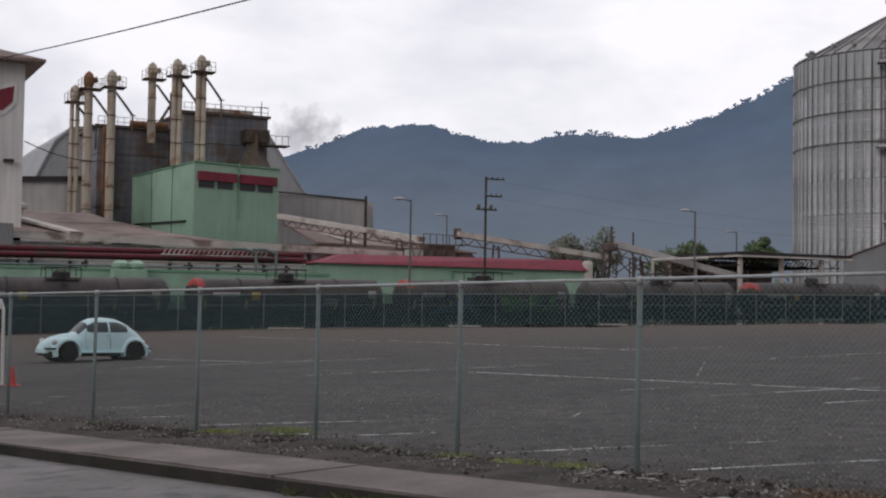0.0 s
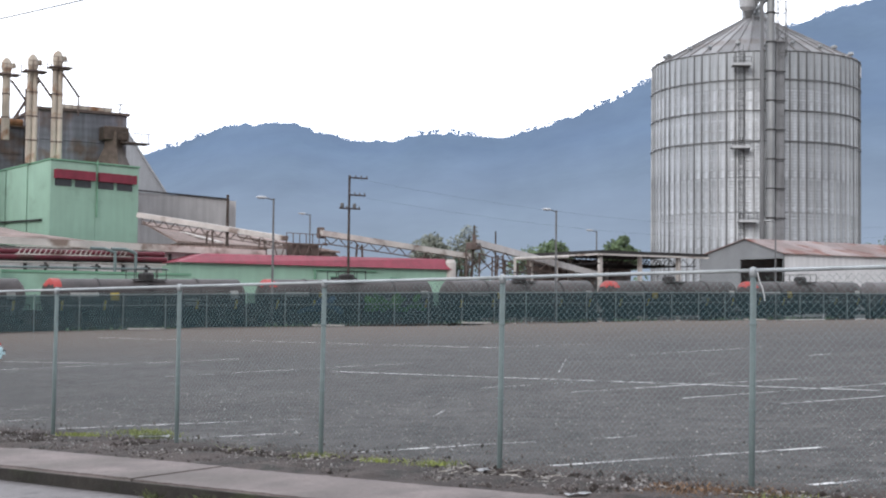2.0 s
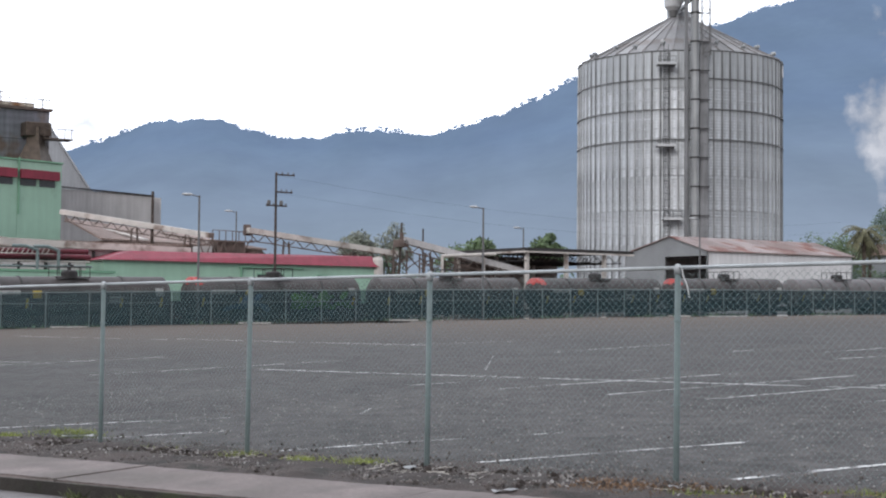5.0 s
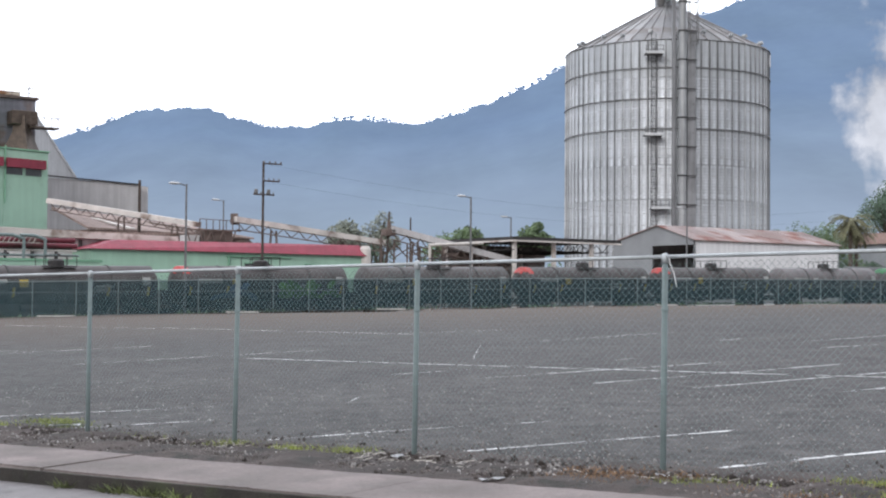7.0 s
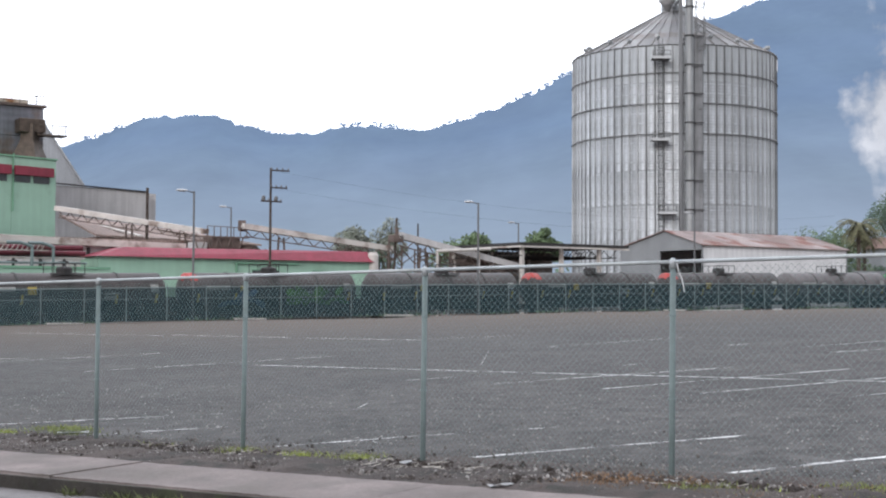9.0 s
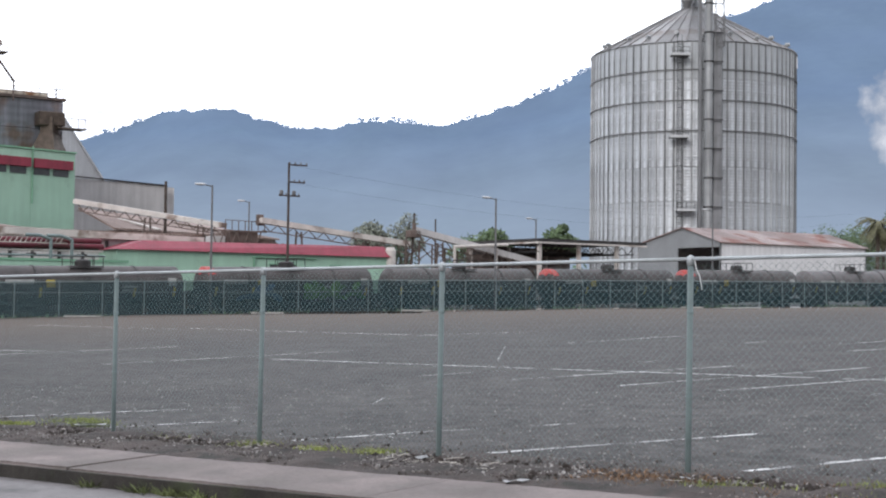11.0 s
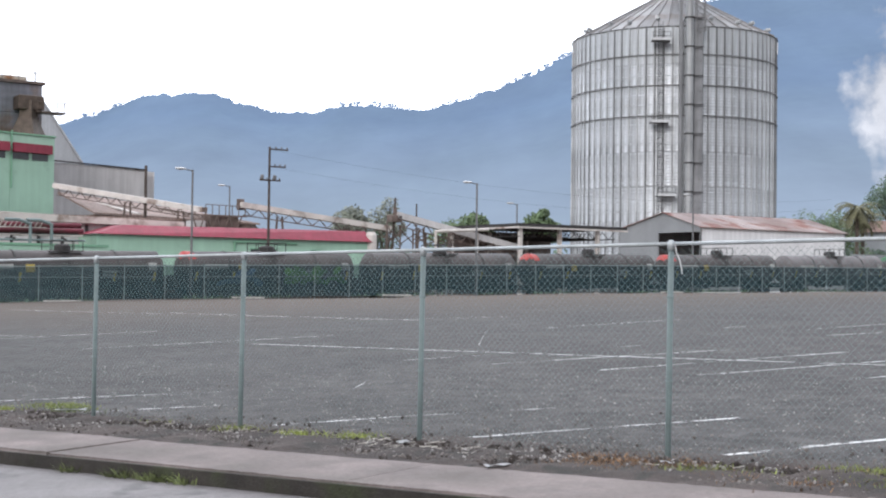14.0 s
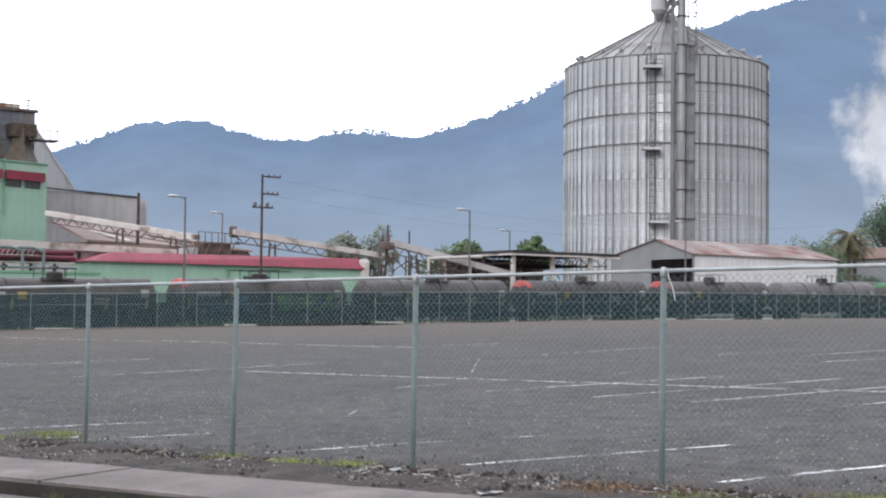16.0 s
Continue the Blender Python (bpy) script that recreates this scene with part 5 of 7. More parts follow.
# ---------------------------------------------------------------- railway
def build_track():
    bm = bmesh.new()
    k = 60
    rows = []
    for i in range(k + 1):
        s = -110 + 230 * i / k
        z = rail_z(s) - 0.3
        row = []
        for v, dz in ((-3.4, -0.45), (-1.9, 0.0), (1.9, 0.0), (3.4, -0.45)):
            p = Vector((0, 125, 0)) + PU * s + PV * v
            row.append(bm.verts.new((p.x, p.y, z + dz + 0.05 * noise.noise((s, v, 0)))))
        rows.append(row)
    for a, b in zip(rows, rows[1:]):
        for j in range(3):
            bm.faces.new((a[j], b[j], b[j + 1], a[j + 1]))
    bmesh.ops.recalc_face_normals(bm, faces=bm.faces[:])
    solid("track_bed", bm, M_BALLAST, "bed of grey railway ballast", "track bed", "structure")
    t = tagged(new("railway_track"), "railway track of steel rails on concrete sleepers", "railway track", kind="structure")
    for v in (-0.75, 0.75):
        bm = bmesh.new()
        for i in range(23):
            s0, s1 = -110 + i * 10, -100 + i * 10
            p0 = Vector((0, 125, rail_z(s0) - 0.07)) + PU * s0 + PV * v
            p1 = Vector((0, 125, rail_z(s1) - 0.07)) + PU * s1 + PV * v
            beam(bm, p0, p1, 0.07, 0.14)
        part("rail", bm, M_RUSTRAIL, t)
    bm = bmesh.new()
    box(bm, -0.13, 0.13, -1.3, 1.3, -0.34, -0.14)
    me = finish(bm, "sleeper", M_SLEEPER)
    for i in range(200):
        s = -60 + i * 0.68
        share("sleeper", me, t, plant(s, 0, rail_z(s)))


def tank_car(m, body_mat, end_mat, label, graffiti=False, pale=False):
    """A railway tank car, 16.2 m over its end sills; its origin lies on the rails at mid-length."""
    t = thing("tank_car", m, label, "tank car", "tank cars of the freight train")
    R, L, cz = 1.45, 7.35, 2.68
    prof = [(-L - 0.62, 0.05), (-L - 0.58, 0.45), (-L - 0.42, 0.92), (-L - 0.18, 1.25), (-L, R)]
    prof = prof + [(-1.2, R), (-1.19, R + 0.025), (1.19, R + 0.025), (1.2, R)] + [(-x, r) for x, r in reversed(prof)]
    bm = bmesh.new()
    lathe(bm, [(r, x) for x, r in prof], 32)
    bm.transform(Matrix.Translation((0, 0, cz)) @ Matrix.Rotation(math.pi / 2, 4, "Y"))
    part("tank", bm, body_mat, t, smooth=False)
    # coloured band round one end
    if end_mat:
        bm = bmesh.new()
        lathe(bm, [(0.5, -L - 0.64), (0.95, -L - 0.46), (1.28, -L - 0.2), (R + 0.012, -L - 0.02), (R + 0.012, -L + 0.6), (R - 0.05, -L + 0.6), (0.4, -L - 0.5)], 32)
        bm.transform(Matrix.Translation((0, 0, cz)) @ Matrix.Rotation(math.pi / 2, 4, "Y"))
        bmesh.ops.delete(bm, geom=[v for v in bm.verts if v.co.z < cz + 0.72], context="VERTS")
        part("end_band", bm, end_mat, t)
    for x in (-3.9, 0.0, 3.9):
        bm = bmesh.new()
        lathe(bm, [(R, x - 0.07), (R + 0.05, x - 0.06), (R + 0.05, x + 0.06), (R, x + 0.07)], 32)
        bm.transform(Matrix.Translation((0, 0, cz)) @ Matrix.Rotation(math.pi / 2, 4, "Y"))
        part("strap", bm, M_DARK, t)
    # dome, fittings and top platform
    bm = bmesh.new()
    lathe(bm, [(0.62, cz + R - 0.1), (0.62, cz + R + 0.34), (0.5, cz + R + 0.46), (0.1, cz + R + 0.5)], 16)
    part("manway_dome", bm, M_DARK, t)
    bm = bmesh.new()
    box(bm, -1.3, 1.3, -1.0, -0.72, cz + R - 0.14, cz + R - 0.06)
    box(bm, -1.3, 1.3, 0.72, 1.0, cz + R - 0.14, cz + R - 0.06)
    for x in (-1.25, -0.45, 0.45, 1.25):
        for y in (-1.0, 1.0):
            rod(bm, (x, y, cz + R - 0.14), (x, y, cz + R + 0.7), 0.035, n=5)
    for y in (-1.0, 1.0):
        rod(bm, (-1.25, y, cz + R + 0.7), (1.25, y, cz + R + 0.7), 0.035, n=5)
    part("top_platform", bm, M_DARK, t)
    # underframe and end platforms
    bm = bmesh.new()
    box(bm, -8.1, 8.1, -0.3, 0.3, 0.85, 1.25)
    for x in (-7.6, 7.6):
        box(bm, x - 0.45, x + 0.45, -1.4, 1.4, 1.1, 1.22)
        box(bm, x - 0.1, x + 0.1, -1.5, 1.5, 0.75, 1.1)
    for x in (-5.6, 5.6):
        box(bm, x - 0.35, x + 0.35, -1.2, 1.2, 1.05, 1.75)
    part("underframe", bm, M_DARK, t)
    for x in (-8.35, 8.35):
        bm = bmesh.new()
        box(bm, x - 0.35, x + 0.35, -0.16, 0.16, 0.8, 1.08, 0.04)
        part("coupler", bm, M_BROWNSTEEL, t)
    # end railings and side ladder
    for x in (-7.95, 7.95):
        bm = bmesh.new()
        for y in (-1.4, -0.5, 0.5, 1.4):
            rod(bm, (x, y, 1.2), (x, y, 2.2), 0.035, n=5)
        rod(bm, (x, -1.4, 2.2), (x, 1.4, 2.2), 0.035, n=5)
        part("end_railing", bm, M_MARK if pale else M_DARK, t)
    bm = bmesh.new()
    for dx in (-0.22, 0.22):
        pts = [Vector((dx, -1.62 * math.cos(a), cz + 1.62 * math.sin(a))) for a in [radians(d) for d in (-35, -10, 15, 40, 62)]]
        tube(bm, [Vector((dx, -1.42, 0.9))] + pts, 0.03, 5)
    for k in range(9):
        a = radians(-35 + k * 11)
        rod(bm, (-0.22, -1.62 * math.cos(a), cz + 1.62 * math.sin(a)), (0.22, -1.62 * math.cos(a), cz + 1.62 * math.sin(a)), 0.02, n=4)
    part("side_ladder", bm, M_DARK, t)
    bm = bmesh.new()
    rod(bm, (-6.9, -1.58, 2.1), (6.9, -1.58, 2.1), 0.035, n=5)
    for x in (-6.9, -3.4, 3.4, 6.9):
        rod(bm, (x, -1.58, 2.1), (x, -1.4, 2.1), 0.03, n=4)
    part("grab_rail", bm, M_MARK, t)
    # bogies
    for x in (-5.6, 5.6):
        bm = bmesh.new()
        for y in (-1.0, 1.0):
            prism(bm, [(x - 1.15, 0.36), (x - 1.0, 0.62), (x - 0.35, 0.82), (x + 0.35, 0.82), (x + 1.0, 0.62), (x + 1.15, 0.36), (x + 0.5, 0.42), (x + 0.28, 0.2), (x - 0.28, 0.2), (x - 0.5, 0.42)], y - 0.08, y + 0.08)
        box(bm, x - 0.2, x + 0.2, -1.0, 1.0, 0.5, 0.85)
        bogie = part("bogie", bm, M_DARK, t)
        for dx in (-0.88, 0.88):
            bm = bmesh.new()
            for y in (-0.76, 0.76):
                bmesh.ops.create_cone(bm, cap_ends=True, segments=20, radius1=0.43, radius2=0.43, depth=0.13, matrix=Matrix.Translation((x + dx, y, 0.43)) @ Matrix.Rotation(math.pi / 2, 4, "X"))
            rod(bm, (x + dx, -1.05, 0.43), (x + dx, 1.05, 0.43), 0.08, n=8)
            part("wheelset", bm, M_RUSTRAIL, bogie)
    # brake gear, outlet valve
    bm = bmesh.new()
    rod(bm, (-2.9, -0.6, 0.95), (-1.6, -0.6, 0.95), 0.24, n=10)
    rod(bm, (0, 0, 0.7), (0, 0, 1.3), 0.22, n=10)
    part("outlet_valve", bm, M_DARK, t)

    # stencilled lettering as bars, hazard plates
    def plate(x0, x1, z, h, mt, nm, lab=""):
        b = bmesh.new()
        a0 = math.asin((z - cz) / R)
        a1 = math.asin(max(-0.98, min(0.98, (z + h - cz) / R)))
        rr = R + 0.035
        vs = []
        for x in (x0, x1):
            for a in (a0, (a0 + a1) / 2, a1):
                vs.append(b.verts.new((x, -rr * math.cos(a), cz + rr * math.sin(a))))
        b.faces.new((vs[0], vs[3], vs[4], vs[1]))
        b.faces.new((vs[1], vs[4], vs[5], vs[2]))
        r = bmesh.ops.solidify(b, geom=b.faces[:], thickness=0.02)
        part(nm, b, mt, t, lab)
    plate(-6.2, -4.1, 2.75, 0.32, M_MARK, "lettering_bar")
    plate(2.6, 4.0, 2.45, 0.16, M_MARK, "lettering_bar")
    plate(2.6, 3.6, 2.2, 0.14, M_MARK, "lettering_bar")
    plate(-3.2, -2.55, 2.5, 0.55, M_YELLOW if not pale else M_MARK, "placard", "diamond hazard placard seen as a plain plate")
    plate(6.3, 6.95, 2.6, 0.6, M_MARK, "placard")
    for x in (-6.8, -3.6, 3.6, 6.8):
        plate(x - 0.1, x + 0.1, 1.8, 0.7, M_YELLOW, "reflector")
    if graffiti:
        rnd = random.Random(9)
        for mt, xa, xb, cnt in ((M_GRAFF, 1.2, 6.4, 26), (M_GRAFFBLUE, -5.5, -1.0, 14)):
            b = bmesh.new()
            for i in range(cnt):
                x = rnd.uniform(xa, xb)
                a = rnd.uniform(radians(-46), radians(2))
                rr = R + 0.06
                c = Matrix.Translation((x, -rr * math.cos(a), cz + rr * math.sin(a))) @ Matrix.Rotation(-a, 4, "X") @ Matrix.Rotation(rnd.uniform(-0.7, 0.7), 4, "Y") @ Matrix.Diagonal((rnd.uniform(0.3, 0.75), 0.012, rnd.uniform(0.18, 0.42), 1))
                bmesh.ops.create_icosphere(b, subdivisions=2, radius=1, matrix=c)
            part("graffiti_patch", b, mt, t, "loose bright green graffiti" if mt == M_GRAFF else "faded blue graffiti")
    return t


def build_train():
    pitch, first = 17.1, 8.6
    kinds = {
        "red": (M_TANK, M_TANKRED, "dusty black railway tank car with red-painted end"),
        "plain": (M_TANK, None, "dusty black-brown railway tank car with faded lettering"),
        "grey": (M_TANKGREY, None, "dusty grey railway tank car with small yellow marks"),
        "green": (M_TANKGREY, M_TANKGREEN, "dusty grey railway tank car with green-painted end"),
        "tagged": (M_TANK, M_TANKRED, "dusty black railway tank car sprayed with green graffiti"),
    }
    made = {}
    for k, kind in zip(range(-5, 5), ("plain", "red", "red", "tagged", "plain", "red", "red", "grey", "green", "plain")):
        s = first + pitch * k + 7.9
        z = rail_z(s)
        m = plant(s, 0, z) @ pose(0, 0, 0, 0, -0.945, 0)
        if kind in made:
            copy_thing(made[kind], m)
        else:
            b, e, lab = kinds[kind]
            made[kind] = tank_car(m, b, e, lab, graffiti=kind == "tagged", pale=kind in ("grey", "green"))


def build_far_fence():
    t = thing("yard_fence", plant(0, -9.0, 0), "long chain-link fence with green netting beside the railway", "fence")

    def gz(s):
        return plant_ground(s, -9.0)
    step = 3.05
    k = 44
    s0 = -70.0
    bm = bmesh.new()
    rod(bm, (0, 0, -0.3), (0, 0, 2.45), 0.034, n=8)
    lathe(bm, [(0.04, 2.45), (0.04, 2.5), (0.01, 2.53)], 8)
    post = finish(bm, "post", M_FARPOST)
    for i in range(k):
        s = s0 + i * step
        share("post", post, t, Matrix.Translation((s, 0, gz(s))))
    for i in range(k - 1):
        bm = bmesh.new()
        a, b = s0 + i * step, s0 + (i + 1) * step
        rod(bm, (a, 0, gz(a) + 2.42), (b, 0, gz(b) + 2.42), 0.03, n=6)
        part("top_rail", bm, M_GALV, t)
    for i in range(k - 1):
        a, b = s0 + i * step + 0.05, s0 + (i + 1) * step - 0.05
        bm = bmesh.new()
        vs = [bm.verts.new(c) for c in ((a, 0.03, gz(a) + 0.04), (b, 0.03, gz(b) + 0.04), (b, 0.03, gz(b) + 2.38), (a, 0.03, gz(a) + 2.38))]
        bm.faces.new(vs)
        part("netting_panel", bm, M_VEIL, t)
    # pale blocks along the foot of the fence
    g = thing("wheel_stop", plant(0, -8.2, 0), "pale concrete block lying along the fence", "concrete block", "blocks along the fence")
    g.matrix_world = plant(-50, -9.5, plant_ground(-50, -9.5))
    bm = bmesh.new()
    box(bm, -1.3, 1.3, -0.12, 0.12, -0.05, 0.09, 0.02)
    part("block", bm, M_SLEEPER, g)
    for s in (-38, -24.0, -11.0, 18.5):
        copy_thing(g, plant(s, -9.5, plant_ground(s, -9.5)))
    rnd = random.Random(21)
    bm = bmesh.new()
    for i in range(2600):
        s = rnd.uniform(-62, 66)
        v = -9 + rnd.gauss(0.3, 0.45)
        if noise.noise((s * 0.14, 3, 1)) < -0.05:
            continue
        h = rnd.uniform(0.1, 0.35)
        p = Vector((0, 125, 0)) + PU * s + PV * v
        p.z = lot(p.x, p.y)
        a = rnd.uniform(0, 6.28)
        d = Vector((math.cos(a), math.sin(a), 0)) * 0.09
        q = p + Vector((rnd.uniform(-0.15, 0.15), rnd.uniform(-0.1, 0.1), h))
        bm.faces.new([bm.verts.new(c) for c in (p - d, p + d, q)])
    solid("fence_weeds", bm, M_LEAFDK, "low weeds growing along the foot of the far fence", "weeds", "stuff")


# ---------------------------------------------------------------- street fence
def build_fence():
    t = tagged(new("street_fence"), "galvanised chain-link fence with tubular posts and top rail", "fence")
    ss = [2.3, -0.5, -3.32, -6.14, -9.0, -11.62, -14.24, -16.98, -19.9, -22.82, -25.6, -28.4, -31.2, -34.0, -36.8]
    H = 1.98

    def fence_foot(s, n=N_FENCE):
        p = street(s, n)
        p.z = 0.055 + 0.0142 * (s + 6.14)
        return p
    bm = bmesh.new()
    rod(bm, (0, 0, -0.4), (0, 0, H - 0.02), 0.0275, n=12)
    post_me = finish(bm, "post", M_GALV, True)
    bm = bmesh.new()
    lathe(bm, [(0.034, H - 0.06), (0.036, H + 0.0), (0.028, H + 0.025), (0.01, H + 0.036)], 12)
    cap_me = finish(bm, "post_cap", M_RAIL, True)
    bm = bmesh.new()
    lathe(bm, [(0.031, -0.008), (0.035, -0.008), (0.035, 0.008), (0.031, 0.008)], 10)
    tie_me = finish(bm, "tie", M_GALV)
    rnd = random.Random(6)
    for s in ss:
        p = fence_foot(s)
        po = share("post", post_me, t, Matrix.Translation(p) @ pose(0, 0, 0, rnd.uniform(-0.4, 0.4), rnd.uniform(-0.2, 0.6), 0))
        share("post_cap", cap_me, po, Matrix.Identity(4))
        for h in (0.75, 1.5):
            share("tie", tie_me, po, Matrix.Translation((0, 0, h)))
    pts = [fence_foot(s) + Vector((0, 0, H)) for s in ss]
    for a, b in zip(pts, pts[1:]):
        bm = bmesh.new()
        rod(bm, a, b, 0.0175, n=10)
        part("top_rail", bm, M_RAIL, t, smooth=True)
    # woven wire: zigzag strands hooked into one another
    bm_v, bm_f = [], []
    pitch, rise = 0.068, 0.034
    half = 0.0013
    s = ss[-1]
    n = int((ss[0] - ss[-1]) / (pitch / 1.0))
    rows = int((H - 0.05) / rise)

    def wire(p, q):
        d = (q - p).normalized()
        side = Vector((0, 0, 1)).cross(d).normalized() * half
        up = d.cross(side).normalized() * half
        i = len(bm_v)
        for e in (p, q):
            bm_v.extend([tuple(e + up), tuple(e - up * 0.5 + side), tuple(e - up * 0.5 - side)])
        for k in range(3):
            bm_f.append((i + k, i + (k + 1) % 3, i + 3 + (k + 1) % 3, i + 3 + k))
    for i in range(n):
        for side in (0, 1):
            a = ss[-1] + i * pitch
            base0, base1 = fence_foot(a, N_FENCE - 0.04), fence_foot(a + pitch, N_FENCE - 0.04)
            sag = 0.012 * math.sin(i * 0.05)
            z0 = 0.03
            if side:
                base0, base1 = base1, base0
            # long straight diagonals cover the weave: one strand each way
            p = base0 + Vector((0, 0, z0 + sag))
            run = (base1 - base0) * (rows * 0.5)
            q = base0 + run + Vector((0, 0, z0 + rows * rise))
            wire(p, q)
    me = bpy.data.meshes.new("chain_link")
    me.from_pydata(bm_v, [], bm_f)
    me.materials.append(M_WIRE)
    ob = new("chain_link", me)
    ob.parent = t
    tagged(ob, "woven diamond wire mesh", kind="stuff")
    # loose white cord on one post
    c = thing("loose_cord", Matrix.Translation(fence_foot(-6.05, N_FENCE - 0.06) + Vector((0, 0, H))), "thin pale cord hanging from the top rail", "cord")
    bm = bmesh.new()
    tube(bm, [(0, 0, -0.01), (0.01, 0, -0.08), (0.04, -0.01, -0.15), (0.055, -0.01, -0.22), (0.065, 0, -0.27)], 0.005, 5)
    part("cord", bm, M_WHITEPIPE, c)


# ---------------------------------------------------------------- marks and litter on the yard
def build_lines():
    # start, direction, length, half width, wear (0 fresh, 1 worn, 2 nearly gone)
    bars = [
        # bays by the street
        (-6.9, 20.45, 14, 2.0, 0.035, 0), (-4.9, 20.93, 13, 1.6, 0.035, 1), (-5.05, 18.4, 17, 2.2, 0.04, 0), (-2.35, 16.17, 23, 1.8, 0.04, 0), (-0.7, 16.9, 18, 2.2, 0.035, 2),
        (-0.7, 14.25, 22.2, 4.4, 0.045, 1), (1.5, 12.28, 25.9, 5.0, 0.055, 1), (-8.95, 21.85, 21, 1.0, 0.035, 0), (-7.9, 22.25, 21, 1.0, 0.035, 2), (-12.7, 25.4, 26, 0.9, 0.04, 1), (-12.6, 27.4, 26, 1.2, 0.04, 1), (-10.4, 24.0, 24, 1.6, 0.04, 2),
        # bays on both sides of the spine
        (-9.1, 35.25, 40, 8.2, 0.055, 0), (-16.1, 40.4, 38.5, 8.6, 0.06, 0), (0.84, 26.25, 31, 6.0, 0.045, 0), (-1.15, 27.8, 35, 6.8, 0.045, 2), (2.65, 24.05, 34, 6.4, 0.045, 1), (4.05, 22.4, 32, 5.2, 0.045, 1), (6.0, 20.9, 29, 4.0, 0.045, 1),
        (3.1, 42.85, 47, 7.2, 0.06, 1), (9.05, 37.55, 41, 5.4, 0.06, 1), (8.8, 34.2, 30, 3.4, 0.055, 1), (8.1, 40.5, 43, 1.0, 0.05, 1), (-2.0, 53.0, 20, 4.8, 0.07, 0),
        # long spines
        (-5.0, 36.3, -45.3, 18.6, 0.06, 0), (-23.9, 77.0, -46, 15.0, 0.08, 1), (-13.2, 67.3, -51.4, 19.8, 0.085, 0), (-17.9, 47.0, -32, 5.6, 0.065, 0),
    ]
    paints = (M_LINE_FRESH, M_LINE, M_LINE_FAINT)
    for x, y, ang, length, half, wear in bars:
        bm = bmesh.new()
        k = max(2, int(length / 0.25))
        d = Vector((math.cos(radians(ang)), math.sin(radians(ang)), 0))
        across = Vector((-d.y, d.x, 0))
        prev = None
        for i in range(k + 1):
            p = Vector((x, y, 0)) + d * (length * i / k)
            w0 = half * (1 + 0.6 * noise.noise((p.x * 3, p.y * 3, 1)))
            w1 = half * (1 + 0.6 * noise.noise((p.x * 3, p.y * 3, 6)))
            pair = [bm.verts.new((c.x, c.y, lot(c.x, c.y) + 0.008)) for c in (p - across * w0, p + across * w1)]
            if prev:
                bm.faces.new((prev[0], pair[0], pair[1], prev[1]))
            prev = pair
        solid("parking_line", bm, paints[wear], "worn white parking line painted on asphalt", "road marking", "structure")
    # pale scratches on the asphalt
    for x, y, ang, length in ((-1.41, 21.0, 84, 1.6), (0.79, 33.0, 87, 8.0), (-0.86, 16.55, -77, 1.0)):
        bm = bmesh.new()
        d = Vector((math.cos(radians(ang)), math.sin(radians(ang)), 0))
        sd = Vector((-d.y, d.x, 0)) * 0.011
        vs = []
        for p in (Vector((x, y, 0)), Vector((x, y, 0)) + d * length):
            for c in (p - sd, p + sd):
                vs.append(bm.verts.new((c.x, c.y, lot(c.x, c.y) + 0.009)))
        bm.faces.new((vs[0], vs[2], vs[3], vs[1]))
        solid("chalk_scratch", bm, M_LINE, "thin pale scratch across the asphalt", "road marking", "structure")


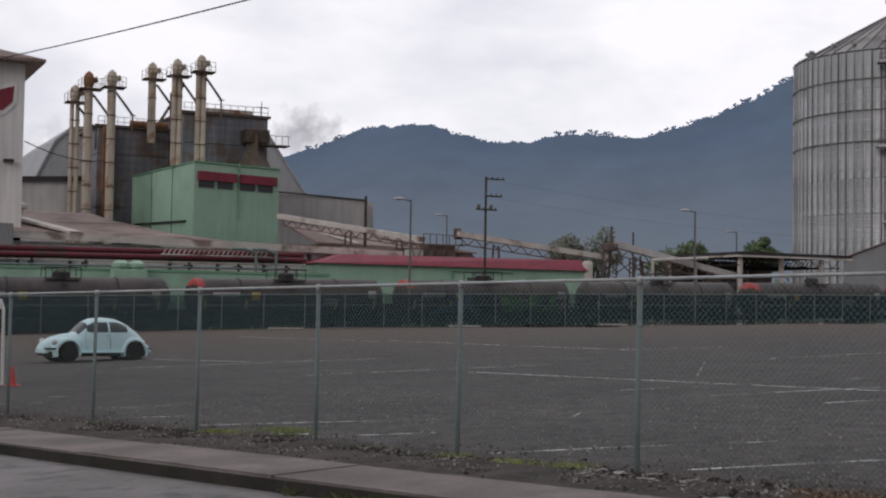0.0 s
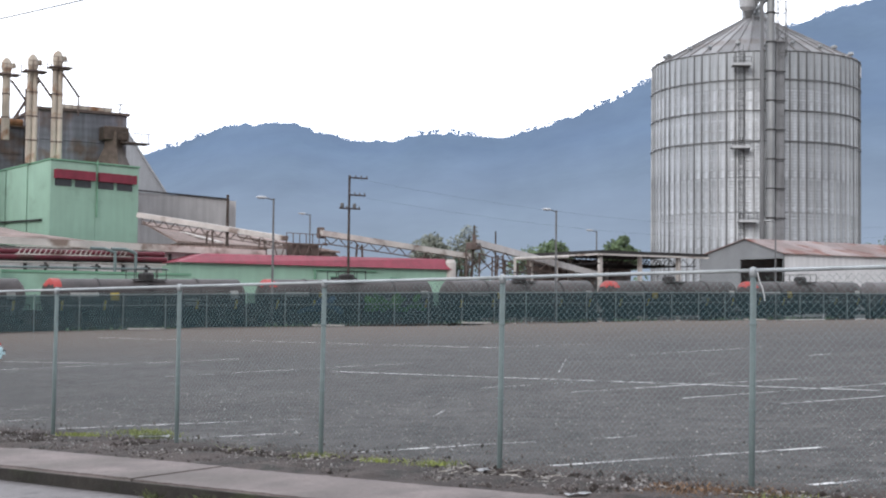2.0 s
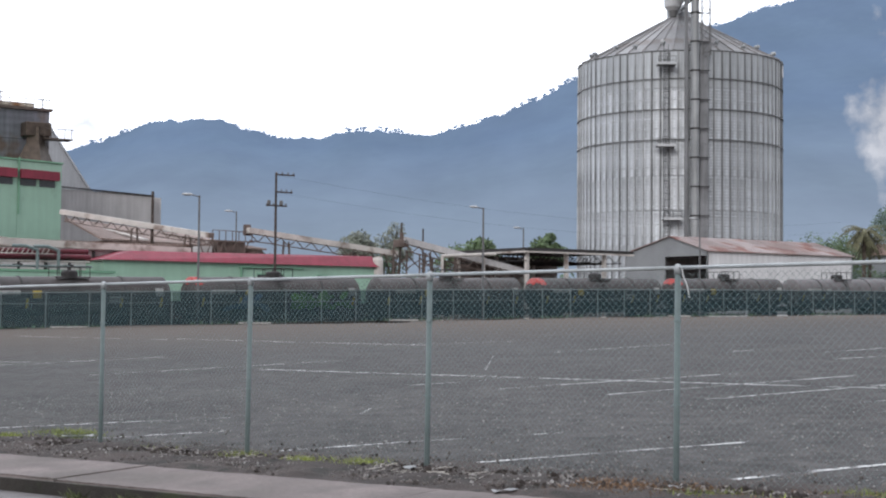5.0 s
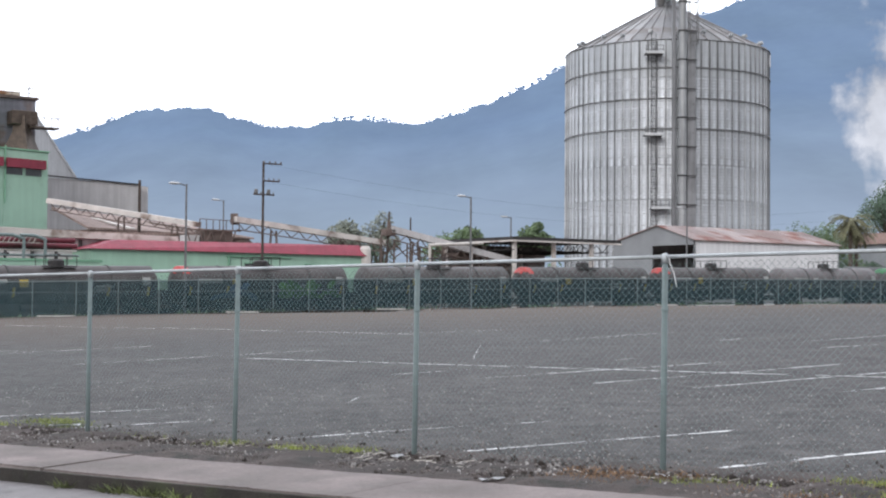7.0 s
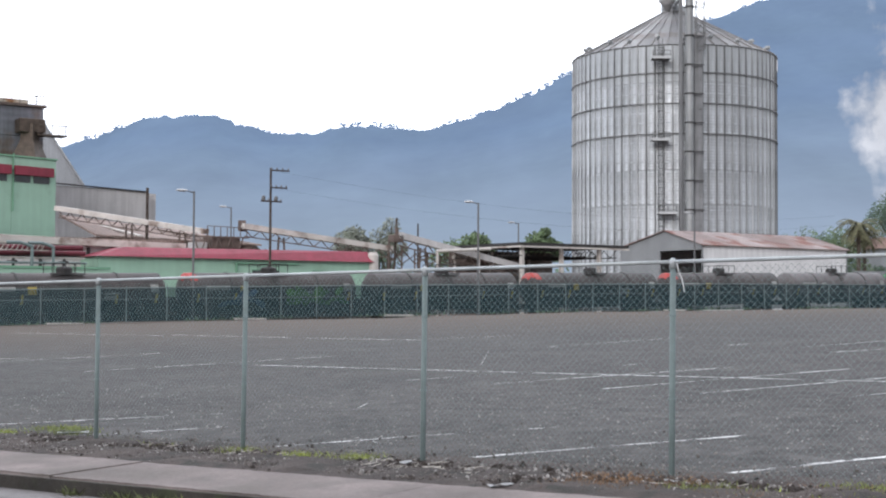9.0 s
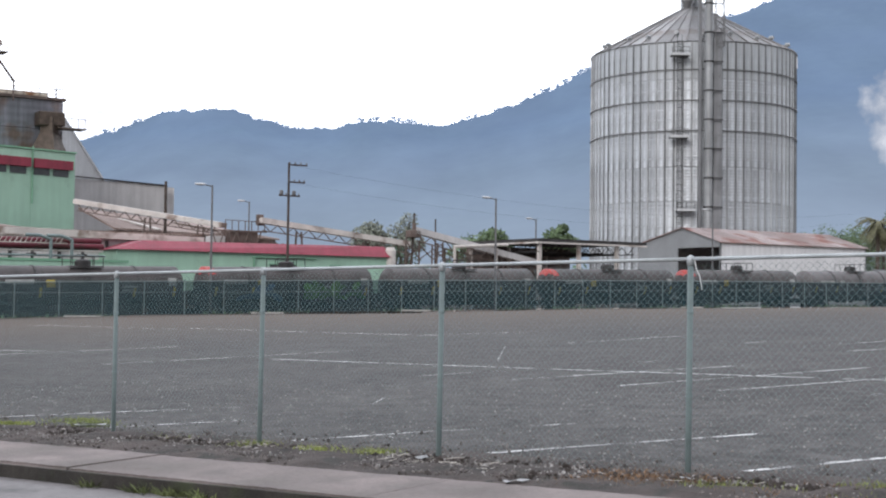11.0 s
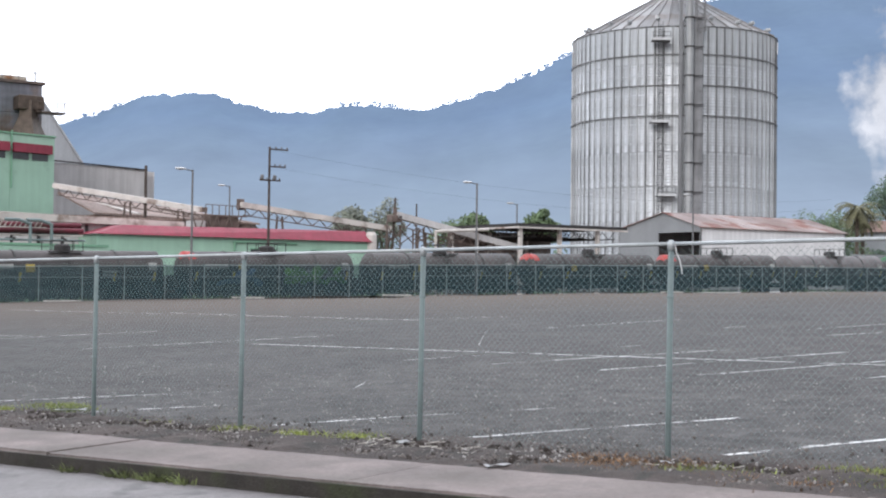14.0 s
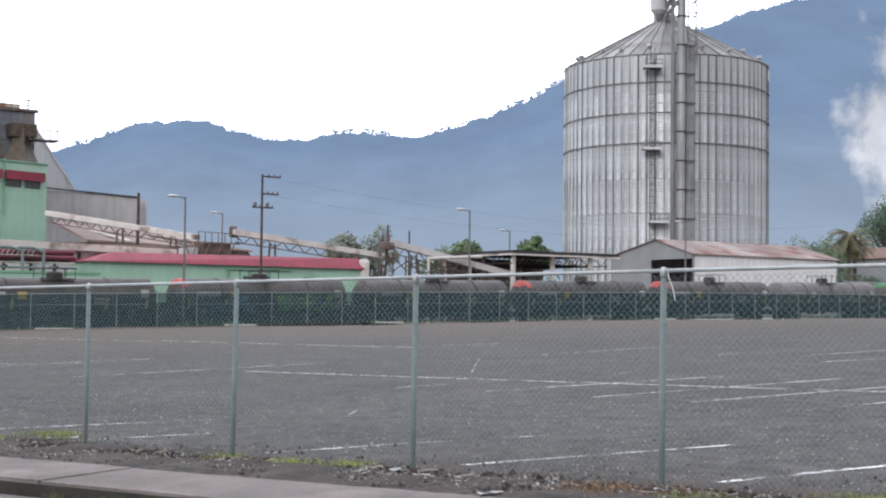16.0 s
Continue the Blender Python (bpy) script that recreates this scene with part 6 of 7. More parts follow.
def scatter():
    rnd = random.Random(12)

    base = bmesh.new()
    bmesh.ops.create_icosphere(base, subdivisions=1, radius=1)
    ball = [v.co.copy() for v in base.verts]
    base.verts.index_update()
    tris = [tuple(v.index for v in f.verts) for f in base.faces]
    base.free()

    def lump(heap, p, r, flat=0.6):
        m = Euler((rnd.uniform(0, 6), rnd.uniform(0, 6), rnd.uniform(0, 6))).to_matrix()
        k, wide = len(heap[0]), rnd.uniform(0.6, 1)
        for c in ball:
            j = Vector((rnd.uniform(-1, 1), rnd.uniform(-1, 1), rnd.uniform(-1, 1))) * r * 0.22
            heap[0].append(tuple(p + m @ Vector((c.x * r, c.y * r * wide, c.z * r * flat)) + j))
        heap[1].extend((k + i, k + j, k + q) for i, j, q in tris)

    def pile(name, heap, material, label, category):
        me = bpy.data.meshes.new(name)
        me.from_pydata(heap[0], [], heap[1])
        me.materials.append(material)
        tagged(new(name, me), label, category, kind="stuff")
    bm = ([], [])
    for _ in range(9000):
        n = N_BACK - 0.15 + abs(rnd.gauss(0, 1)) * 1.0 + 0.35
        s = rnd.uniform(-24, -2)
        r = 0.006 + 0.020 * rnd.random() ** 4
        lump(bm, street(s, n, 0.02 + r * 0.2), r)
    pile("verge_stones", bm, M_STONE, "scattered small stones and grit along the fence", "stones")
    bm = ([], [])
    for _ in range(6500):
        s, n = rnd.uniform(-45, 6), N_FENCE - 0.2 + rnd.random() ** 2.4 * 22
        r = 0.006 + 0.018 * rnd.random() ** 4
        lump(bm, street(s, n, r * 0.3), r)
    pale = ([], [])
    for _ in range(6500):
        s, n = rnd.uniform(-23, -1), N_FENCE - 0.9 + rnd.random() ** 1.7 * 9.5
        r = 0.005 + 0.012 * rnd.random() ** 3
        lump(pale, street(s, n, r * 0.3), r)
    for _ in range(1500):
        s, n = rnd.uniform(-23, -1), N_FENCE - 0.5 + rnd.gauss(0, 0.3)
        if n < N_BACK + 0.05:
            continue
        r = 0.006 + 0.018 * rnd.random() ** 4
        lump(pale, street(s, n, 0.03 + r * 0.2), r)
    pile("pale_grit", pale, M_GRIT, "pale crumbs of gravel on the asphalt inside the fence", "gravel")
    pile("yard_grit", bm, M_STONE, "loose grit scattered over the asphalt yard", "stones")
    bm = ([], [])
    for s0, cnt, w in ((-21.5, 20, 1.1), (-18.4, 34, 0.9), (-17.0, 22, 0.5), (-15.2, 10, 0.4), (-13.3, 14, 0.8), (-9.1, 8, 0.3), (-7.2, 22, 1.2), (-4.2, 16, 1.2), (-11.4, 8, 0.9)):
        for _ in range(cnt * 5):
            s = s0 + rnd.gauss(0, w * 0.8)
            n = N_FENCE - 0.28 + rnd.gauss(0, 0.15)
            lump(bm, street(s, n, 0.02), 0.012 + 0.045 * rnd.random() ** 2.5, 0.6)
    for _ in range(5200):
        s, n = rnd.uniform(-24, -1), N_FENCE - 0.45 + rnd.gauss(0, 0.34)
        if n < N_BACK + 0.04 or noise.noise((s * 0.7, n * 1.6, 2)) < -0.12:
            continue
        lump(bm, street(s, n, 0.018), 0.007 + 0.028 * rnd.random() ** 3, 0.6)
    pile("earth_clods", bm, M_CLOD, "dark clods of earth and rotten leaves along the fence", "earth")
    bm = bmesh.new()
    for s0, n0, cnt, w in ((-16.55, 11.3, 420, 0.22), (-16.0, 12.05, 420, 0.3), (-15.4, 11.7, 160, 0.3), (-11.6, 11.1, 240, 0.14), (-10.55, 11.0, 240, 0.18), (-9.8, 11.12, 260, 0.2), (-5.4, 10.6, 240, 0.25), (-4.2, 11.1, 420, 0.22), (-3.6, 10.5, 700, 0.3), (-20.3, 11.1, 90, 0.5), (-13.4, 11.2, 50, 0.4)):
        for _ in range(cnt):
            p = street(s0 + rnd.gauss(0, w), n0 + rnd.gauss(0, 0.13), 0.01)
            a = rnd.uniform(0, 6.28)
            d = Vector((math.cos(a), math.sin(a), 0)) * rnd.uniform(0.005, 0.011)
            h = rnd.uniform(0.02, 0.07)
            q = p + Vector((rnd.gauss(0, 0.035), rnd.gauss(0, 0.035), h))
            bm.faces.new([bm.verts.new(c) for c in (p - d, p + d, q)])
    solid("verge_grass", bm, M_GRASS, "sparse yellow-green grass tufts under the fence", "grass", "stuff")
    bm = bmesh.new()
    for _ in range(5200):
        p = street(rnd.uniform(-7.0, -1.5), rnd.gauss(10.65, 0.24), 0.01)
        if noise.noise((p.x * 1.3, p.y * 1.3, 4)) < -0.1:
            continue
        a = rnd.uniform(0, 6.28)
        d = Vector((math.cos(a), math.sin(a), 0)) * rnd.uniform(0.005, 0.01)
        q = p + Vector((rnd.gauss(0, 0.04), rnd.gauss(0, 0.04), rnd.uniform(0.015, 0.06)))
        bm.faces.new([bm.verts.new(c) for c in (p - d, p + d, q)])
    solid("withered_grass", bm, M_DRYGRASS, "withered brown grass on the verge", "grass", "stuff")
    bm = bmesh.new()
    for s0, cnt, w in ((-11.35, 60, 0.07), (-10.6, 90, 0.1), (-10.1, 150, 0.12), (-9.7, 60, 0.08)):
        for _ in range(cnt):
            s = s0 + rnd.gauss(0, w)
            p = street(s, N_KERB - 0.05 + rnd.gauss(0, 0.025), -0.15)
            a = rnd.uniform(0, 6.28)
            d = Vector((math.cos(a), math.sin(a), 0)) * rnd.uniform(0.007, 0.014)
            h = rnd.uniform(0.04, 0.13)
            q = p + Vector((rnd.gauss(0, 0.09), rnd.gauss(0, 0.07), h))
            mid = p.lerp(q, 0.55) + d * 0.7
            bm.faces.new([bm.verts.new(c) for c in (p - d * 0.5, p + d * 0.5, mid, q)])
    solid("kerb_weeds", bm, M_WEED, "green weeds growing out of the kerb joint", "weeds", "stuff")
    bm = bmesh.new()
    for s0, n0, cnt in ((-8.55, 10.75, 26), (-9.2, 11.0, 8), (-11.2, 11.05, 8), (-12.6, 11.1, 5), (-15.0, 11.0, 4), (-6.0, 10.9, 5), (-10.0, 11.1, 5)):
        for _ in range(cnt):
            p = street(s0 + rnd.gauss(0, 0.45), n0 + rnd.gauss(0, 0.12), 0.025)
            a = rnd.gauss(0.2, 0.9)
            d = Vector((math.cos(a), math.sin(a), 0)) * rnd.uniform(0.03, 0.13)
            rod(bm, p - d, p + d + Vector((0, 0, 0.012)), 0.0045, n=4)
    solid("dry_stalks", bm, M_STRAW, "pale dry stalks lying on the verge", "straw", "stuff")


def build_litter():
    rnd = random.Random(31)
    for s0, n0, w, turn in ((-7.15, 9.98, 0.11, 20), (-15.25, 11.62, 0.2, 10), (-8.95, 10.9, 0.09, 50), (-12.4, 11.0, 0.07, 70), (-5.9, 10.75, 0.06, 0)):
        bm = bmesh.new()
        top = [[bm.verts.new((w * (i / 3 - 0.5) * 2, w * (j / 2 - 0.5), 0.02 + rnd.uniform(0, 0.03))) for j in range(3)] for i in range(4)]
        for i in range(3):
            for j in range(2):
                bm.faces.new((top[i][j], top[i + 1][j], top[i + 1][j + 1], top[i][j + 1]))
        bmesh.ops.solidify(bm, geom=bm.faces[:], thickness=0.006)
        solid("paper_scrap", bm, M_LAMPHEAD, "crumpled pale scrap of litter on the earth verge", "litter", m=Matrix.Translation(street(s0, n0, 0.012)) @ pose(0, 0, 0, 0, 0, turn))


build_track()
build_train()
build_far_fence()
build_fence()
build_lines()
scatter()
build_litter()


# ---------------------------------------------------------------- poles, lamps and cables
def lamp_post(s, v, top, arm, label, tall=0.0):
    """A street lamp: tapered post, short arm, cobra head. arm: reach along the railway."""
    z = plant_ground(s, v) - (0.5 if v > -7 else 0)
    t = thing("street_lamp", plant(s, v, z), label, "street lamp", "lamps of the plant")
    h = top - z
    bm = bmesh.new()
    rod(bm, (0, 0, 0), (0, 0, h + 0.08), 0.11, 0.075, 8)
    part("post", bm, M_LAMPPOLE, t)
    bm = bmesh.new()
    rod(bm, (0, 0, h - 0.02), (arm * 0.75, 0, h + 0.1), 0.045, n=6)
    part("arm", bm, M_LAMPPOLE, t)
    bm = bmesh.new()
    d = 1 if arm > 0 else -1
    c = Matrix.Translation((arm * 0.75 + d * 0.35, 0, h + 0.12)) @ Matrix.Diagonal((0.48, 0.2, 0.11, 1))
    bmesh.ops.create_uvsphere(bm, u_segments=12, v_segments=8, radius=1, matrix=c)
    part("lamp_head", bm, M_LAMPHEAD, t, smooth=True)


def wood_pole(s, v, top, label, arms=(), lean=0.0, r=0.135):
    z = plant_ground(s, v) - 0.5
    t = thing("utility_pole", plant(s, v, z) @ pose(0, 0, 0, 0, lean, 0), label, "utility pole")
    h = top - z
    bm = bmesh.new()
    rod(bm, (0, 0, 0), (0, 0, h), r, r * 0.7, 10)
    part("pole", bm, M_WOODPOLE, t)
    for zz, x0, x1 in arms:
        bm = bmesh.new()
        beam(bm, (x0, -0.15, zz - z), (x1, -0.15, zz - z), 0.11, 0.12)
        arm_ob = part("crossarm", bm, M_WOODPOLE, t)
        for k in range(4):
            x = x0 + (x1 - x0) * (0.05 + 0.3 * k)
            bm = bmesh.new()
            lathe(bm, [(0.03, zz - z + 0.06), (0.07, zz - z + 0.1), (0.07, zz - z + 0.2), (0.03, zz - z + 0.24)], 8, x, -0.15)
            part("insulator", bm, M_LAMPPOLE, arm_ob)
    return t


def cable(pts, r, label):
    bm = bmesh.new()
    pts = [Vector(p) for p in pts]
    rings = []
    for i, p in enumerate(pts):
        d = (pts[min(i + 1, len(pts) - 1)] - pts[max(i - 1, 0)]).normalized()
        u = d.cross(Vector((0, 0, 1))).normalized()
        w = u.cross(d)
        rings.append([bm.verts.new(p + (u * math.cos(k * 1.2566) + w * math.sin(k * 1.2566)) * r) for k in range(5)])
    for a, b in zip(rings, rings[1:]):
        for k in range(5):
            bm.faces.new((a[k], a[(k + 1) % 5], b[(k + 1) % 5], b[k]))
    bm.faces.new(list(reversed(rings[0])))
    bm.faces.new(rings[-1])
    solid("overhead_cable", bm, M_CABLE, label, "cable")


def sagging(a, b, sag, k=14):
    a, b = Vector(a), Vector(b)
    return [a.lerp(b, i / k) - Vector((0, 0, sag * 4 * (i / k) * (1 - i / k))) for i in range(k + 1)]


def build_poles():
    lamp_post(-26.6, -5, 10.0, -0.85, "grey street lamp with single arm beside the railway")
    lamp_post(-0.2, -5, 10.3, -0.85, "grey street lamp with single arm beside the railway")
    lamp_post(22.9, 20, 10.5, -0.8, "slim street lamp behind the canopy")
    lamp_post(35.0, 5, 11.3, -1.0, "grey street lamp in front of the shed")
    lamp_post(-4.7, 35, 11.9, -0.8, "slim street lamp among the conveyors")
    wood_pole(-15.1, 5, 13.3, "dark wooden utility pole with two crossarms", ((10.4, -1.0, 1.0), (13.1, -0.1, 1.7), (11.6, -0.1, 1.5)))
    wood_pole(-16.3, 30, 13.2, "plain dark wooden pole", r=0.2)
    wood_pole(1.6, 12, 10.0, "leaning dark wooden pole by the conveyor", lean=3.0)
    wood_pole(22.6, 40, 11.4, "thin dark pole behind the canopy", r=0.14)
    wood_pole(-57.5, 6, 9.8, "dark pole beside the hall", ((9.6, -0.6, 0.6),), r=0.13)
    # transformer box and equipment on the crossarm
    t = thing("pole_transformer", plant(-15.1, 4.6, 10.46), "small grey transformer boxes on the pole crossarm", "transformer")
    for x in (-0.75, 0.45):
        bm = bmesh.new()
        lathe(bm, [(0.12, 0.0), (0.16, 0.05), (0.16, 0.35), (0.06, 0.42)], 10, x, 0.25)
        part("canister", bm, M_LAMPPOLE, t)
    far = plant(-15.1, 5, 13.1).translation
    cable(sagging(far, plant(70, 16, 13.0).translation, 2.0), 0.006, "thin black overhead wire over the railway")
    cable(sagging(plant(-15.1, 5, 11.6).translation, plant(70, 16, 11.8).translation, 2.0), 0.006, "thin black overhead wire over the railway")
    cable(sagging(plant(-56.0, 18, 21.6).translation, (-12, 60, 16.9), 0.2), 0.045, "black power cable running up from the white tower roof")
    cable(sagging(plant(-51.9, 20, 15.5).translation, plant(-38.0, 55, 17.8).translation, 0.6), 0.05, "black cable between tower and stacks")


# ---------------------------------------------------------------- parked car
CAR_TOP = [(2.0, 0.50), (1.9, 0.66), (1.6, 0.82), (1.2, 0.92), (0.84, 0.965), (0.62, 1.19), (0.42, 1.37), (0.2, 1.46), (-0.2, 1.5), (-0.65, 1.45), (-1.05, 1.29), (-1.45, 1.01), (-1.8, 0.70), (-2.0, 0.46)]
CAR_WIDE = [(2.0, 0.30), (1.9, 0.36), (1.6, 0.45), (1.2, 0.56), (0.84, 0.66), (0.42, 0.70), (-0.2, 0.71), (-0.65, 0.70), (-1.05, 0.65), (-1.45, 0.55), (-1.8, 0.42), (-2.0, 0.32)]


def interp(table, x):
    for (a, p), (b, q) in zip(table, table[1:]):
        if b <= x <= a:
            return p + (q - p) * (a - x) / (a - b)
    return table[0][1] if x > table[0][0] else table[-1][1]


def car_point(x, ang, out=0.0):
    """A point of the car's shell: x along it, ang round the section from the sill (0) over the roof to the far sill (pi)."""
    zt, w, zb, e = interp(CAR_TOP, x), interp(CAR_WIDE, x), 0.28, 2 / 2.7
    c, s = math.cos(ang), math.sin(ang)
    y = math.copysign(abs(c) ** e, c) * w
    z = zb + (zt - zb) * abs(s) ** e
    n = Vector((0.0, c / w, s / (zt - zb))).normalized()
    return Vector((x, y, z)) + n * out


def car_patch(xa, xb, lo, hi, out, k=8):
    """A patch of the shell between two stations; lo and hi give heights there, as functions of x."""
    bm = bmesh.new()
    for sgn in (1, -1):
        rows = []
        for i in range(k + 1):
            x = xa + (xb - xa) * i / k
            zt, zb, e = interp(CAR_TOP, x), 0.28, 2 / 2.7
            row = []
            for z in [lo(x) + (hi(x) - lo(x)) * j / 3 for j in range(4)]:
                s = min(1.0, ((z - zb) / (zt - zb)) ** (1 / e))
                a = math.asin(s)
                p = car_point(x, a, out)
                row.append(bm.verts.new((p.x, p.y * sgn, p.z)))
            rows.append(row)
        for p, q in zip(rows, rows[1:]):
            for j in range(3):
                bm.faces.new((p[j], q[j], q[j + 1], p[j + 1]))
    bmesh.ops.recalc_face_normals(bm, faces=bm.faces[:])
    return bm


def build_car():
    x0, y0 = -19.5, 46.3
    t = thing("compact_car", pose(x0, y0, lot(x0, y0) + 0.0, 0, 0, 227.5), "pale blue rounded vintage compact car parked on asphalt", "car")
    bm = bmesh.new()
    xs = [2.0 - 4.0 * i / 46 for i in range(47)]
    rows = []
    for x in xs:
        rows.append([bm.verts.new(car_point(x, math.pi * j / 28)) for j in range(29)])
    for a, b in zip(rows, rows[1:]):
        for j in range(28):
            bm.faces.new((a[j], a[j + 1], b[j + 1], b[j]))
    bm.faces.new(rows[0]), bm.faces.new(list(reversed(rows[-1])))
    bmesh.ops.recalc_face_normals(bm, faces=bm.faces[:])
    body = part("body", bm, M_CARBODY, t, smooth=True)
    bm = bmesh.new()
    box(bm, -1.75, 1.82, -0.6, 0.6, 0.17, 0.34)
    part("floor_pan", bm, M_BLACK, t)
    # glass
    part("door_window", car_patch(0.52, -0.22, lambda x: 0.99, lambda x: min(1.33, interp(CAR_TOP, x) - 0.12), 0.008), M_CARGLASS, t)
    part("quarter_window", car_patch(-0.30, -0.98, lambda x: 0.99, lambda x: max(1.02, min(1.33, interp(CAR_TOP, x) - 0.13)), 0.008), M_CARGLASS, t)
    for nm, xa, xb, a0 in (("windscreen", 0.80, 0.47, 0.30), ("rear_window", -0.92, -1.25, 0.36)):
        bm = bmesh.new()
        rows = []
        for i in range(7):
            x = xa + (xb - xa) * i / 6
            rows.append([bm.verts.new(car_point(x, math.pi * (a0 + (1 - 2 * a0) * j / 10), 0.010) + Vector((0.006 if xa > 0 else -0.006, 0, 0))) for j in range(11)])
        for a, b in zip(rows, rows[1:]):
            for j in range(10):
                bm.faces.new((a[j], a[j + 1], b[j + 1], b[j]))
        bmesh.ops.recalc_face_normals(bm, faces=bm.faces[:])
        part(nm, bm, M_CARGLASS, t)
    # door seams, handle, trim
    for sgn in (1, -1):
        bm = bmesh.new()
        for x in (0.60, -0.27):
            for i in range(5):
                zA, zB = 0.42 + i * 0.11, 0.42 + (i + 1) * 0.11
                pa, pb = [], []
                for z in (zA, zB):
                    s = ((z - 0.28) / (interp(CAR_TOP, x) - 0.28)) ** (2.7 / 2)
                    p = car_point(x, math.asin(min(1, s)), 0.003)
                    pa.append(Vector((p.x, p.y * sgn, p.z)))
                beam(bm, pa[0], pa[1], 0.012, 0.008)
        d = part("door_seam", bm, M_BLACK, t)
        bm = bmesh.new()
        rod(bm, (-0.20, sgn * 0.735, 0.88), (-0.05, sgn * 0.735, 0.88), 0.016, n=6)
        part("door_handle", bm, M_CHROME, t)
        bm = bmesh.new()
        box(bm, -0.78, 0.78, sgn * 0.72 - 0.09, sgn * 0.72 + 0.09, 0.29, 0.34, 0.015)
        part("running_board", bm, M_CARBODY, t)
    # fenders: rounded arches swept over the wheels
    for cx, rx, fwd in ((1.22, 0.45, True), (-1.18, 0.46, False)):
        for sgn in (1, -1):
            bm = bmesh.new()
            rows = []
            for i in range(21):
                a = math.radians(-22 + 224 * i / 20)
                row = []
                for j in range(9):
                    u = j / 8
                    y = 0.40 + 0.37 * u
                    grow = 0.13 * math.sqrt(max(0, 1 - u ** 2.6))
                    ca, sa = math.cos(a), math.sin(a)
                    stretch = 1.16 if (ca > 0) == fwd else 1.02
                    row.append(bm.verts.new((cx + (0.365 + grow) * ca * stretch, sgn * y, 0.33 + (0.375 + grow * 1.05) * sa)))
                row.append(bm.verts.new((cx + 0.35 * math.cos(a) * (1.14 if (math.cos(a) > 0) == fwd else 1.0), sgn * 0.74, 0.33 + 0.36 * math.sin(a))))
                rows.append(row)
            for p, q in zip(rows, rows[1:]):
                for j in range(9):
                    bm.faces.new((p[j], q[j], q[j + 1], p[j + 1]))
            bmesh.ops.recalc_face_normals(bm, faces=bm.faces[:])
            fender = part("fender", bm, M_CARBODY, t, smooth=True)
            bm = bmesh.new()
            if fwd:
                bmesh.ops.create_uvsphere(bm, u_segments=14, v_segments=10, radius=0.095, matrix=Matrix.Translation((1.70, sgn * 0.56, 0.65)) @ Matrix.Diagonal((0.7, 1, 1, 1)))
                part("headlight", bm, M_HEADLIGHT, fender, smooth=True)
                bm = bmesh.new()
                bmesh.ops.create_cone(bm, cap_ends=True, segments=16, radius1=0.115, radius2=0.105, depth=0.05, matrix=Matrix.Translation((1.67, sgn * 0.56, 0.65)) @ Matrix.Rotation(math.pi / 2, 4, "Y"))
                part("headlight_rim", bm, M_CHROME, fender)
            else:
                bmesh.ops.create_uvsphere(bm, u_segments=10, v_segments=8, radius=0.08, matrix=Matrix.Translation((-1.66, sgn * 0.58, 0.62)) @ Matrix.Diagonal((0.6, 0.8, 1.1, 1)))
                part("tail_light", bm, M_TAIL, fender, smooth=True)
            bm = bmesh.new()
            lathe(bm, [(0.19, -0.085), (0.30, -0.085), (0.325, -0.05), (0.33, 0.05), (0.30, 0.085), (0.19, 0.085)], 28)
            bm.transform(Matrix.Translation((cx, sgn * 0.64, 0.33)) @ Matrix.Rotation(math.pi / 2, 4, "X"))
            tyre = part("tyre", bm, M_TYRE, t)
            # black disc stands in for the shade inside the wheel arch
            shade_disc = bmesh.new()
            rod(shade_disc, (cx, sgn * 0.36, 0.36), (cx, sgn * 0.60, 0.36), 0.4, n=24)
            part("wheel_well", shade_disc, M_BLACK, t)
            bm = bmesh.new()
            lathe(bm, [(0.05, -0.06), (0.19, -0.04), (0.19, 0.04), (0.12, 0.06)], 20)
            bm.transform(Matrix.Translation((cx, sgn * 0.655, 0.33)) @ Matrix.Rotation(math.pi / 2, 4, "X"))
            part("rim", bm, M_BLACK, tyre)
    for x, nm in ((1.93, "front_bumper"), (-1.93, "rear_bumper")):
        bm = bmesh.new()
        d = 1 if x > 0 else -1
        tube(bm, [(x - d * 0.22, -0.74, 0.44), (x - d * 0.05, -0.6, 0.44), (x + d * 0.04, 0, 0.44), (x - d * 0.05, 0.6, 0.44), (x - d * 0.22, 0.74, 0.44)], 0.032, 8)
        part(nm, bm, M_BLACK, t)


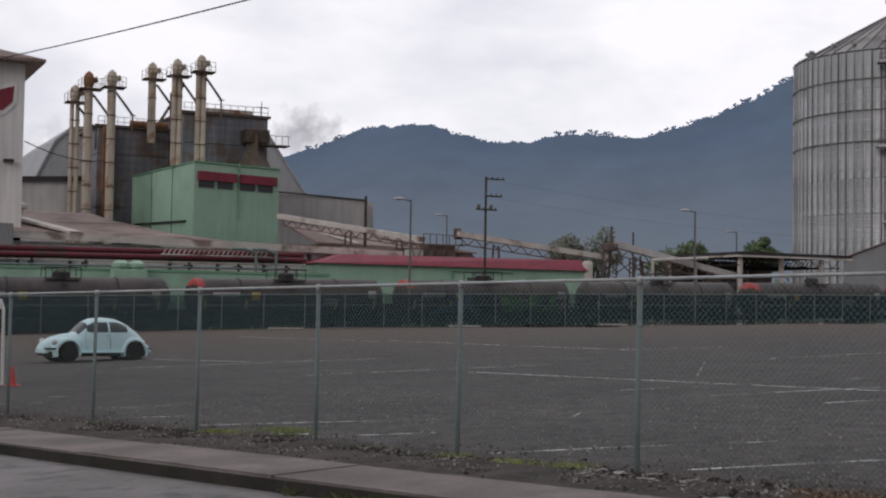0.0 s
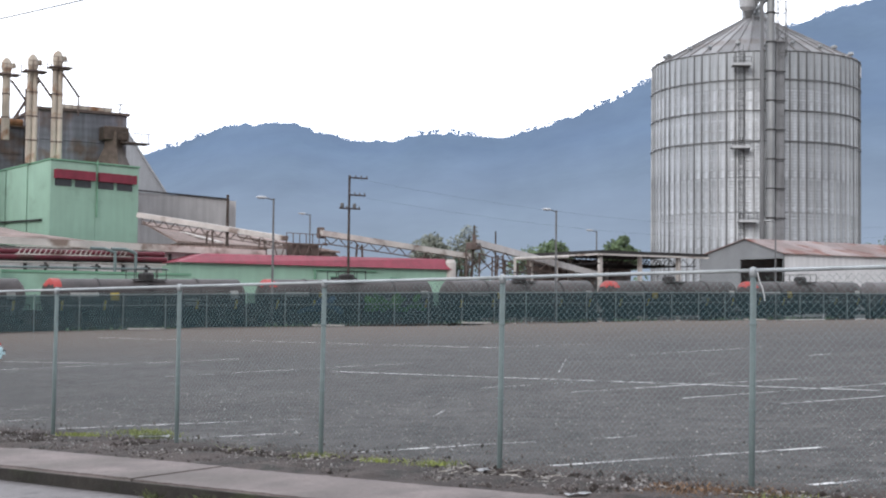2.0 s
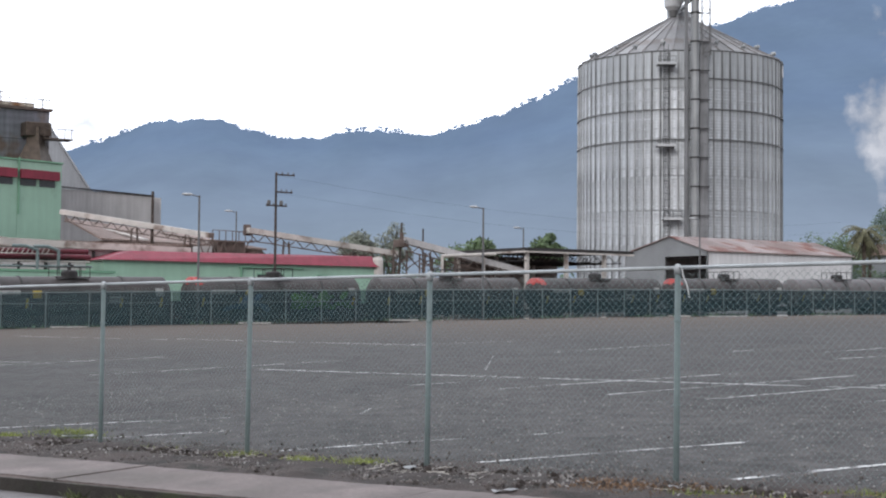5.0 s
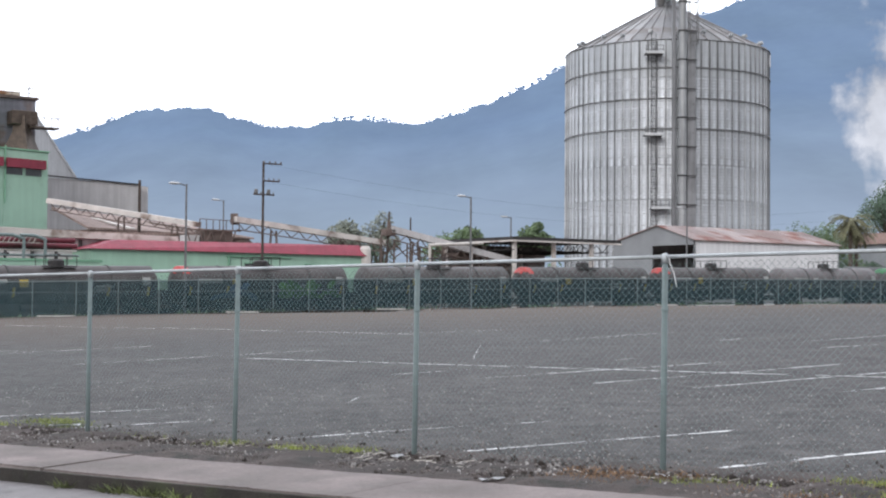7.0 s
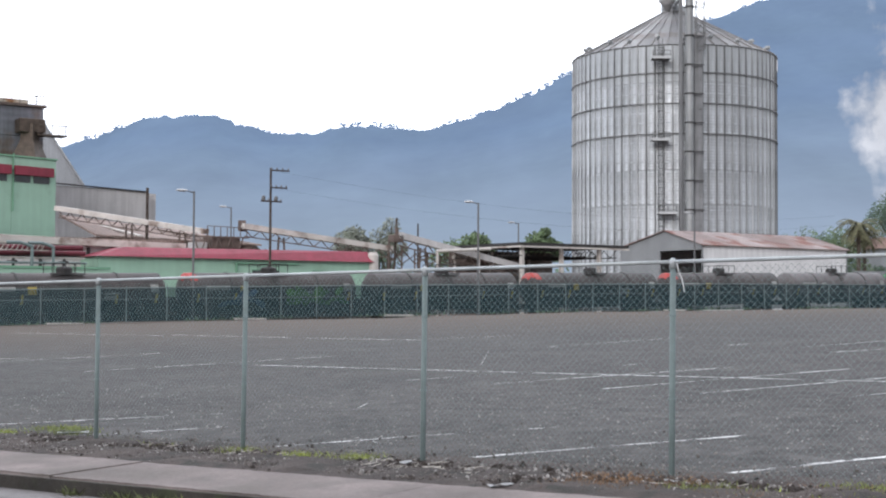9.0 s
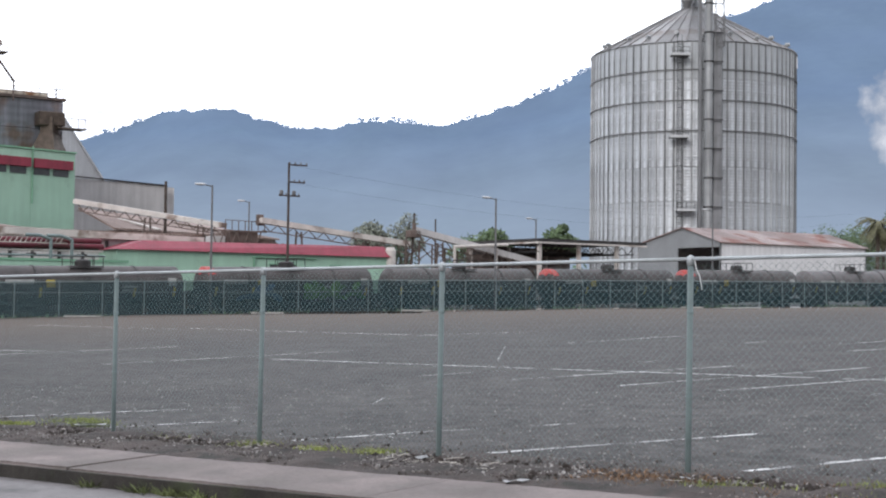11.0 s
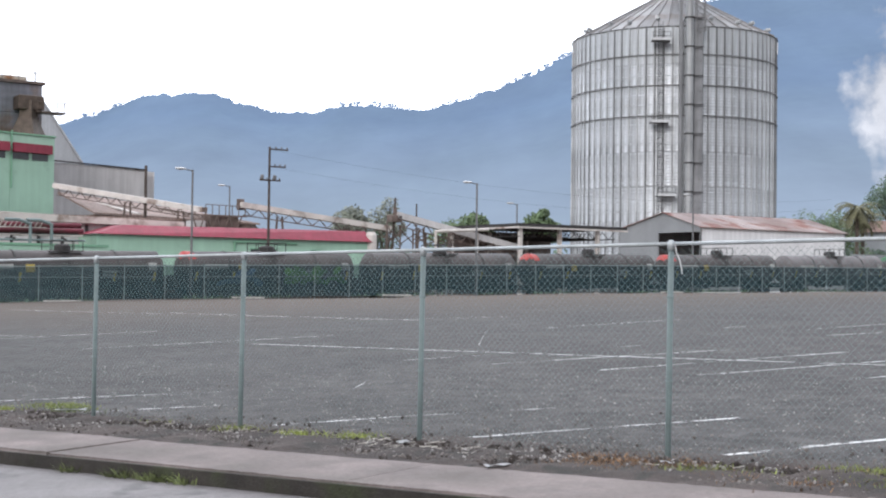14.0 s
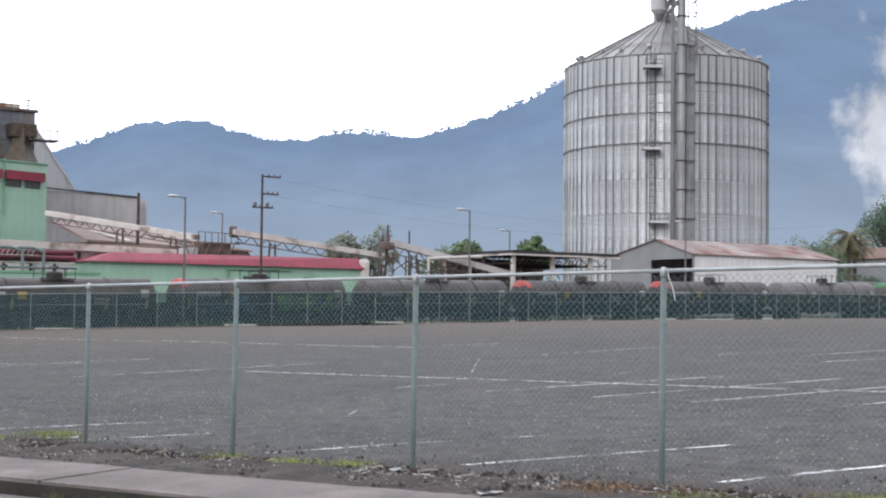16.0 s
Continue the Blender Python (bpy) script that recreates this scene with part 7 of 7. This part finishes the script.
def build_yard_things():
    # white tubular goal frame with a panel and the cone beside it
    x, y = -15.8, 32.0
    t = thing("pipe_gate", pose(x, y, lot(x, y), 0, 0, 20), "white-painted bent tube frame with white panel", "gate")
    bm = bmesh.new()
    tube(bm, [(0, 0, 0), (-0.02, 0, 1.85), (-0.08, 0, 2.02), (-0.22, 0, 2.1), (-2.2, 0, 2.12), (-2.4, 0, 1.95), (-2.45, 0, 0)], 0.04, 8)
    part("tube", bm, M_WHITEPIPE, t)
    bm = bmesh.new()
    box(bm, -2.2, -0.05, -0.012, 0.012, 1.85, 2.09, 0.005)
    part("panel", bm, M_WHITEPIPE, t)
    bm = bmesh.new()
    rod(bm, (0.02, 0, 0.03), (-0.9, 0, 0.03), 0.035, n=8)
    part("foot_rail", bm, M_WHITEPIPE, t)
    x, y = -15.36, 31.6
    t = thing("traffic_cone", pose(x, y, lot(x, y)), "small red traffic cone on the asphalt", "traffic cone")
    bm = bmesh.new()
    lathe(bm, [(0.13, 0.03), (0.115, 0.04), (0.035, 0.46), (0.02, 0.48)], 16)
    part("cone", bm, M_CONE, t)
    bm = bmesh.new()
    box(bm, -0.17, 0.17, -0.17, 0.17, 0, 0.03, 0.008)
    part("foot", bm, M_CONE, t)


# ---------------------------------------------------------------- trees
def tree(m, h, r, mt, label, seed, count=1500, trunk_h=0.4, leaf=0.28, clumps=12, flat=0.8):
    rnd = random.Random(seed)
    t = thing("tree", m, label, "tree")
    bm = bmesh.new()
    top = Vector((rnd.uniform(-0.3, 0.3), rnd.uniform(-0.3, 0.3), h * 0.72))
    rod(bm, (0, 0, -1.0), top * 0.5, h * 0.035, h * 0.024, 8)
    rod(bm, top * 0.5, top, h * 0.024, h * 0.008, 7)
    centres = []
    for i in range(clumps):
        a = 2.4 * i + rnd.uniform(-0.4, 0.4)
        q = math.sqrt((i + 0.5) / clumps)
        c = Vector((math.cos(a) * r * q * 0.72, math.sin(a) * r * q * 0.72, h * (trunk_h + (1 - trunk_h) * (0.25 + 0.62 * (1 - q * q * 0.75) * rnd.uniform(0.7, 1.05)))))
        centres.append((c, r * rnd.uniform(0.28, 0.48)))
        rod(bm, top * rnd.uniform(0.35, 0.75), c, h * 0.012, h * 0.004, 5)
    part("trunk", bm, M_BARK, t)
    vs, fs = [], []
    for i in range(count):
        c, cr = centres[i % clumps]
        d = Vector((rnd.gauss(0, 1), rnd.gauss(0, 1), rnd.gauss(0, flat))).normalized() * cr * rnd.uniform(0.45, 1.1) ** 0.6
        p = c + d
        u = Vector((rnd.gauss(0, 1), rnd.gauss(0, 1), rnd.gauss(0, 0.6))).normalized()
        w = u.orthogonal().normalized()
        s = leaf * rnd.uniform(0.6, 1.4)
        k = len(vs)
        vs += [tuple(p - u * s), tuple(p + w * s * 0.5), tuple(p + u * s), tuple(p - w * s * 0.5)]
        fs.append((k, k + 1, k + 2, k + 3))
    me = bpy.data.meshes.new("crown")
    me.from_pydata(vs, [], fs)
    me.materials.append(mt)
    ob = new("crown", me)
    ob.parent = t
    return t


def palm(m, h, label, seed):
    rnd = random.Random(seed)
    t = thing("palm_tree", m, label, "palm tree")
    bm = bmesh.new()
    for k in range(10):
        rod(bm, (0, 0, h * k / 10 - 0.5), (0, 0, h * (k + 1) / 10 - 0.5), 0.34, 0.27, 9)
    part("trunk", bm, M_BARK, t)
    bm = bmesh.new()
    for i in range(84):
        a = i * 2.399
        lift = rnd.uniform(-0.9, 0.85)
        L = rnd.uniform(3.0, 4.4)
        prev = Vector((0, 0, h - 0.4))
        dirv = Vector((math.cos(a), math.sin(a), lift)).normalized()
        for s in range(6):
            nxt = prev + dirv * L / 6
            dirv = (dirv + Vector((0, 0, -0.26))).normalized()
            side = dirv.cross(Vector((0, 0, 1))).normalized()
            wd = 0.42 * math.sin(math.pi * (s + 0.7) / 6.6)
            for sg in (1, -1):
                for q in range(2):
                    b0 = prev.lerp(nxt, q * 0.5)
                    tip = b0 + side * sg * wd + dirv * 0.3 + Vector((0, 0, -0.16))
                    bm.faces.new([bm.verts.new(c) for c in (b0, prev.lerp(nxt, q * 0.5 + 0.4), tip)])
            prev = nxt
    part("fronds", bm, M_PALM, t)


def build_trees():
    def at(s, v, dz=0.0):
        p = plant(s, v).translation
        return pose(p.x, p.y, plant_ground(s, v) - 0.5 + dz, 0, 0, 0)
    tree(at(25.0, 60), 11.9, 3.2, M_LEAFPALE, "pale broadleaf tree beyond the conveyors, haze in its leaf colour", 3, 3600, leaf=0.2)
    tree(at(30.6, 60), 12.9, 2.9, M_LEAFPALE, "pale tree with thin open crown, haze in its leaf colour", 5, 2000, leaf=0.19, clumps=9)
    tree(at(45.6, 60), 12.5, 2.8, M_LEAF, "rounded green tree behind the canopy", 7, 2800)
    tree(at(57.3, 60), 12.7, 3.0, M_LEAF, "rounded green tree beside the silo", 9, 2800)
    tree(at(50.0, 72), 11.0, 4.6, M_LEAF, "low broad green tree behind the canopy", 11, 1800)
    tree(at(38.0, 75), 10.6, 3.6, M_LEAFDK, "distant dark green tree", 13, 900)
    tree(at(12.0, 78), 8.5, 4.5, M_LEAFDK, "distant dark green tree among the conveyors", 15, 900)
    tree(at(4, 80), 9.4, 4.6, M_LEAFDK, "distant dark green tree among the conveyors", 16, 1600)
    tree(at(20, 82), 9.0, 4.6, M_LEAFDK, "distant dark green tree among the conveyors", 17, 1600)
    # along the yard's far corner
    for s, v, h, r, mt, sd in ((110, 66, 9.8, 6.0, M_LEAF, 21), (119, 66, 11.4, 6.0, M_LEAF, 22), (128, 68, 15.0, 6.5, M_LEAFDK, 23), (102, 62, 10.0, 5.5, M_LEAF, 24), (117, 68, 13.2, 4.8, M_LEAF, 33), (122.5, 68, 14.0, 5.0, M_LEAF, 34), (127, 64, 14.6, 5.2, M_LEAF, 35), (113, 54, 8.0, 4.0, M_LEAFDK, 29), (120, 50, 7.0, 3.5, M_LEAFDK, 30)):
        tree(at(s, v), h, r, mt, "broadleaf tree in the grove beyond the shed", sd, 5200, leaf=0.22, clumps=18, trunk_h=0.2)
    for s, v, sd in ((99, 47, 41), (103, 46, 42), (106.5, 47, 43), (110, 46, 44), (114, 48, 45)):
        tree(at(s, v), 7.6 + 0.7 * (sd % 3), 3.9, M_LEAFDK if sd % 2 else M_LEAF, "low green bush beyond the shed", sd, 2600, trunk_h=0.02, leaf=0.22, clumps=16)
    tree(at(143, 62), 22.5, 7.5, M_LEAFDK, "tall umbrella-shaped tree with dense crown", 25, 8000, trunk_h=0.5, leaf=0.23, clumps=20)
    tree(at(154, 70), 23, 8.0, M_LEAFDK, "tall dense dark green tree", 26, 7000, trunk_h=0.4, leaf=0.23, clumps=20)
    tree(at(122, 80), 17.8, 2.0, M_LEAFDK, "slender dark conifer-like tree", 27, 900, trunk_h=0.5, clumps=8)
    palm(at(104.6, 41), 13.6, "palm tree with dry drooping fronds", 31)
    palm(at(109.6, 44), 12.2, "palm tree with dry drooping fronds", 32)
    # house and wall in the far corner
    t = thing("house", plant(121, 45, 1.6), "two-storey house with terracotta roof among trees", "house")
    bm = bmesh.new()
    box(bm, 0, 16, 0, 8, -1, 9.6)
    part("wall", bm, M_SHEDGREY, t)
    bm = bmesh.new()
    prism(bm, [(-0.6, 9.6), (16.6, 9.6), (14, 11.6), (2, 11.6)], -0.6, 8.6)
    part("roof", bm, M_TILE, t)
    for x in (1.5, 5.2, 9.0):
        for z in (2.2, 6.6):
            bm = bmesh.new()
            box(bm, x, x + 2.2, -0.06, -0.004, z, z + 1.7)
            w = part("window", bm, M_GLASSDK, t)
            bm = bmesh.new()
            box(bm, x - 0.12, x + 2.32, -0.16, -0.01, z - 0.16, z - 0.02)
            part("sill", bm, M_CREAM, w)
    t = thing("garden_wall", plant(71, 18, 1.5), "plain grey rendered garden wall", "wall", kind="structure")
    bm = bmesh.new()
    box(bm, 0, 60, 0, 0.3, -1, 4.7)
    part("wall", bm, M_SHEDGREY, t)
    for s, v, h, r, sd in ((69, 14, 5.6, 2.2, 41), (77, 15, 5.2, 2.0, 42), (88, 15, 5.6, 2.6, 43)):
        tree(at(s, v), h, r, M_LEAFDK, "dark green bush by the garden wall", sd, 900, trunk_h=0.1, clumps=10)


def build_shrubs():
    """Scrub behind the plant, too far and dense to count."""
    rnd = random.Random(77)
    vs, fs = [], []
    for i in range(9000):
        s = rnd.uniform(-12, 190)
        v = rnd.uniform(74, 92)
        p = Vector((0, 125, 0)) + PU * s + PV * v
        top = (7.4 if s < 25 else 6.0) + 2.6 * noise.noise((s * 0.09, 1.5, 0)) + 1.2 * noise.noise((s * 0.4, 2.5, 0))
        p.z = lot(p.x, p.y) - 0.5 + max(0.2, top) * rnd.random() ** 0.7
        u = Vector((rnd.gauss(0, 1), rnd.gauss(0, 1), rnd.gauss(0, 0.7))).normalized()
        w = u.orthogonal().normalized()
        q = rnd.uniform(0.35, 0.8)
        k = len(vs)
        vs += [tuple(p - u * q), tuple(p + w * q * 0.6), tuple(p + u * q), tuple(p - w * q * 0.6)]
        fs.append((k, k + 1, k + 2, k + 3))
    me = bpy.data.meshes.new("scrub")
    me.from_pydata(vs, [], fs)
    me.materials.append(M_LEAFDK)
    tagged(new("scrub", me), "dark green scrub behind the plant", "bushes", kind="stuff")


def cloud(place, wide, tall, tone, low, high, edge, label):
    """A cloud bank far behind everything: a soft-edged veil at its own distance."""
    m = bpy.data.materials.new("cloud_bank")
    m.use_nodes = True
    N, L = m.node_tree.nodes, m.node_tree.links
    N.clear()
    co = N.new("ShaderNodeTexCoord")
    ns = N.new("ShaderNodeTexNoise")
    ns.inputs["Scale"].default_value = 1.35 / min(wide, tall)
    ns.inputs["Detail"].default_value = 8
    ns.inputs["Roughness"].default_value = 0.55
    L.new(co.outputs["Object"], ns.inputs["Vector"])
    sep = N.new("ShaderNodeMapping")
    sep.inputs["Scale"].default_value = (1 / wide, 1, 1 / tall)
    L.new(co.outputs["Object"], sep.inputs["Vector"])
    ln = N.new("ShaderNodeVectorMath")
    ln.operation = "LENGTH"
    L.new(sep.outputs[0], ln.inputs[0])
    a = N.new("ShaderNodeMath")
    a.operation = "MULTIPLY_ADD"
    a.inputs[1].default_value = 2.6
    L.new(ns.outputs["Fac"], a.inputs[0])
    inv = N.new("ShaderNodeMath")
    inv.operation = "MULTIPLY"
    inv.inputs[1].default_value = -1.0
    L.new(ln.outputs["Value"], inv.inputs[0])
    L.new(inv.outputs[0], a.inputs[2])
    r = N.new("ShaderNodeMapRange")
    r.inputs[1].default_value, r.inputs[2].default_value = edge
    L.new(a.outputs[0], r.inputs[0])
    em, tr, mx, out = N.new("ShaderNodeEmission"), N.new("ShaderNodeBsdfTransparent"), N.new("ShaderNodeMixShader"), N.new("ShaderNodeOutputMaterial")
    em.inputs["Color"].default_value = (*tone, 1)
    lit = N.new("ShaderNodeMapRange")
    lit.inputs[1].default_value, lit.inputs[2].default_value = 0.35, 0.7
    lit.inputs[3].default_value, lit.inputs[4].default_value = low, high
    L.new(ns.outputs["Fac"], lit.inputs[0])
    L.new(lit.outputs[0], em.inputs["Strength"])
    L.new(r.outputs[0], mx.inputs[0])
    L.new(tr.outputs[0], mx.inputs[1])
    L.new(em.outputs[0], mx.inputs[2])
    L.new(mx.outputs[0], out.inputs["Surface"])
    bm = bmesh.new()
    bm.faces.new([bm.verts.new((x * wide * 1.9, 0, z * tall * 1.7)) for x, z in ((-1, -1), (1, -1), (1, 1), (-1, 1))])
    solid("backdrop_cloud", bm, m, label, "cloud", "structure", m=pose(*place))


def build_clouds():
    cloud((305, 880, 134), 62, 66, (0.72, 0.755, 0.82), 0.66, 1.25, (0.40, 0.80), "white cloud bank hanging before the mountain")
    # grey cloud behind the ridge, over the plant
    cloud((-1056, 4000, 522), 120, 85, (0.80, 0.84, 0.93), 1.25, 2.0, (0.35, 1.1), "blue-grey cloud rising behind the ridge")
    cloud((-1752, 4050, 413), 420, 150, (0.80, 0.84, 0.93), 1.3, 1.9, (0.3, 1.2), "blue-grey cloud rising behind the ridge")


build_poles()
build_car()
build_yard_things()
build_trees()
build_shrubs()
build_clouds()
